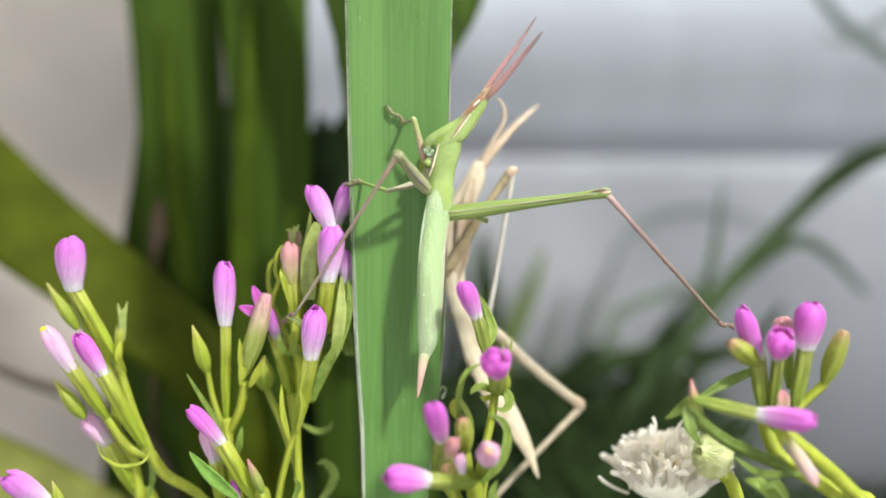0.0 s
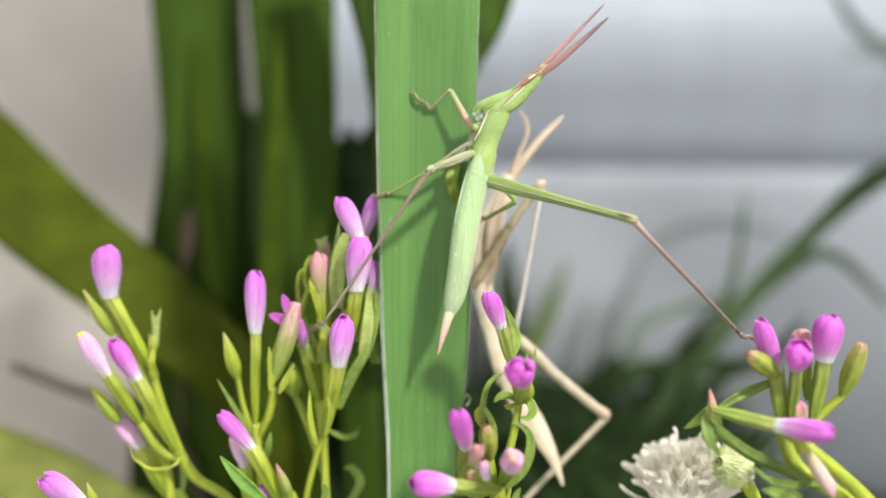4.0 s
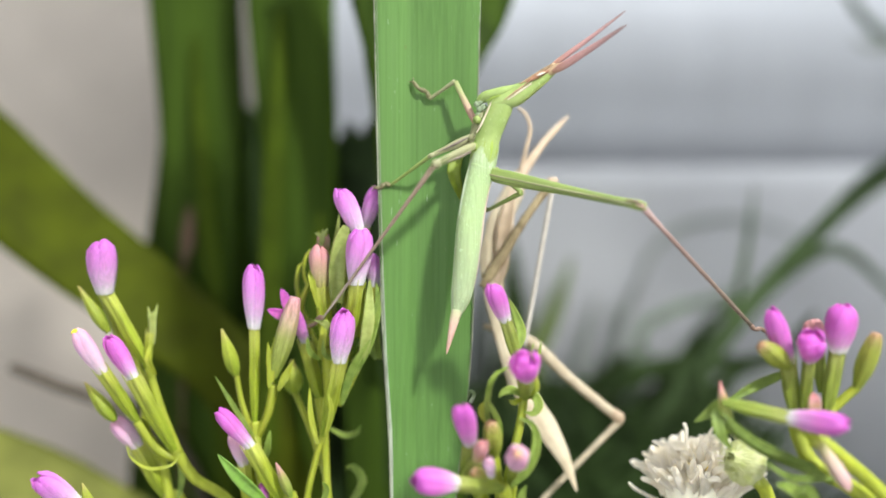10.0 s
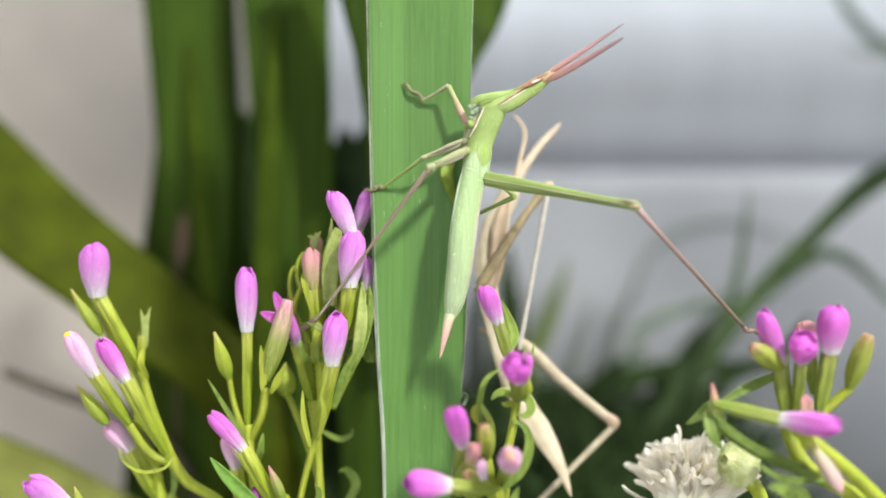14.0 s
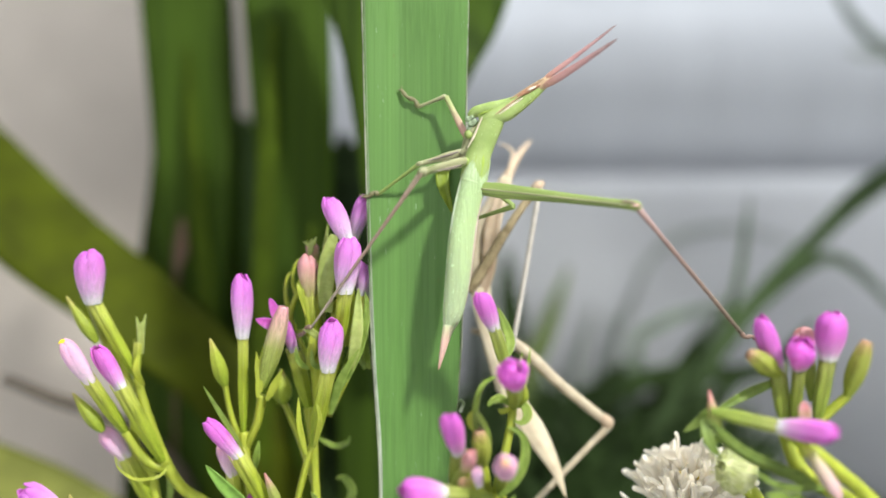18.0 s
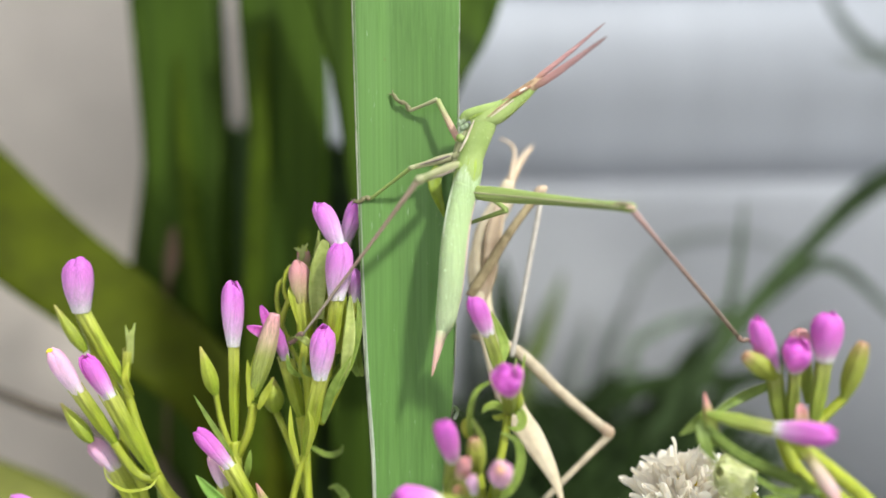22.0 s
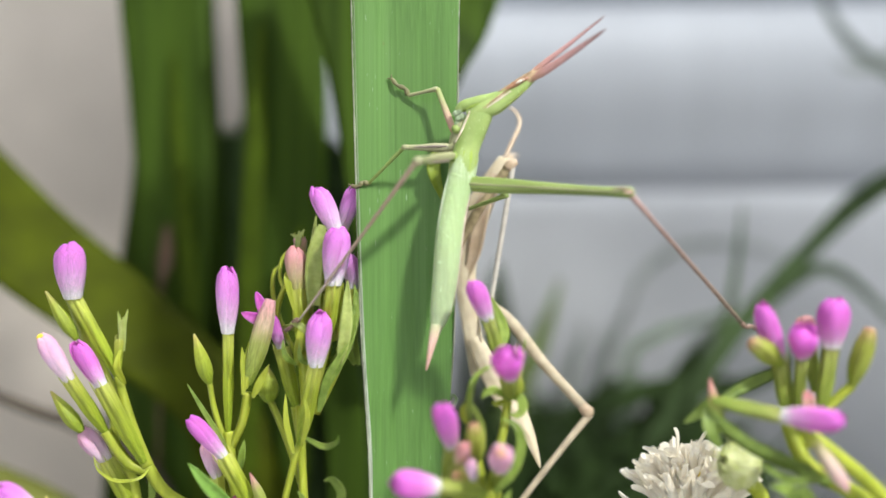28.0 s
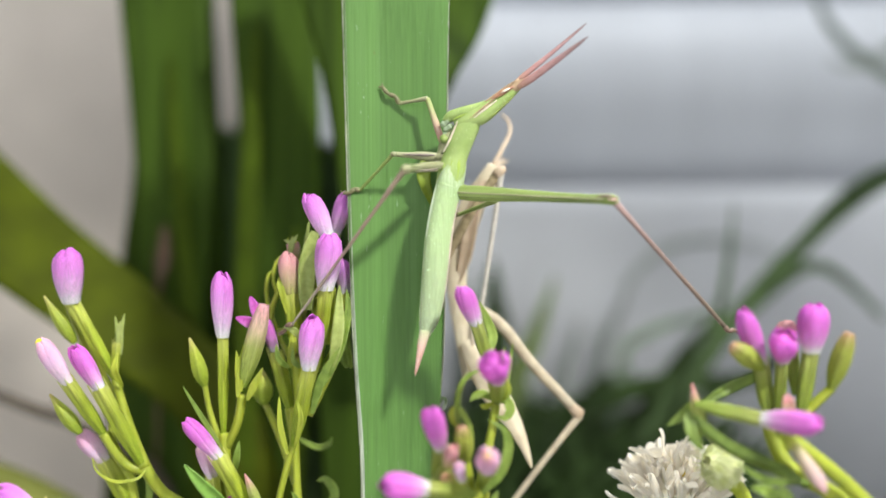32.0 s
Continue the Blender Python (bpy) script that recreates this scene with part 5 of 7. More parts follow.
    # The eye's highlight, modelled as a thin white tube.
    part("eye_glint", tube([(0.01416, -0.00760, 0.32593), (0.01475, -0.00765, 0.32618), (0.01545, -0.00750, 0.32654)], [0.00005, 0.00017, 0.00005], 6, 6, origin=NECK), EYE_GLINT, h)
    part("brow", tube([(0.01170, -0.00630, 0.32479), (0.01340, -0.00660, 0.32577), (0.01510, -0.00680, 0.32685), (0.01697, -0.00690, 0.32803)], [0.0001, 0.00026, 0.0003, 0.0002], 10, 8, origin=NECK), OCHRE, h)
    part("snout", tube([(0.01563, -0.00660, 0.32620), (0.01663, -0.00690, 0.32700), (0.01781, -0.00700, 0.32784)], [0.0004, 0.00068, 0.00062, 0.0003], 12, 12, 0.8, origin=NECK), OCHRE, h, "ochre tip of the head")
    for tip, root, wide in (((0.02693, -0.00950, 0.33560), (0.01630, -0.00680, 0.32753), 0.6), ((0.02661, -0.01250, 0.33279), (0.01657, -0.00740, 0.32656), 0.88)):
        base = Vector(root)
        o = base - NECK
        d = Vector(tip) - base
        m = Matrix.LocRotScale(o, Vector((0, 0, 1)).rotation_difference(d.normalized()), None)
        part("antenna", tube([(0, 0, 0), (0.0001, 0, d.length * 0.5), (0, 0, d.length)], [wide * r for r in (0.0003, 0.00062, 0.00062, 0.00054, 0.00046, 0.00036, 0.00026, 0.00007)], 26, 10, 0.4, 2, 0.1), ROSE, h, "flat sword-shaped rosy antenna", m)
    return t, ab, h


HOPPER, ABDOMEN, HEAD = build_grasshopper()

# hip (on the body), knee and ankle and toe as they stand once it has turned; radii in metres
LEGS = [
    ("hind_femur", (0.00662, -0.00450, 0.31133), (0.02847, -0.01500, 0.30599), (0.04658, -0.00650, 0.28805), (0.04932, -0.00500, 0.28689),
     [0.0010, 0.0012, 0.0011, 0.00094, 0.0008, 0.00068, 0.00062, 0.0008], LEG_GREEN, SHIN, [0.00052, 0.00036, 0.00036, 0.00033, 0.00034, 0.0003], (0.03013, -0.01000, 0.30662)),
    ("hind_femur", (0.00467, -0.00550, 0.31532), (-0.00164, -0.01300, 0.31256), (-0.01879, -0.00200, 0.28892), (-0.02148, 0.00200, 0.28726),
     [0.0008, 0.0010, 0.00095, 0.0008, 0.0007, 0.00066], LEG_OLIVE, LEG_PALE, [0.00045, 0.0003, 0.00027, 0.00025, 0.00024, 0.0002], (-0.00416, -0.01300, 0.31124)),
    ("middle_femur", (0.00456, -0.00370, 0.31691), (-0.00175, -0.00360, 0.31394), (-0.00844, -0.00010, 0.30969), (-0.01096, 0.00000, 0.30934),
     [0.0006, 0.00065, 0.0004, 0.00035], LEG_OLIVE, LEG_GREEN, [0.00035, 0.00026, 0.00026], (-0.00297, -0.00500, 0.30879)),
    ("fore_femur", (0.00516, -0.00320, 0.31932), (0.00186, -0.00190, 0.32581), (-0.00216, 0.00020, 0.32347), (-0.00477, 0.00020, 0.32617),
     [0.00045, 0.00052, 0.00042, 0.0004], LEG_ROSE, LEG_OLIVE, [0.0004, 0.00026, 0.0003], (0.00008, -0.00500, 0.31891)),
    ("middle_femur", (0.00772, -0.00350, 0.31237), (0.01224, -0.00300, 0.30827), (0.00704, 0.00080, 0.30578), (0.00560, 0.00080, 0.30506),
     [0.0006, 0.00055, 0.0004, 0.00035], LEG_GREEN, LEG_GREEN, [0.00045, 0.00033, 0.0003], (0.01292, -0.00400, 0.30290)),
    ("fore_femur", (0.00760, -0.00250, 0.31934), (0.00833, -0.00200, 0.31693), (0.00650, 0.00090, 0.31617), (0.00523, 0.00060, 0.31614),
     [0.0006, 0.00055, 0.0004, 0.00035], LEG_OLIVE, LEG_OLIVE, [0.0004, 0.0003, 0.0003], (0.00754, -0.00300, 0.30890)),
]


def build_legs():
    made = []
    for kind, hip, knee, ankle, toe, thick, mat, mat2, thin, early in LEGS:
        hip, knee, ankle, toe = Vector(hip), Vector(knee), Vector(ankle), Vector(toe)
        a, b = (knee - hip).length, (ankle - knee).length
        femur = bone(kind, a, thick, mat, HOPPER, 20, 12, 0.7, 4, 0.06)
        shin = bone(kind.replace("femur", "tibia"), b, thin, mat2, HOPPER, 20, 8)
        if kind == "hind_femur":
            part("knee", tube([(0, 0, a - 0.0012), (0, 0, a), (0, 0, a + 0.0008)], [0.0006, thick[-1] * 1.02, 0.0004], 8, 10, 0.8), mat, femur)
            part("knee_mark", tube([(-thick[-1] * 0.7, -thick[-1] * 0.45, a - 0.0022), (-thick[-1] * 0.8, -thick[-1] * 0.5, a - 0.0006), (-thick[-1] * 0.4, -thick[-1] * 0.4, a + 0.0007)], [0.00006, 0.00022, 0.00012], 8, 6), LEG_BROWN, femur, "dark crescent on the knee")
            part("knee_mark", tube([(-thick[-1] * 0.3, -thick[-1] * 0.7, a - 0.0006), (-thick[-1] * 0.2, -thick[-1] * 0.5, a + 0.0007)], [0.00006, 0.0002, 0.00016], 6, 6), ROSE_PALE, femur, "pale edge of the knee")
            part("ridge", tube([(thick[2] * 0.9, 0, 0.001), (thick[4] * 0.95, 0, a * 0.5), (thick[-2] * 0.95, 0, a * 0.95)], [0.00012] * 3, 10, 5), LEG_DARK, femur, "dark line along the thigh")
            part("ridge", tube([(-thick[2] * 0.3, -thick[2] * 0.7, 0.001), (-thick[4] * 0.3, -thick[4] * 0.72, a * 0.5), (-thick[-2] * 0.3, -thick[-2] * 0.72, a * 0.95)], [0.00015] * 3, 10, 5), LEG_OLIVE, femur, "pale line along the thigh")
            part("ridge", tube([(thick[2] * 0.35, -thick[2] * 0.68, 0.001), (thick[4] * 0.35, -thick[4] * 0.68, a * 0.5), (thick[-2] * 0.35, -thick[-2] * 0.68, a * 0.95)], [0.00010] * 3, 10, 5), LEG_DARK, femur, "dark line along the thigh")
            for k in range(12):
                z = b * (0.35 + 0.055 * k)
                part("spine", tube([(thin[3], 0, z), (thin[3] + 0.00036, 0, z + 0.0003)], [0.0001, 0.00003], 2, 4), LEG_BROWN, shin)
        if 0 < len(made) < 3:
            part("groove", tube([(thick[0] * 0.35, -thick[0] * 0.62, a * 0.08), (thick[1] * 0.2, -thick[1] * 0.72, a * 0.4), (thick[2] * 0.2, -thick[2] * 0.6, a * 0.8)], [0.00012, 0.00024, 0.00018, 0.00006], 12, 6), GROOVE, femur, "grey brown groove along the thigh")
            part("knee", tube([(0, 0, a - 0.0006), (0, -0.0001, a), (0, 0, a + 0.0004)], [thick[-1] * 0.9, thick[-1] * 1.2, thick[-1] * 0.5], 6, 10), mat, femur)
        d = (toe - ankle).normalized()
        across = Vector((0, 1, 0)).cross(d).normalized() * 0.00035
        hook = TARSUS if kind != "hind_femur" else LEG_BROWN
        foot = part("tarsus", tube([ankle, ankle.lerp(toe, 0.3) + across + Vector((0, -0.0002, 0)), ankle.lerp(toe, 0.6) - across * 0.4 + Vector((0, -0.0003, 0)), toe], [0.00034, 0.00042, 0.00026, 0.0004, 0.00024, 0.00036, 0.00022], 18, 8, origin=ankle), hook, HOPPER)
        for side in (-1, 1):
            end = toe - ankle
            part("claw", tube([end - d * 0.0002, end + d * 0.0003 + across * side * 0.8, end + d * 0.0005 + across * side * 1.6 + Vector((0, 0.0002, 0))], [0.00014, 0.0001, 0.00003], 5, 5), hook, foot)
        made.append((femur, shin, foot, hip - WAIST, knee, ankle, a, b, Vector(early)))
    return made


LEG_PARTS = build_legs()


# ---- the dry, straw-coloured cast skin behind the blade ----
HUSK_HOME = Vector((0.01118, 0.01100, 0.28853))


def build_husk():
    t = thing("cast_skin", HUSK_HOME, "dry straw-coloured cast skin of a grasshopper hanging among the stems", "insect skin")
    o = HUSK_HOME
    low = Vector((0.01190, 0.01100, 0.27700))
    body = part("body", tube([(0.01233, 0.01100, 0.31310), (0.01118, 0.01100, 0.30973), (0.00848, 0.01100, 0.30443), (0.00752, 0.01100, 0.29913), (0.00790, 0.01100, 0.29239), (0.00964, 0.01100, 0.28468), (0.01195, 0.01100, 0.27697)],
                      [0.0008, 0.0017, 0.0020, 0.0019, 0.0017, 0.0016, 0.0015, 0.0014], 40, 14, 0.5, 3, 0.1, origin=low, wobble=0.06), CREAM, t, matrix=Matrix.Translation(low - o))
    sheath = part("wing_sheath", leaf_mesh([(0.01107, 0.00950, 0.28005), (0.01437, 0.00900, 0.27392), (0.01770, 0.00900, 0.26869), (0.02017, 0.00900, 0.26393), (0.02170, 0.00900, 0.25936)], [0.0022, 0.0038, 0.0042, 0.0030, 0.0016, 0.0002], (0.3, -1, 0), 24, 6, 0.0004, -0.4, origin=o), CREAM, t, "pale pointed wing sheath")
    part("flap", leaf_mesh([(0.01130, 0.01000, 0.31015), (0.00993, 0.00950, 0.30391), (0.00919, 0.01000, 0.29722), (0.00807, 0.01050, 0.29241)], [0.0012, 0.0030, 0.0026, 0.0008], (-0.3, -1, 0), 16, 4, 0.0003, 0.4, origin=low), HUSK, body)
    part("sheet", leaf_mesh([(0.01171, 0.01040, 0.31181), (0.00959, 0.01020, 0.30537), (0.00786, 0.01020, 0.29914), (0.00805, 0.01020, 0.29243), (0.00978, 0.01020, 0.28476), (0.01189, 0.01020, 0.27709)], [0.0018, 0.0040, 0.0046, 0.0034, 0.0030, 0.0030], (0.15, -1, 0.1), 30, 6, 0.0003, -0.25, origin=low), CREAM, body, "pale papery flank")
    base = Vector((0.01195, 0.01100, 0.31166))
    horn = part("horn", tube([(0.01195, 0.01100, 0.31166), (0.01480, 0.01160, 0.31567), (0.01790, 0.01260, 0.31966), (0.02198, 0.01400, 0.32395)], [0.0013, 0.0009, 0.0007, 0.00062, 0.0005, 0.00012], 24, 8, 0.4, origin=base), HUSK, body, "flat curved antenna sheath", Matrix.Translation(base - low))
    root = Vector((0.01253, 0.01100, 0.31310))
    feeler = part("antenna", tube([(0.01253, 0.01100, 0.31310), (0.01368, 0.01100, 0.31667), (0.01474, 0.01100, 0.32033), (0.01426, 0.01100, 0.32293), (0.01291, 0.01100, 0.32438)], [0.0004, 0.00036, 0.00032, 0.0002], 24, 7, 0.5, origin=root), HUSK, body, matrix=Matrix.Translation(root - low))
    part("femur", tube([(0.00586, 0.00800, 0.29366), (0.00905, 0.00750, 0.29868), (0.01278, 0.00700, 0.30479), (0.01710, 0.00700, 0.31081)], [0.0007, 0.0008, 0.00075, 0.0007, 0.0006, 0.0008], 24, 10, 0.6, 4, 0.08, origin=o), HUSK_DARK, t)
    part("knee", tube([(0.01673, 0.00700, 0.31043), (0.01748, 0.00700, 0.31118), (0.01842, 0.00700, 0.31156)], [0.0008, 0.0009, 0.0004], 6, 10, origin=o), HUSK, t)
    shin = part("tibia", tube([(0.01767, 0.00700, 0.31118), (0.01617, 0.00800, 0.30199), (0.01294, 0.00900, 0.28373)], [0.00055, 0.00045, 0.0004, 0.00035], 24, 8, origin=o), HUSK_PALE, t)
    a, b = Vector((0.01617, 0.00800, 0.30199)) - o, Vector((0.01294, 0.00900, 0.28373)) - o
    for k in range(14):
        p = a.lerp(b, 0.1 + 0.85 * k / 14)
        part("spine", tube([p, p + Vector((0.0006, 0, -0.0004))], [0.00013, 0.00004], 2, 4), HUSK_PALE, shin)
    joint = Vector((0.02967, 0.01200, 0.27082))
    thigh = part("femur", tube([(0.00620, 0.01200, 0.28701), (0.01377, 0.01200, 0.28459), (0.02094, 0.01200, 0.27799), (0.02967, 0.01200, 0.27082)], [0.0004, 0.00085, 0.0009, 0.0008, 0.00075], 24, 10, 0.6, 4, 0.08, origin=joint), STRAW, t, matrix=Matrix.Translation(joint - o))
    part("knee", tube([(0.02831, 0.01200, 0.27218), (0.02947, 0.01200, 0.27101), (0.03005, 0.01200, 0.27062)], [0.0008, 0.0011, 0.0006], 6, 10, origin=o), HUSK, t)
    shank = part("tibia", tube([(0.02967, 0.01200, 0.27082), (0.02482, 0.01200, 0.26597), (0.01619, 0.01300, 0.25679), (0.00942, 0.01400, 0.24907)], [0.0007, 0.00055, 0.0005, 0.00042], 24, 8, origin=joint), STRAW, t, matrix=Matrix.Translation(joint - o))
    return t, body, sheath, thigh, shank, horn, feeler


HUSK_THING, HUSK_BODY, HUSK_SHEATH, HUSK_THIGH, HUSK_SHANK, HUSK_HORN, HUSK_FEELER = build_husk()


# ---- soft plants behind ----


def back_blade(points, widths, mat, label, face=(0, -1, 0), fold=0.04, name="broad_leaf", group="broad leaves behind"):
    base = (points[0][0], points[0][1], GROUND)
    t = thing(name, base, label, "leaf", group)
    part("blade", leaf_mesh(points, [mm(w) for w in widths], face, 30, 8, 0.0006, fold, base), mat, t)
    part("midrib", tube([Vector(p) + Vector((0, 0.0006, 0)) for p in points], [0.0005, 0.0005, 0.0004, 0.0002], 30, 6, origin=base), mat, t)
    return t


SWAYING = []
DARK = "broad dark green upright leaf"
SWAYING.append(back_blade([(-0.06650, 0.08000, 0.22320), (-0.06375, 0.08000, 0.23941), (-0.06100, 0.08000, 0.27815), (-0.05935, 0.08000, 0.31937), (-0.06169, 0.08000, 0.36059), (-0.06513, 0.08500, 0.38998)], [14, 16, 18, 19, 21, 22], BACK_LEAF, DARK))
SWAYING.append(back_blade([(-0.05180, 0.09500, 0.22114), (-0.05326, 0.09500, 0.26210), (-0.05619, 0.09500, 0.30600), (-0.05838, 0.09500, 0.36453), (-0.05911, 0.09500, 0.39379)], [12, 12, 12, 11, 10.5], BACK_LEAF, DARK))
MID_LEAF = (back_blade([(-0.03470, 0.07000, 0.22652), (-0.03536, 0.07000, 0.24203), (-0.03339, 0.07000, 0.27910), (-0.03273, 0.07000, 0.31853), (-0.03444, 0.07000, 0.35797), (-0.03470, 0.07200, 0.38502)], [13, 14, 17, 17.5, 20.5, 24], BACK_LEAF, DARK))
SWAYING.append(back_blade([(-0.07654, 0.09000, 0.21987), (-0.07482, 0.09000, 0.26287), (-0.07138, 0.09000, 0.29871), (-0.06852, 0.09000, 0.32021), (-0.06680, 0.09000, 0.34888), (-0.06508, 0.09000, 0.39188)], [8, 8.5, 9, 9, 8, 7], BACK_LEAF, DARK))
back_blade([(-0.05185, 0.07600, 0.23803), (-0.05387, 0.07600, 0.27178), (-0.05644, 0.07600, 0.30554), (-0.05833, 0.07600, 0.32984), (-0.05994, 0.07700, 0.35167)], [4, 4.5, 4, 3, 0.6], OLIVE_DIM, "narrow olive leaf before the dark ones")
back_blade([(-0.04053, 0.06600, 0.24076), (-0.04001, 0.06600, 0.27302), (-0.03949, 0.06600, 0.30142), (-0.03846, 0.06600, 0.32594), (-0.03734, 0.06700, 0.35459)], [4, 5, 5, 4.5, 1], OLIVE_DIM, "narrow olive leaf before the dark ones")
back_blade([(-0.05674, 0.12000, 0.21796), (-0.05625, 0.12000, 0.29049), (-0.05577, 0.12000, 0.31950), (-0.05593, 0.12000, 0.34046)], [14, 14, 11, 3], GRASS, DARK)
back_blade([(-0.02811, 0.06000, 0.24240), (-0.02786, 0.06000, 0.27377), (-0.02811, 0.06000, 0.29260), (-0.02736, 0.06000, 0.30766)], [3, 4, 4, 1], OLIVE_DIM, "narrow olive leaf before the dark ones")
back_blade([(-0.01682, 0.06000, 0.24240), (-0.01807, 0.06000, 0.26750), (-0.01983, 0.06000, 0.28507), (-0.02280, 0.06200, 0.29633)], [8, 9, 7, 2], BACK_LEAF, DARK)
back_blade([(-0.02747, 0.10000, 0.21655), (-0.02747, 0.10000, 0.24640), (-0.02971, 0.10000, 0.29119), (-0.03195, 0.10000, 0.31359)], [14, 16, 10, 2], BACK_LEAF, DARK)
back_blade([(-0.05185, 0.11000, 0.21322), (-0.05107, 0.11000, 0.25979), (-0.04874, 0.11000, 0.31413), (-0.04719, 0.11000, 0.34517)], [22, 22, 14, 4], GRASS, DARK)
REAR_LEAF = back_blade([(-0.00402, 0.04800, 0.28118), (-0.00580, 0.04800, 0.31669), (-0.00852, 0.04800, 0.33894), (-0.01290, 0.04800, 0.35220), (-0.02000, 0.04800, 0.37587)], [10, 16, 16, 13, 12], BACK_LEAF, DARK)
back_blade([(-0.00765, 0.05000, 0.28099), (-0.00411, 0.05200, 0.31702), (-0.00110, 0.05500, 0.34031), (0.00301, 0.06000, 0.35534), (0.00836, 0.06200, 0.38121)], [3, 8, 18, 24, 30], BACK_LEAF, DARK)
back_blade([(-0.03407, 0.06600, 0.23301), (-0.04569, 0.06600, 0.26658), (-0.06505, 0.06600, 0.28593), (-0.08828, 0.06600, 0.30401), (-0.10893, 0.06600, 0.32271), (-0.12817, 0.06800, 0.33791)], [13.5, 16.2, 19.4, 22, 23.8, 23.8], OLIVE_LEAF, "broad olive leaf arching low behind the buds", face=(0.1, -0.8, 0.5))
back_blade([(-0.04698, 0.06600, 0.22656), (-0.07084, 0.06400, 0.23683), (-0.08919, 0.06200, 0.24692), (-0.10843, 0.06000, 0.25495), (-0.12349, 0.06000, 0.25871)], [8, 16, 18, 18, 18], OLIVE_PALE, "broad olive leaf bending near the ground", face=(0, -0.6, 0.8))
back_blade([(-0.06347, 0.07800, 0.22386), (-0.06238, 0.07600, 0.28933), (-0.06130, 0.07600, 0.30149), (-0.06076, 0.07600, 0.30959)], [0.6, 0.8, 3.6, 1], DRY, "withered brown leaf tip")
TW = thing("dark_twig", (-0.09254, 0.07000, 0.27056), "thin dark twig behind the olive leaf", "twig")
part("twig_body", tube([(-0.10069, 0.07000, 0.27231), (-0.09517, 0.07000, 0.27007), (-0.08859, 0.07000, 0.26744), (-0.07879, 0.07200, 0.26318), (-0.06103, 0.07500, 0.24994), (-0.05162, 0.07500, 0.21768)], [0.0011, 0.0013, 0.0014, 0.0014, 0.0014], 30, 8, origin=TW.location), TWIG, TW)

GRASSY = "thin dark green grass blade"


def grass_blade(points, width, mat=GRASS, label=GRASSY):
    back_blade(points, [width * 0.8, width * 1.3, width * 1.3, width * 1.1, width * 0.7, 0.4], mat, label, name="grass_blade", group="grass blades behind")


def wide_blade(points, widths, mat, label):
    back_blade(points, widths, mat, label, name="grass_blade", group="grass blades behind")


wide_blade([(0.05216, 0.11800, 0.18366), (0.05856, 0.11800, 0.24126), (0.06496, 0.11800, 0.25534), (0.07141, 0.11700, 0.26570), (0.07750, 0.11600, 0.27409), (0.08448, 0.11500, 0.28304), (0.09050, 0.11500, 0.28968), (0.09777, 0.11500, 0.29759), (0.10410, 0.11500, 0.30392), (0.11075, 0.11500, 0.31057), (0.11771, 0.11500, 0.31689), (0.12752, 0.11500, 0.32338), (0.13859, 0.11500, 0.32702)], [6, 7, 7.5, 7, 6, 5.6, 5.8, 5.6, 5, 5.4, 6.6, 6.4, 4], GRASS_MID, "long bent green grass blade")
wide_blade([(0.06477, 0.12400, 0.18403), (0.07295, 0.12400, 0.25764), (0.08440, 0.12400, 0.27890), (0.09485, 0.12300, 0.28908), (0.10408, 0.12200, 0.29659), (0.11139, 0.12200, 0.29951), (0.11951, 0.12200, 0.29562), (0.13087, 0.12200, 0.28392)], [3, 3.4, 3.6, 3.8, 3.8, 3.4, 3, 1.5], GRASS_MID, GRASSY)
wide_blade([(0.06351, 0.11200, 0.18909), (0.07133, 0.11200, 0.25949), (0.07821, 0.11200, 0.27857), (0.08197, 0.11200, 0.29171), (0.08416, 0.11200, 0.30407), (0.08557, 0.11200, 0.31658)], [2.4, 2.8, 3.0, 2.4, 1.8, 0.4], GRASS_MID, GRASSY)
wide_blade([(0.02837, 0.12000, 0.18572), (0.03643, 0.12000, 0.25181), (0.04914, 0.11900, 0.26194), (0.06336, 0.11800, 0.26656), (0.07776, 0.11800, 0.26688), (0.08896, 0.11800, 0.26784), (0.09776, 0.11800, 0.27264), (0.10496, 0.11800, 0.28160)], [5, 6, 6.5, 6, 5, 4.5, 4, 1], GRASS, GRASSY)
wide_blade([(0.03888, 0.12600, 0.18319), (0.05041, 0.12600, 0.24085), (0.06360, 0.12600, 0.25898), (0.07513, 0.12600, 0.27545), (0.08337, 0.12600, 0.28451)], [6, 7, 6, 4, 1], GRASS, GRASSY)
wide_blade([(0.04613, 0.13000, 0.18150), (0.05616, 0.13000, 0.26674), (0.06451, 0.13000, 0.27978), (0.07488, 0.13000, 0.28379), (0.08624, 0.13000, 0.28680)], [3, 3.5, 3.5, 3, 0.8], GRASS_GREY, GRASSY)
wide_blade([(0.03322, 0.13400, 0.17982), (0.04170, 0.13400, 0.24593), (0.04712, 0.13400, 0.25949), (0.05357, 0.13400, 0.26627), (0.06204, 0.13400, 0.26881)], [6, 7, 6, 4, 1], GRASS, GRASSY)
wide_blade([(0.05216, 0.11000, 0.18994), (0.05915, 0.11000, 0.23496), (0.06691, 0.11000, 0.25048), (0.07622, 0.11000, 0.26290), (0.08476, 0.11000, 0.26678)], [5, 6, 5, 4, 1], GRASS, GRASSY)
grass_blade([(0.06729, 0.17600, 0.29339), (0.07702, 0.17600, 0.30447), (0.09063, 0.17600, 0.30953), (0.10814, 0.17600, 0.30875), (0.12564, 0.17600, 0.30214)], 2.2, GRASS_WAN, "arching grass blade, haze put into its pale colour")
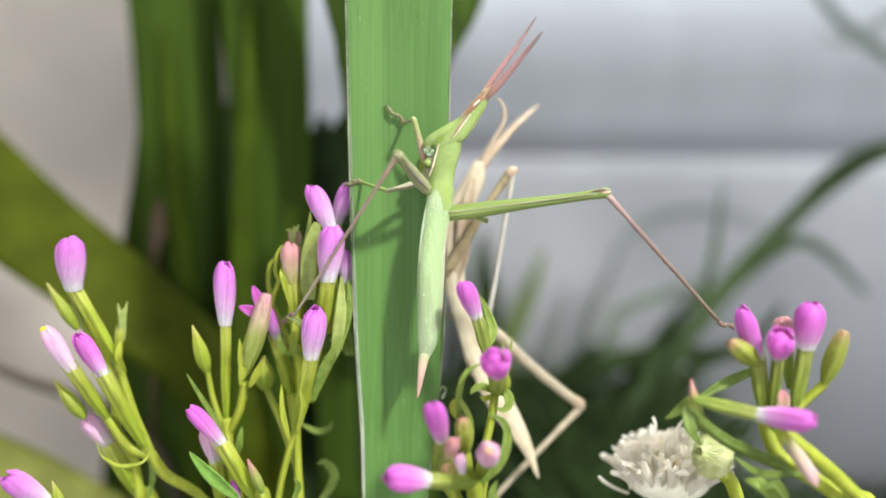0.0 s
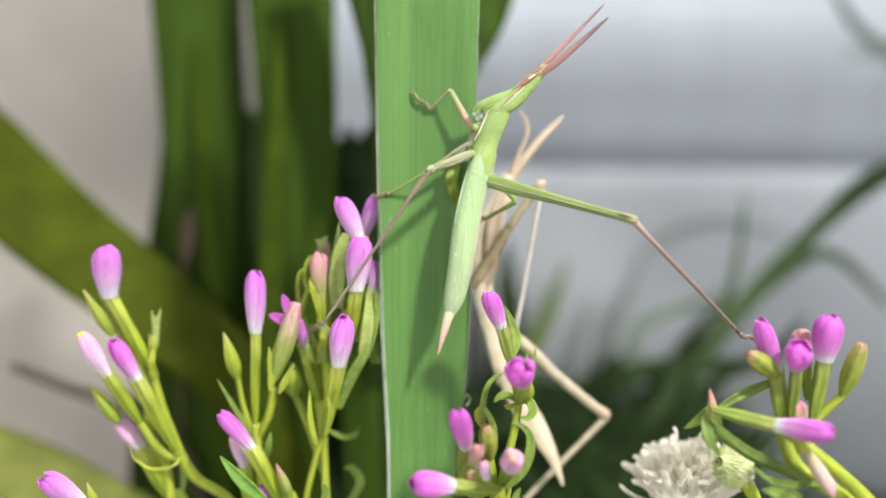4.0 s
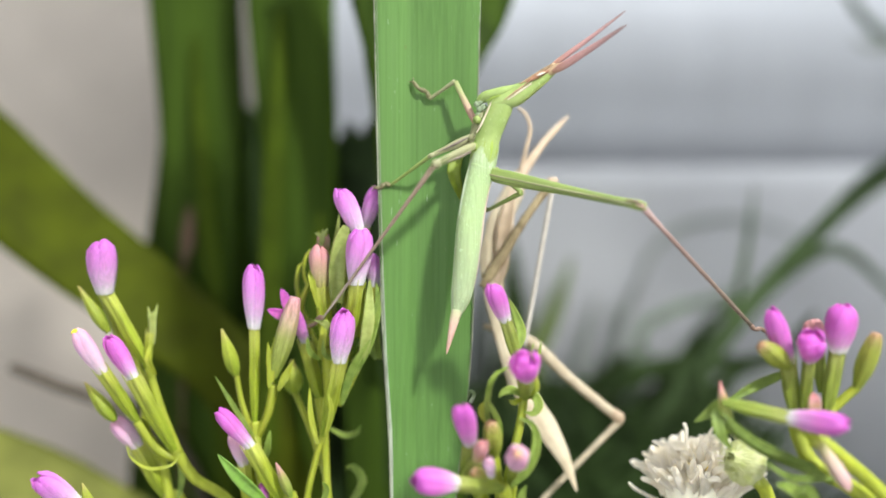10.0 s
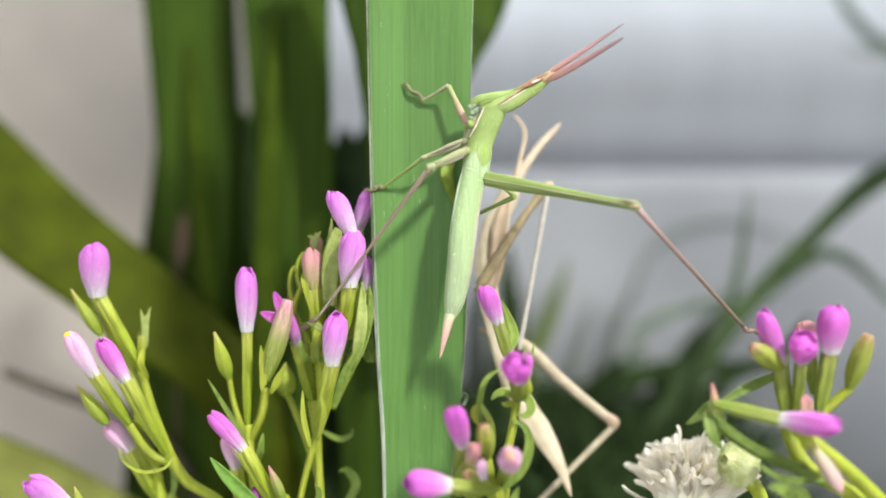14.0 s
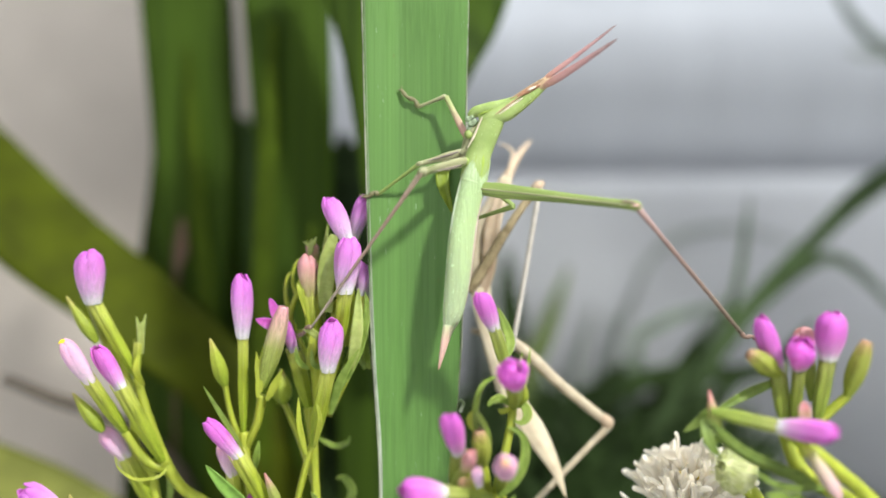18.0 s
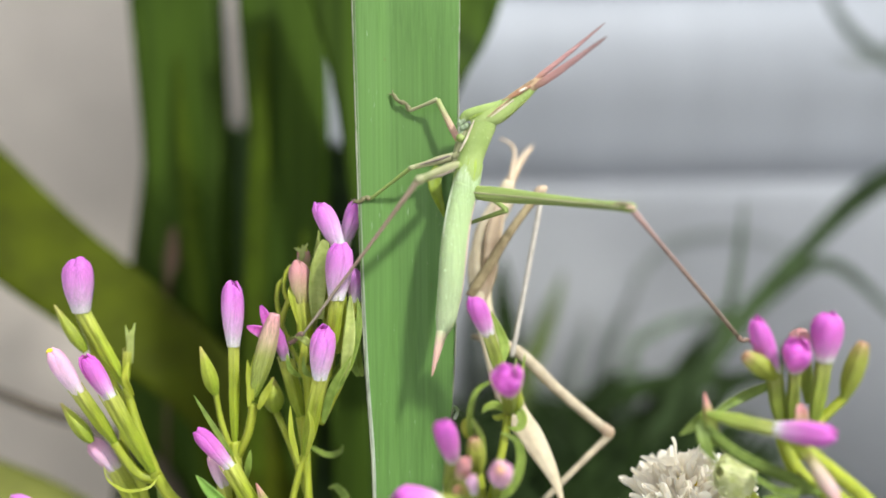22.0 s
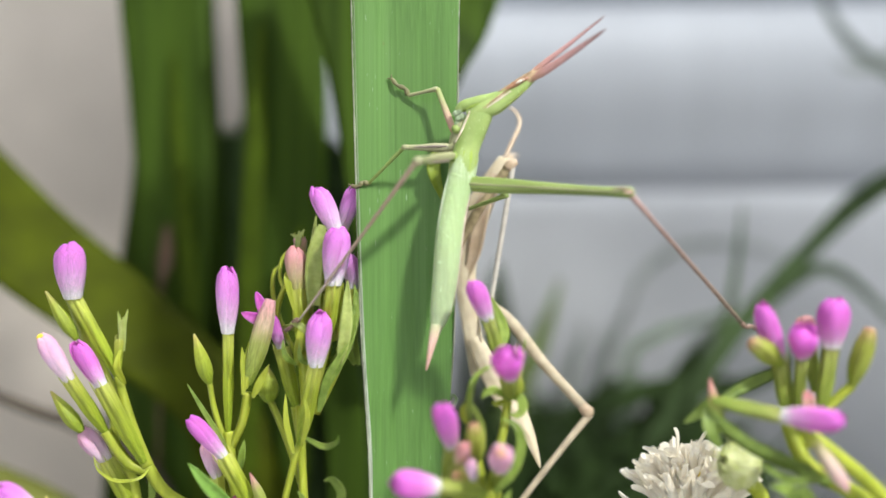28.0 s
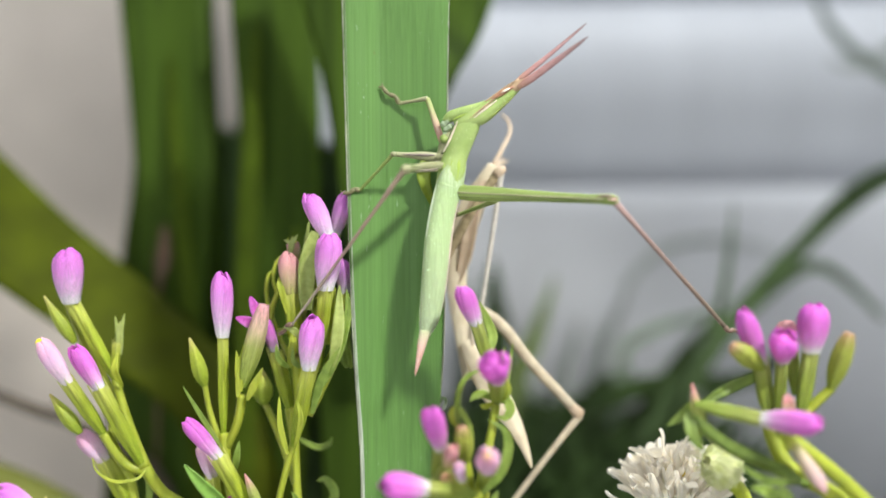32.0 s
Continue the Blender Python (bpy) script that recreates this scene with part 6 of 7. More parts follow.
grass_blade([(0.01633, 0.13500, 0.22192), (0.02501, 0.13700, 0.26249), (0.03197, 0.13800, 0.27697), (0.03946, 0.14000, 0.29758)], 5.5, GRASS_PALE, "thin pale green grass blade")
grass_blade([(0.01201, 0.15500, 0.20554), (0.02217, 0.15700, 0.27087), (0.02169, 0.15800, 0.28916), (0.02146, 0.16000, 0.30388)], 7.0)
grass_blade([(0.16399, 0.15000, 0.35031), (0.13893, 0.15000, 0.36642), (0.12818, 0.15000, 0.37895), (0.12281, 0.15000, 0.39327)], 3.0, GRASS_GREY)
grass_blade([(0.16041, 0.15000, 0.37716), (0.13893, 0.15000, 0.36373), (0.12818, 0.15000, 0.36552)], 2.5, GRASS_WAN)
grass_blade([(-0.01704, 0.08000, 0.23694), (-0.01857, 0.08200, 0.30291), (-0.02143, 0.08300, 0.31823), (-0.02372, 0.08400, 0.33149)], 10.0)
grass_blade([(-0.01179, 0.08500, 0.23557), (-0.01325, 0.08600, 0.30296), (-0.01763, 0.08800, 0.32147), (-0.01834, 0.08800, 0.33199)], 10.0)
grass_blade([(-0.02650, 0.08600, GROUND), (-0.02690, 0.08600, 0.28000), (-0.02660, 0.08650, 0.31000), (-0.02600, 0.08700, 0.32800)], 6.5)


# Soft far blades, paled by colour to look hazy.
DIM = "far grass blade, haze put into its pale colour"
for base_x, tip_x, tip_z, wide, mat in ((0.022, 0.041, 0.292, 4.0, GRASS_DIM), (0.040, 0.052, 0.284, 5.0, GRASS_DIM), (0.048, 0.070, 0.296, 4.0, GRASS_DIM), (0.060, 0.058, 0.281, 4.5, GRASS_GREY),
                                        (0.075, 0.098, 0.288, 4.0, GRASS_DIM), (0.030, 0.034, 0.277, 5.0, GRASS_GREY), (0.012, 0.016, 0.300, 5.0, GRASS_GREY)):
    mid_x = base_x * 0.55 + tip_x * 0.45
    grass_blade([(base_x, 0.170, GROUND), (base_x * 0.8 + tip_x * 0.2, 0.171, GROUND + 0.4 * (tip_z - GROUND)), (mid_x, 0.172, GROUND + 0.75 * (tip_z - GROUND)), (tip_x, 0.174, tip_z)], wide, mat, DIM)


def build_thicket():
    """The dense low grass behind, with its shade put into the dark GRASS colour."""
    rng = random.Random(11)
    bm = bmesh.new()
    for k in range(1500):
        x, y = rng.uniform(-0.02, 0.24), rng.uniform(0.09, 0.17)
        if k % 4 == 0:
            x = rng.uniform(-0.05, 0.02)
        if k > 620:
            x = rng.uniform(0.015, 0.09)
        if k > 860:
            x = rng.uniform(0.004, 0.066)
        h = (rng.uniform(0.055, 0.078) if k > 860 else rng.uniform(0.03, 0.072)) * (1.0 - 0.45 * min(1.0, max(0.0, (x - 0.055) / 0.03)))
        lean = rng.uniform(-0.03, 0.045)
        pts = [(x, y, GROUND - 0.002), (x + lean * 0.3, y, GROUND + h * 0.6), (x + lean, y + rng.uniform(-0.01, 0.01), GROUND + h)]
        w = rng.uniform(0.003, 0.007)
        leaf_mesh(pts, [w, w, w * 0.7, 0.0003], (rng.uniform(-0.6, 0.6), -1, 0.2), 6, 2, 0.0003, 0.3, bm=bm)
    tagged(part("grass_thicket", bm, GRASS, None, "dense grass behind, its shade put into the dark green"), category="grass", kind="stuff")


build_thicket()


def build_understory():
    """Crowded leaf bases low behind the flowering herbs."""
    rng = random.Random(23)
    bm = bmesh.new()
    for k in range(90):
        x, y = rng.uniform(-0.066, 0.0), rng.uniform(0.085, 0.135)
        h = rng.uniform(0.045, 0.085)
        lean = rng.uniform(-0.012, 0.012)
        pts = [(x, y, GROUND - 0.002), (x + lean * 0.3, y, GROUND + h * 0.6), (x + lean, y + rng.uniform(-0.01, 0.01), GROUND + h)]
        w = rng.uniform(0.005, 0.011)
        leaf_mesh(pts, [w, w, w * 0.8, 0.0003], (rng.uniform(-0.6, 0.6), -1, 0.2), 6, 2, 0.0003, 0.3, bm=bm)
    tagged(part("leaf_thicket", bm, BACK_LEAF, None, "crowded green leaf bases in the shade behind"), category="leaves", kind="stuff")


build_understory()


# ---- movement ----
# seconds, waist x and z, lean of the body, of the abdomen and of the head (degrees)
BODY = [
    (0.0, 0.00312, 0.30831, -9.00, 4.50, -8.13),
    (0.5, 0.00264, 0.30851, -9.00, 4.50, -6.68),
    (1.0, 0.00276, 0.30816, -9.00, 4.50, -5.22),
    (1.5, 0.00269, 0.30805, -9.00, 4.50, -8.70),
    (2.0, 0.00299, 0.30823, -9.00, 4.50, -12.17),
    (2.5, 0.00527, 0.31336, -5.50, 4.70, -9.73),
    (3.0, 0.00594, 0.31412, -3.50, 6.00, -7.28),
    (3.5, 0.00589, 0.31506, -2.20, 4.70, -6.66),
    (5.5, 0.00553, 0.31631, 0.00, 0.00, -4.19),
    (6.0, 0.00584, 0.31607, 0.00, 0.00, -3.57),
    (6.5, 0.00606, 0.31543, 0.00, 0.00, -3.20),
    (7.0, 0.00635, 0.31479, 0.00, 0.00, -2.83),
    (7.5, 0.00608, 0.31416, 0.00, 0.00, -2.82),
    (8.0, 0.00603, 0.31475, 0.00, 0.00, -2.82),
    (8.5, 0.00609, 0.31479, 0.00, 0.00, -1.43),
    (9.0, 0.00591, 0.31530, 0.00, 0.00, -0.04),
    (9.5, 0.00574, 0.31555, 0.00, 0.00, 0.80),
    (10.0, 0.00571, 0.31526, 0.00, 0.00, 1.63),
    (10.5, 0.00582, 0.31538, 0.00, 0.00, -0.46),
    (11.0, 0.00614, 0.31529, 0.00, 0.00, -2.56),
    (11.5, 0.00631, 0.31486, 0.00, 0.00, -2.03),
    (12.0, 0.00630, 0.31410, 0.00, 0.00, -1.51),
    (12.5, 0.00617, 0.31431, 0.00, 0.00, -1.49),
    (13.0, 0.00618, 0.31424, 0.00, 0.00, -1.48),
    (13.5, 0.00600, 0.31498, 0.00, 0.00, 1.95),
    (14.0, 0.00581, 0.31496, 0.00, 0.00, 5.37),
    (14.5, 0.00586, 0.31497, 0.00, 0.00, 4.37),
    (16.5, 0.00622, 0.31477, 0.00, 0.00, 0.38),
    (17.0, 0.00637, 0.31425, 0.00, 0.00, 1.28),
    (17.5, 0.00618, 0.31399, 0.00, 0.00, 1.73),
    (18.0, 0.00619, 0.31423, 0.00, 0.00, 1.61),
    (18.5, 0.00616, 0.31438, 0.00, 0.00, 1.49),
    (19.0, 0.00611, 0.31442, 0.00, 0.00, 1.56),
    (19.5, 0.00613, 0.31430, 0.00, 0.00, 1.62),
    (20.0, 0.00624, 0.31433, 0.00, 0.00, 1.79),
    (20.5, 0.00595, 0.31484, 0.00, 0.00, 1.96),
    (21.0, 0.00591, 0.31476, 0.00, 0.00, 0.99),
    (21.5, 0.00598, 0.31457, 0.00, 0.00, 0.00),
    (22.0, 0.00616, 0.31423, 0.00, 0.00, -0.16),
    (22.5, 0.00616, 0.31422, 0.00, 0.00, -0.33),
    (23.0, 0.00607, 0.31372, 0.00, 0.00, 0.48),
    (23.5, 0.00599, 0.31327, 0.00, 0.00, 1.28),
    (24.0, 0.00607, 0.31376, 0.00, 0.00, 1.03),
    (24.5, 0.00602, 0.31370, 0.00, 0.00, 0.78),
    (25.0, 0.00590, 0.31408, 0.00, 0.00, 2.17),
    (25.5, 0.00555, 0.31448, 0.00, 0.00, 3.56),
    (27.5, 0.00556, 0.31309, 0.00, 0.00, 1.14),
    (28.0, 0.00556, 0.31307, 0.00, 0.00, 1.23),
    (28.5, 0.00571, 0.31311, 0.00, 0.00, 1.33),
    (29.0, 0.00517, 0.31362, 0.00, 0.00, 1.43),
    (29.5, 0.00508, 0.31362, 0.00, 0.00, 0.44),
    (30.0, 0.00532, 0.31345, 0.00, 0.00, -0.56),
    (30.5, 0.00546, 0.31325, 0.00, 0.00, -1.55),
    (31.0, 0.00549, 0.31282, 0.00, 0.00, -1.28),
    (31.5, 0.00521, 0.31238, 0.00, 0.00, -1.01),
    (32.0, 0.00537, 0.31282, 0.00, 0.00, -0.75),
]
# seconds, shift x and z, lean of the cast skin
SWAY = [
    (0.0, -0.00116, 0.00067, -0.58, 0.0),
    (0.5, -0.00046, 0.00077, 0.49, 0.0),
    (1.0, -0.00018, 0.00067, 0.36, 0.0),
    (1.5, -0.00035, 0.00078, 0.57, 0.0),
    (2.0, 0.00012, 0.00051, 0.54, 0.0),
    (2.5, -0.00019, 0.00061, 0.23, 0.0),
    (3.0, -0.00030, 0.00065, 0.30, 0.0),
    (3.5, -0.00053, 0.00068, -0.35, 0.0),
    (5.5, -0.00036, 0.00024, -0.12, 0.0),
    (6.0, -0.00026, 0.00032, -0.11, 0.0),
    (6.5, -0.00047, 0.00031, -0.08, 0.0),
    (7.0, -0.00005, -0.00002, -0.16, 0.0),
    (7.5, -0.00017, -0.00036, -0.83, 0.0),
    (8.0, 0.00031, -0.00036, -0.17, 0.0),
    (8.5, -0.00015, -0.00004, -0.05, 0.0),
    (9.0, 0.00001, -0.00002, 0.02, 0.0),
    (9.5, 0.00021, -0.00025, -0.26, 0.0),
    (10.0, 0.00058, -0.00050, -0.15, 0.0),
    (10.5, 0.00084, -0.00050, 0.24, 0.0),
    (11.0, 0.00099, -0.00051, 0.09, 0.0),
    (11.5, 0.00047, -0.00025, 0.28, 0.0),
    (12.0, 0.00037, -0.00052, 0.10, 0.0),
    (12.5, 0.00047, -0.00058, -0.11, 0.0),
    (13.0, 0.00046, -0.00068, -0.15, 0.0),
    (13.5, 0.00020, -0.00027, 0.10, 0.0),
    (14.0, 0.00083, -0.00071, 0.10, 0.0),
    (14.5, 0.00105, -0.00069, 0.21, 0.0),
    (16.5, 0.00077, 0.00064, 1.50, 0.0),
    (17.0, 0.00062, 0.00039, 0.86, -0.2),
    (17.5, -0.00018, 0.00047, -0.50, -0.3),
    (18.0, 0.00014, 0.00028, -0.22, -0.5),
    (18.5, 0.00087, 0.00052, 1.45, -0.7),
    (19.0, 0.00078, 0.00040, 1.13, -0.8),
    (19.5, 0.00085, 0.00039, 1.07, -1.0),
    (20.0, 0.00098, 0.00045, 1.44, -1.2),
    (20.5, 0.00110, 0.00062, 1.73, -1.3),
    (21.0, 0.00134, 0.00035, 1.63, -1.5),
    (21.5, 0.00111, 0.00046, 1.39, -1.7),
    (22.0, 0.00118, 0.00030, 1.22, -1.8),
    (22.5, 0.00034, 0.00017, -0.51, -2.0),
    (23.0, 0.00042, -0.00003, -0.88, -2.2),
    (23.5, 0.00019, -0.00034, -1.32, -2.3),
    (24.0, 0.00015, -0.00009, -1.08, -2.5),
    (24.5, 0.00045, -0.00010, -0.77, -2.7),
    (25.0, 0.00068, 0.00017, -0.40, -2.8),
    (27.5, -0.00332, 0.00261, 0.66, -8.0),
    (28.0, -0.00284, 0.00233, 0.40, -8.0),
    (28.5, -0.00276, 0.00232, 0.53, -8.0),
    (29.0, -0.00271, 0.00226, 0.61, -8.0),
    (29.5, -0.00249, 0.00221, 0.91, -8.0),
    (30.0, -0.00253, 0.00207, 0.88, -8.0),
    (30.5, -0.00251, 0.00222, 0.88, -8.0),
    (31.0, -0.00249, 0.00235, 0.87, -8.0),
    (31.5, -0.00274, 0.00252, 0.26, -8.0),
    (32.0, -0.00266, 0.00212, -0.22, -8.0),
]
# seconds, shift x and z of the leaning herb
NOD = [
    (0.0, 0.00039, -0.00012),
    (0.5, 0.00022, -0.00007),
    (1.0, 0.00009, -0.00004),
    (1.5, 0.00005, -0.00007),
    (2.0, 0.00009, -0.00011),
    (2.5, 0.00015, -0.00010),
    (3.0, 0.00015, -0.00009),
    (3.5, 0.00010, -0.00010),
    (5.5, 0.00010, -0.00010),
    (6.0, 0.00004, -0.00006),
    (6.5, 0.00007, -0.00008),
    (7.0, 0.00018, -0.00015),
    (7.5, 0.00018, -0.00015),
    (8.0, 0.00007, -0.00006),
    (8.5, 0.00003, -0.00003),
    (9.0, 0.00003, -0.00002),
    (9.5, 0.00000, 0.00001),
    (10.0, -0.00003, 0.00005),
    (10.5, -0.00007, 0.00007),
    (11.0, -0.00011, 0.00008),
    (11.5, -0.00013, 0.00006),
    (12.0, -0.00011, 0.00002),
    (12.5, -0.00008, -0.00001),
    (13.0, -0.00007, -0.00002),
    (13.5, -0.00009, 0.00003),
    (14.0, -0.00011, 0.00005),
    (14.5, -0.00017, 0.00004),
    (16.5, -0.00021, -0.00001),
    (17.0, -0.00015, -0.00006),
    (17.5, -0.00009, -0.00007),
    (18.0, -0.00009, -0.00005),
    (18.5, -0.00012, -0.00003),
    (19.0, -0.00013, -0.00002),
    (19.5, -0.00013, -0.00003),
    (20.0, -0.00016, -0.00001),
    (20.5, -0.00024, 0.00004),
    (21.0, -0.00029, 0.00006),
    (21.5, -0.00031, 0.00008),
    (22.0, -0.00034, 0.00013),
    (22.5, -0.00036, 0.00014),
    (23.0, -0.00033, 0.00009),
    (23.5, -0.00029, 0.00003),
    (24.0, -0.00027, 0.00000),
    (24.5, -0.00028, 0.00000),
    (25.0, -0.00033, 0.00001),
    (25.5, -0.00039, -0.00002),
    (27.5, -0.00023, -0.00011),
    (28.0, -0.00017, -0.00017),
    (28.5, -0.00015, -0.00019),
    (29.0, -0.00022, -0.00020),
    (29.5, -0.00031, -0.00023),
    (30.0, -0.00032, -0.00024),
    (30.5, -0.00028, -0.00022),
    (31.0, -0.00023, -0.00025),
    (31.5, -0.00021, -0.00028),
    (32.0, -0.00020, -0.00018),
]
# seconds, tip of the horn of the cast skin seen from its base
HORN_TIP = [
    (0.0, 0.01237, 0.00300, 0.01292),
    (1.0, 0.01045, 0.00300, 0.01337),
    (2.0, 0.00984, 0.00300, 0.01304),
    (3.0, 0.01069, 0.00300, 0.01336),
    (3.5, 0.01120, 0.00300, 0.01304),
    (5.5, 0.01032, 0.00300, 0.01258),
    (6.0, 0.01061, 0.00300, 0.01261),
    (7.0, 0.01004, 0.00325, 0.01222),
    (8.0, 0.00990, 0.00400, 0.01213),
    (9.0, 0.01001, 0.00300, 0.01231),
    (10.0, 0.00952, 0.00550, 0.01186),
    (11.0, 0.00936, 0.00650, 0.01152),
    (12.0, 0.00961, 0.00525, 0.01191),
    (13.0, 0.01091, 0.00600, 0.01036),
    (14.0, 0.00911, 0.00675, 0.01142),
    (14.5, 0.00865, 0.00800, 0.01112),
    (16.5, 0.00334, 0.01250, 0.00965),
    (17.5, 0.00702, 0.01004, 0.01057),
    (18.5, 0.00381, 0.01381, 0.00725),
    (19.5, 0.00450, 0.01285, 0.00881),
    (20.5, 0.00290, 0.01386, 0.00778),
    (21.5, 0.00398, 0.01317, 0.00830),
    (22.0, 0.00500, 0.01180, 0.00880),
    (22.5, 0.00984, 0.00736, 0.01048),
    (23.5, 0.01032, 0.00592, 0.01098),
    (24.0, 0.01126, 0.00625, 0.00974),
    (24.5, 0.00892, 0.00794, 0.01075),
    (25.0, 0.00500, 0.01120, 0.00970),
    (25.5, 0.00450, 0.01150, 0.00950),
    (27.5, 0.00150, 0.01470, 0.00400),
    (29.0, 0.00150, 0.01470, 0.00400),
    (30.5, 0.00150, 0.01470, 0.00380),
    (32.0, 0.00150, 0.01470, 0.00400),
]
# seconds, lean of the broad leaves behind (degrees)
LEAF_LEAN = [
    (0.0, 0.928),
    (2.0, 0.811),
    (3.5, 0.291),
    (5.5, 0.113),
    (7.0, 0.084),
    (9.0, 0.000),
    (11.0, 0.268),
    (13.0, 0.046),
    (14.5, 0.294),
    (16.5, 0.402),
    (19.0, -0.116),
    (22.0, 0.067),
    (25.5, -0.108),
    (27.5, -0.406),
    (30.0, -0.091),
    (32.0, -0.106),
]
# seconds, tip of the antenna of the cast skin seen from its base
FEELER_TIP = [
    (0.0, 0.00357, 0.00000, 0.01186),
    (2.0, 0.00006, 0.00000, 0.01238),
    (3.0, 0.00173, 0.00000, 0.01141),
    (6.0, 0.00181, 0.00000, 0.01171),
    (7.0, 0.00131, 0.00331, 0.01080),
    (9.0, 0.00046, 0.00000, 0.01139),
    (11.0, -0.00057, 0.00286, 0.01097),
    (12.0, 0.00065, 0.00397, 0.01070),
    (13.0, 0.00165, 0.00441, 0.01042),
    (14.5, -0.00090, 0.00264, 0.01100),
    (17.0, -0.00118, 0.00926, 0.00657),
    (17.5, 0.00101, 0.00772, 0.00819),
    (18.5, -0.00252, 0.01013, 0.00467),
    (19.5, -0.00197, 0.00881, 0.00681),
    (21.5, -0.00256, 0.00902, 0.00658),
    (22.5, 0.00050, 0.00557, 0.00987),
    (23.5, 0.00154, 0.00472, 0.01025),
    (24.0, 0.00066, 0.00734, 0.00872),
    (25.0, -0.00101, 0.00640, 0.00941),
    (27.5, -0.00050, 0.00600, 0.00960),
    (29.0, -0.00050, 0.00600, 0.00960),
    (30.5, -0.00050, 0.00600, 0.00960),
    (32.0, 0.00000, 0.00600, 0.00960),
]
# seconds, lean of the body of the cast skin on its own foot (degrees)
HUSK_LEAN = [(0.0, 0.0), (9.0, 0.0), (25.0, 0.0), (27.5, 5.8), (32.0, 5.8)]
MID_LEAN = [(0.0, -0.2), (3.5, -0.3), (9.0, -0.4), (14.5, -0.3), (19.0, 0.05), (25.0, 0.45), (32.0, 0.3)]
REAR_LEAN = [(0.0, 0.0), (9.0, 0.0), (14.5, -0.3), (19.0, -1.0), (25.0, -1.3), (32.0, -1.3)]
FOOT_STEP = Vector((0.00035, 0.0, -0.00449))


# seconds, x and z towards which the two hind knees point
KNEES = [
    (0.0, 0.03013, 0.30662, -0.00416, 0.31124),
    (0.5, 0.02953, 0.30650, -0.00399, 0.31068),
    (1.0, 0.02964, 0.30656, -0.00421, 0.31082),
    (1.5, 0.02983, 0.30670, -0.00416, 0.31083),
    (2.0, 0.02994, 0.30659, -0.00442, 0.31119),
    (2.5, 0.03054, 0.30661, -0.00385, 0.31364),
    (3.0, 0.03038, 0.30569, -0.00305, 0.31353),
    (3.5, 0.02859, 0.30399, -0.00201, 0.31338),
    (5.5, 0.02747, 0.30524, -0.00159, 0.31251),
    (6.0, 0.02796, 0.30566, -0.00160, 0.31282),
    (6.5, 0.02873, 0.30603, -0.00126, 0.31245),
    (7.0, 0.02941, 0.30619, -0.00107, 0.31208),
    (7.5, 0.02934, 0.30613, -0.00117, 0.31189),
    (8.0, 0.02903, 0.30619, -0.00157, 0.31245),
    (8.5, 0.02908, 0.30604, -0.00166, 0.31235),
    (9.0, 0.02847, 0.30599, -0.00164, 0.31256),
    (9.5, 0.02852, 0.30583, -0.00137, 0.31232),
    (10.0, 0.02822, 0.30581, -0.00103, 0.31189),
    (10.5, 0.02855, 0.30597, -0.00094, 0.31214),
    (11.0, 0.02911, 0.30638, -0.00046, 0.31187),
    (11.5, 0.02942, 0.30647, -0.00012, 0.31158),
    (12.0, 0.02970, 0.30643, -0.00001, 0.31127),
    (12.5, 0.02950, 0.30658, -0.00097, 0.31196),
    (13.0, 0.02928, 0.30625, -0.00118, 0.31188),
    (13.5, 0.02906, 0.30630, -0.00126, 0.31236),
    (14.0, 0.02862, 0.30594, -0.00078, 0.31157),
    (14.5, 0.02871, 0.30616, -0.00062, 0.31159),
    (16.5, 0.02979, 0.30691, -0.00025, 0.31121),
    (17.0, 0.02998, 0.30693, -0.00041, 0.31119),
    (17.5, 0.02976, 0.30676, -0.00080, 0.31135),
    (18.0, 0.02979, 0.30672, -0.00132, 0.31168),
    (18.5, 0.02957, 0.30677, -0.00148, 0.31173),
    (19.0, 0.02959, 0.30668, -0.00151, 0.31179),
    (19.5, 0.02959, 0.30659, -0.00142, 0.31169),
    (20.0, 0.02961, 0.30656, -0.00145, 0.31173),
    (20.5, 0.02917, 0.30672, -0.00155, 0.31193),
    (21.0, 0.02938, 0.30660, -0.00106, 0.31162),
    (21.5, 0.02976, 0.30685, -0.00085, 0.31127),
    (22.0, 0.02984, 0.30692, -0.00052, 0.31108),
    (22.5, 0.03001, 0.30724, -0.00080, 0.31114),
    (23.0, 0.03011, 0.30712, -0.00065, 0.31103),
    (23.5, 0.03009, 0.30663, -0.00063, 0.31073),
    (24.0, 0.02990, 0.30690, -0.00126, 0.31127),
    (24.5, 0.02995, 0.30670, -0.00145, 0.31121),
    (25.0, 0.02964, 0.30680, -0.00159, 0.31146),
    (25.5, 0.02942, 0.30676, -0.00132, 0.31136),
    (27.5, 0.02961, 0.30658, -0.00073, 0.31069),
    (28.0, 0.02964, 0.30627, -0.00077, 0.31061),
    (28.5, 0.02972, 0.30601, -0.00087, 0.31068),
    (29.0, 0.02926, 0.30589, -0.00097, 0.31073),
    (29.5, 0.02927, 0.30595, -0.00108, 0.31075),
    (30.0, 0.02938, 0.30601, -0.00073, 0.31059),
    (30.5, 0.02973, 0.30641, -0.00036, 0.31036),
    (31.0, 0.02997, 0.30667, -0.00007, 0.31001),
    (31.5, 0.02980, 0.30633, -0.00090, 0.31015),
    (32.0, 0.02976, 0.30666, -0.00099, 0.31060),
]


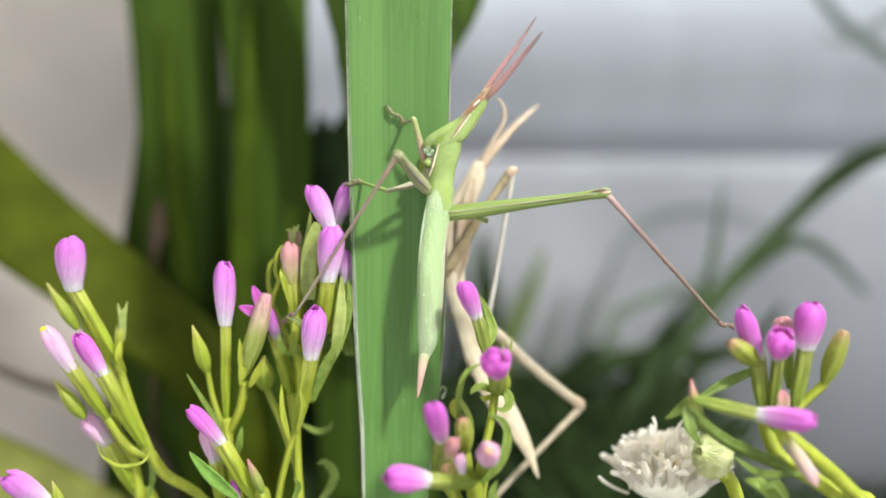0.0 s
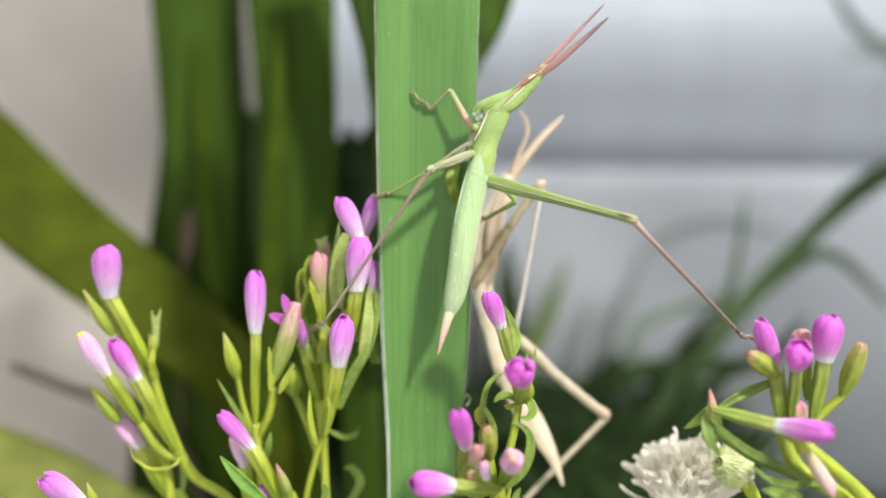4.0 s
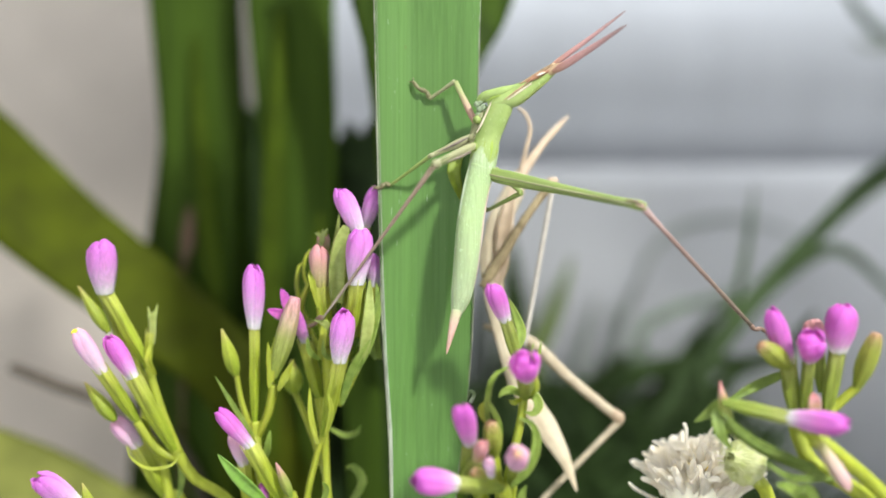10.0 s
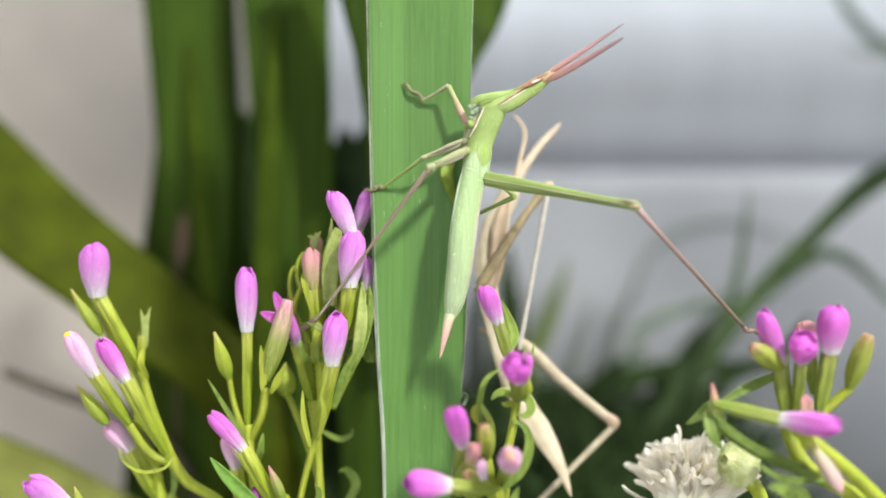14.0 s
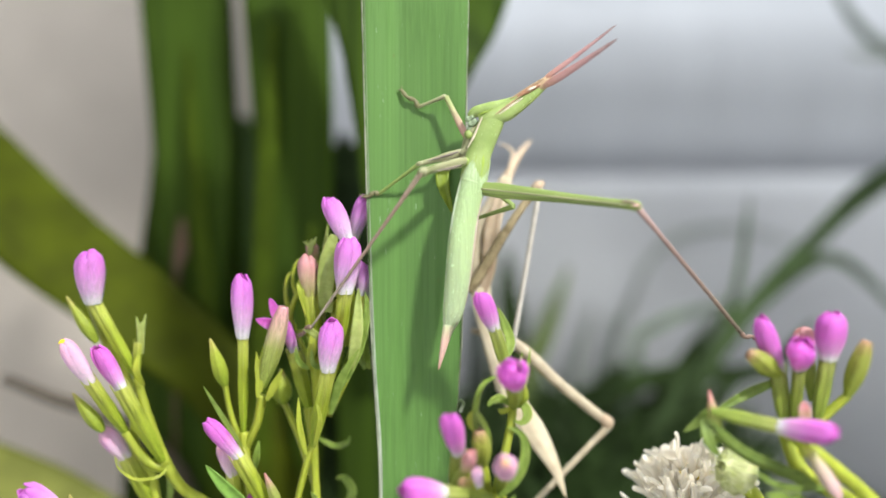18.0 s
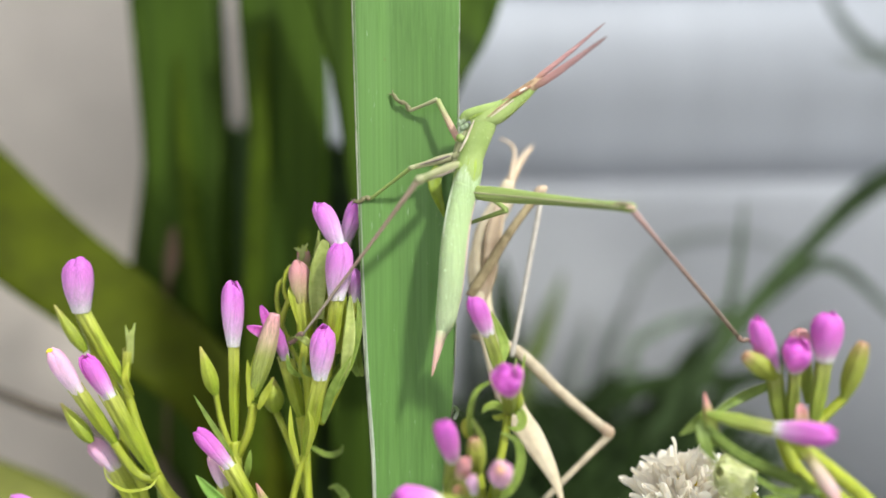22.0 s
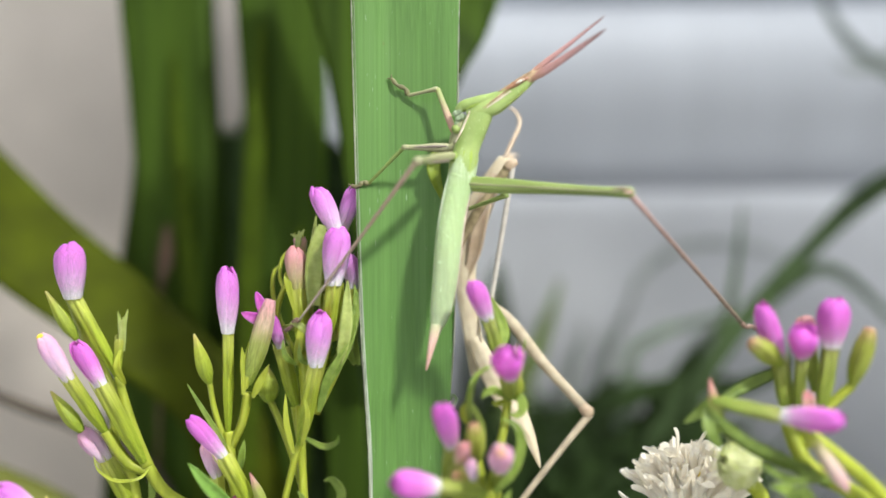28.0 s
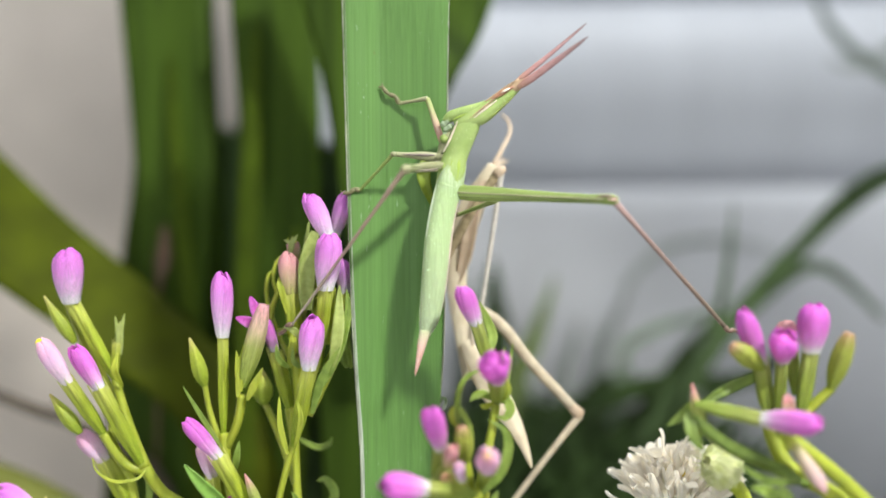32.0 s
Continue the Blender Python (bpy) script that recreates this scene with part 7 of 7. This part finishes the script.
def bend(hip, knee_hint, ankle, a, b):
    """The knee of a two-piece leg, on the side of the hint."""
    d = ankle - hip
    reach = min(max(d.length, abs(a - b) + 1e-5), (a + b) * 0.9995)
    d.normalize()
    s = (a * a - b * b + reach * reach) / (2 * reach)
    h = math.sqrt(max(a * a - s * s, 0))
    side = knee_hint - hip
    side = (side - d * side.dot(d)).normalized()
    return hip + d * s + side * h


def aim(place, towards):
    return Matrix.LocRotScale(place, Vector((0, 0, 1)).rotation_difference((towards - place).normalized()), None)


def motions():
    body_rows, tail_rows, head_rows = [], [], []
    leg_rows = [([], [], []) for _ in LEG_PARTS]
    for (t, x, z, lean, tail, nod), (_, xr, zr, xl, zl) in zip(BODY, KNEES):
        m = pose(x, WAIST.y, z, 0, lean, 0)
        body_rows.append((t, m))
        tail_rows.append((t, pose(0, 0, 0, 0, tail, 0)))
        p = NECK - WAIST
        head_rows.append((t, pose(p.x, p.y, p.z, 0, nod, 0)))
        back = m.inverted()
        for k, (femur, shin, foot, hip, knee, ankle, a, b, early) in enumerate(LEG_PARTS):
            stand = ankle.copy()
            if k == 3:
                stand += FOOT_STEP * min(max((2.9 - t) / 0.4, 0), 1)
            start = m @ hip
            hint = knee.lerp(early, min(1.0, lean / -9.0))
            if k < 2:
                hint.x, hint.z = (xr, xl)[k], (zr, zl)[k]
            joint = bend(start, hint, stand, a, b)
            tip = joint + (stand - joint).normalized() * b
            hip_in, knee_in, tip_in = hip, back @ joint, back @ tip
            leg_rows[k][0].append((t, aim(hip_in, knee_in)))
            leg_rows[k][1].append((t, aim(knee_in, tip_in)))
            leg_rows[k][2].append((t, Matrix.LocRotScale(tip_in, back.to_quaternion(), None)))
    walk(HOPPER, body_rows)
    walk(ABDOMEN, tail_rows)
    walk(HEAD, head_rows)
    for (femur, shin, foot, *_), rows in zip(LEG_PARTS, leg_rows):
        walk(femur, rows[0])
        walk(shin, rows[1])
        walk(foot, rows[2])
    walk(HUSK_THING, [(t, pose(HUSK_HOME.x + x, HUSK_HOME.y, HUSK_HOME.z + z, 0, lean, turn)) for t, x, z, lean, turn in SWAY])
    h = HUSK_BODY.location.copy()
    for piece, share_of in ((HUSK_THIGH, 1.4), (HUSK_SHANK, -1.03)):
        p = piece.location.copy()
        walk(piece, [(t, pose(p.x, p.y, p.z, 0, share_of * lean, 0)) for t, lean in HUSK_LEAN])
    walk(HUSK_SHEATH, [(t, pose(0, 0, 0.00055 * lean)) for t, lean in HUSK_LEAN])
    walk(HUSK_BODY, [(t, pose(h.x, h.y, h.z, 0, lean, 0)) for t, lean in HUSK_LEAN])
    for piece, tips in ((HUSK_HORN, HORN_TIP), (HUSK_FEELER, FEELER_TIP)):
        rest = [Vector(tip[1:]) for tip in tips if tip[0] == 9.0][0]
        p = piece.location.copy()
        walk(piece, [(t, Matrix.LocRotScale(p, rest.rotation_difference(Vector((x, y, z))), None)) for t, x, y, z in tips])
    for leaf in SWAYING:
        p = leaf.location.copy()
        walk(leaf, [(t, pose(p.x, p.y, p.z, 0, lean, 0)) for t, lean in LEAF_LEAN])
    for leaf, rows in ((MID_LEAF, MID_LEAN), (REAR_LEAF, REAR_LEAN)):
        p = leaf.location.copy()
        walk(leaf, [(t, pose(p.x, p.y, p.z, 0, lean, 0)) for t, lean in rows])
    h = RIGHT_HERB.location.copy()
    walk(RIGHT_HERB, [(t, pose(h.x + x, h.y, h.z + z)) for t, x, z in NOD])


motions()
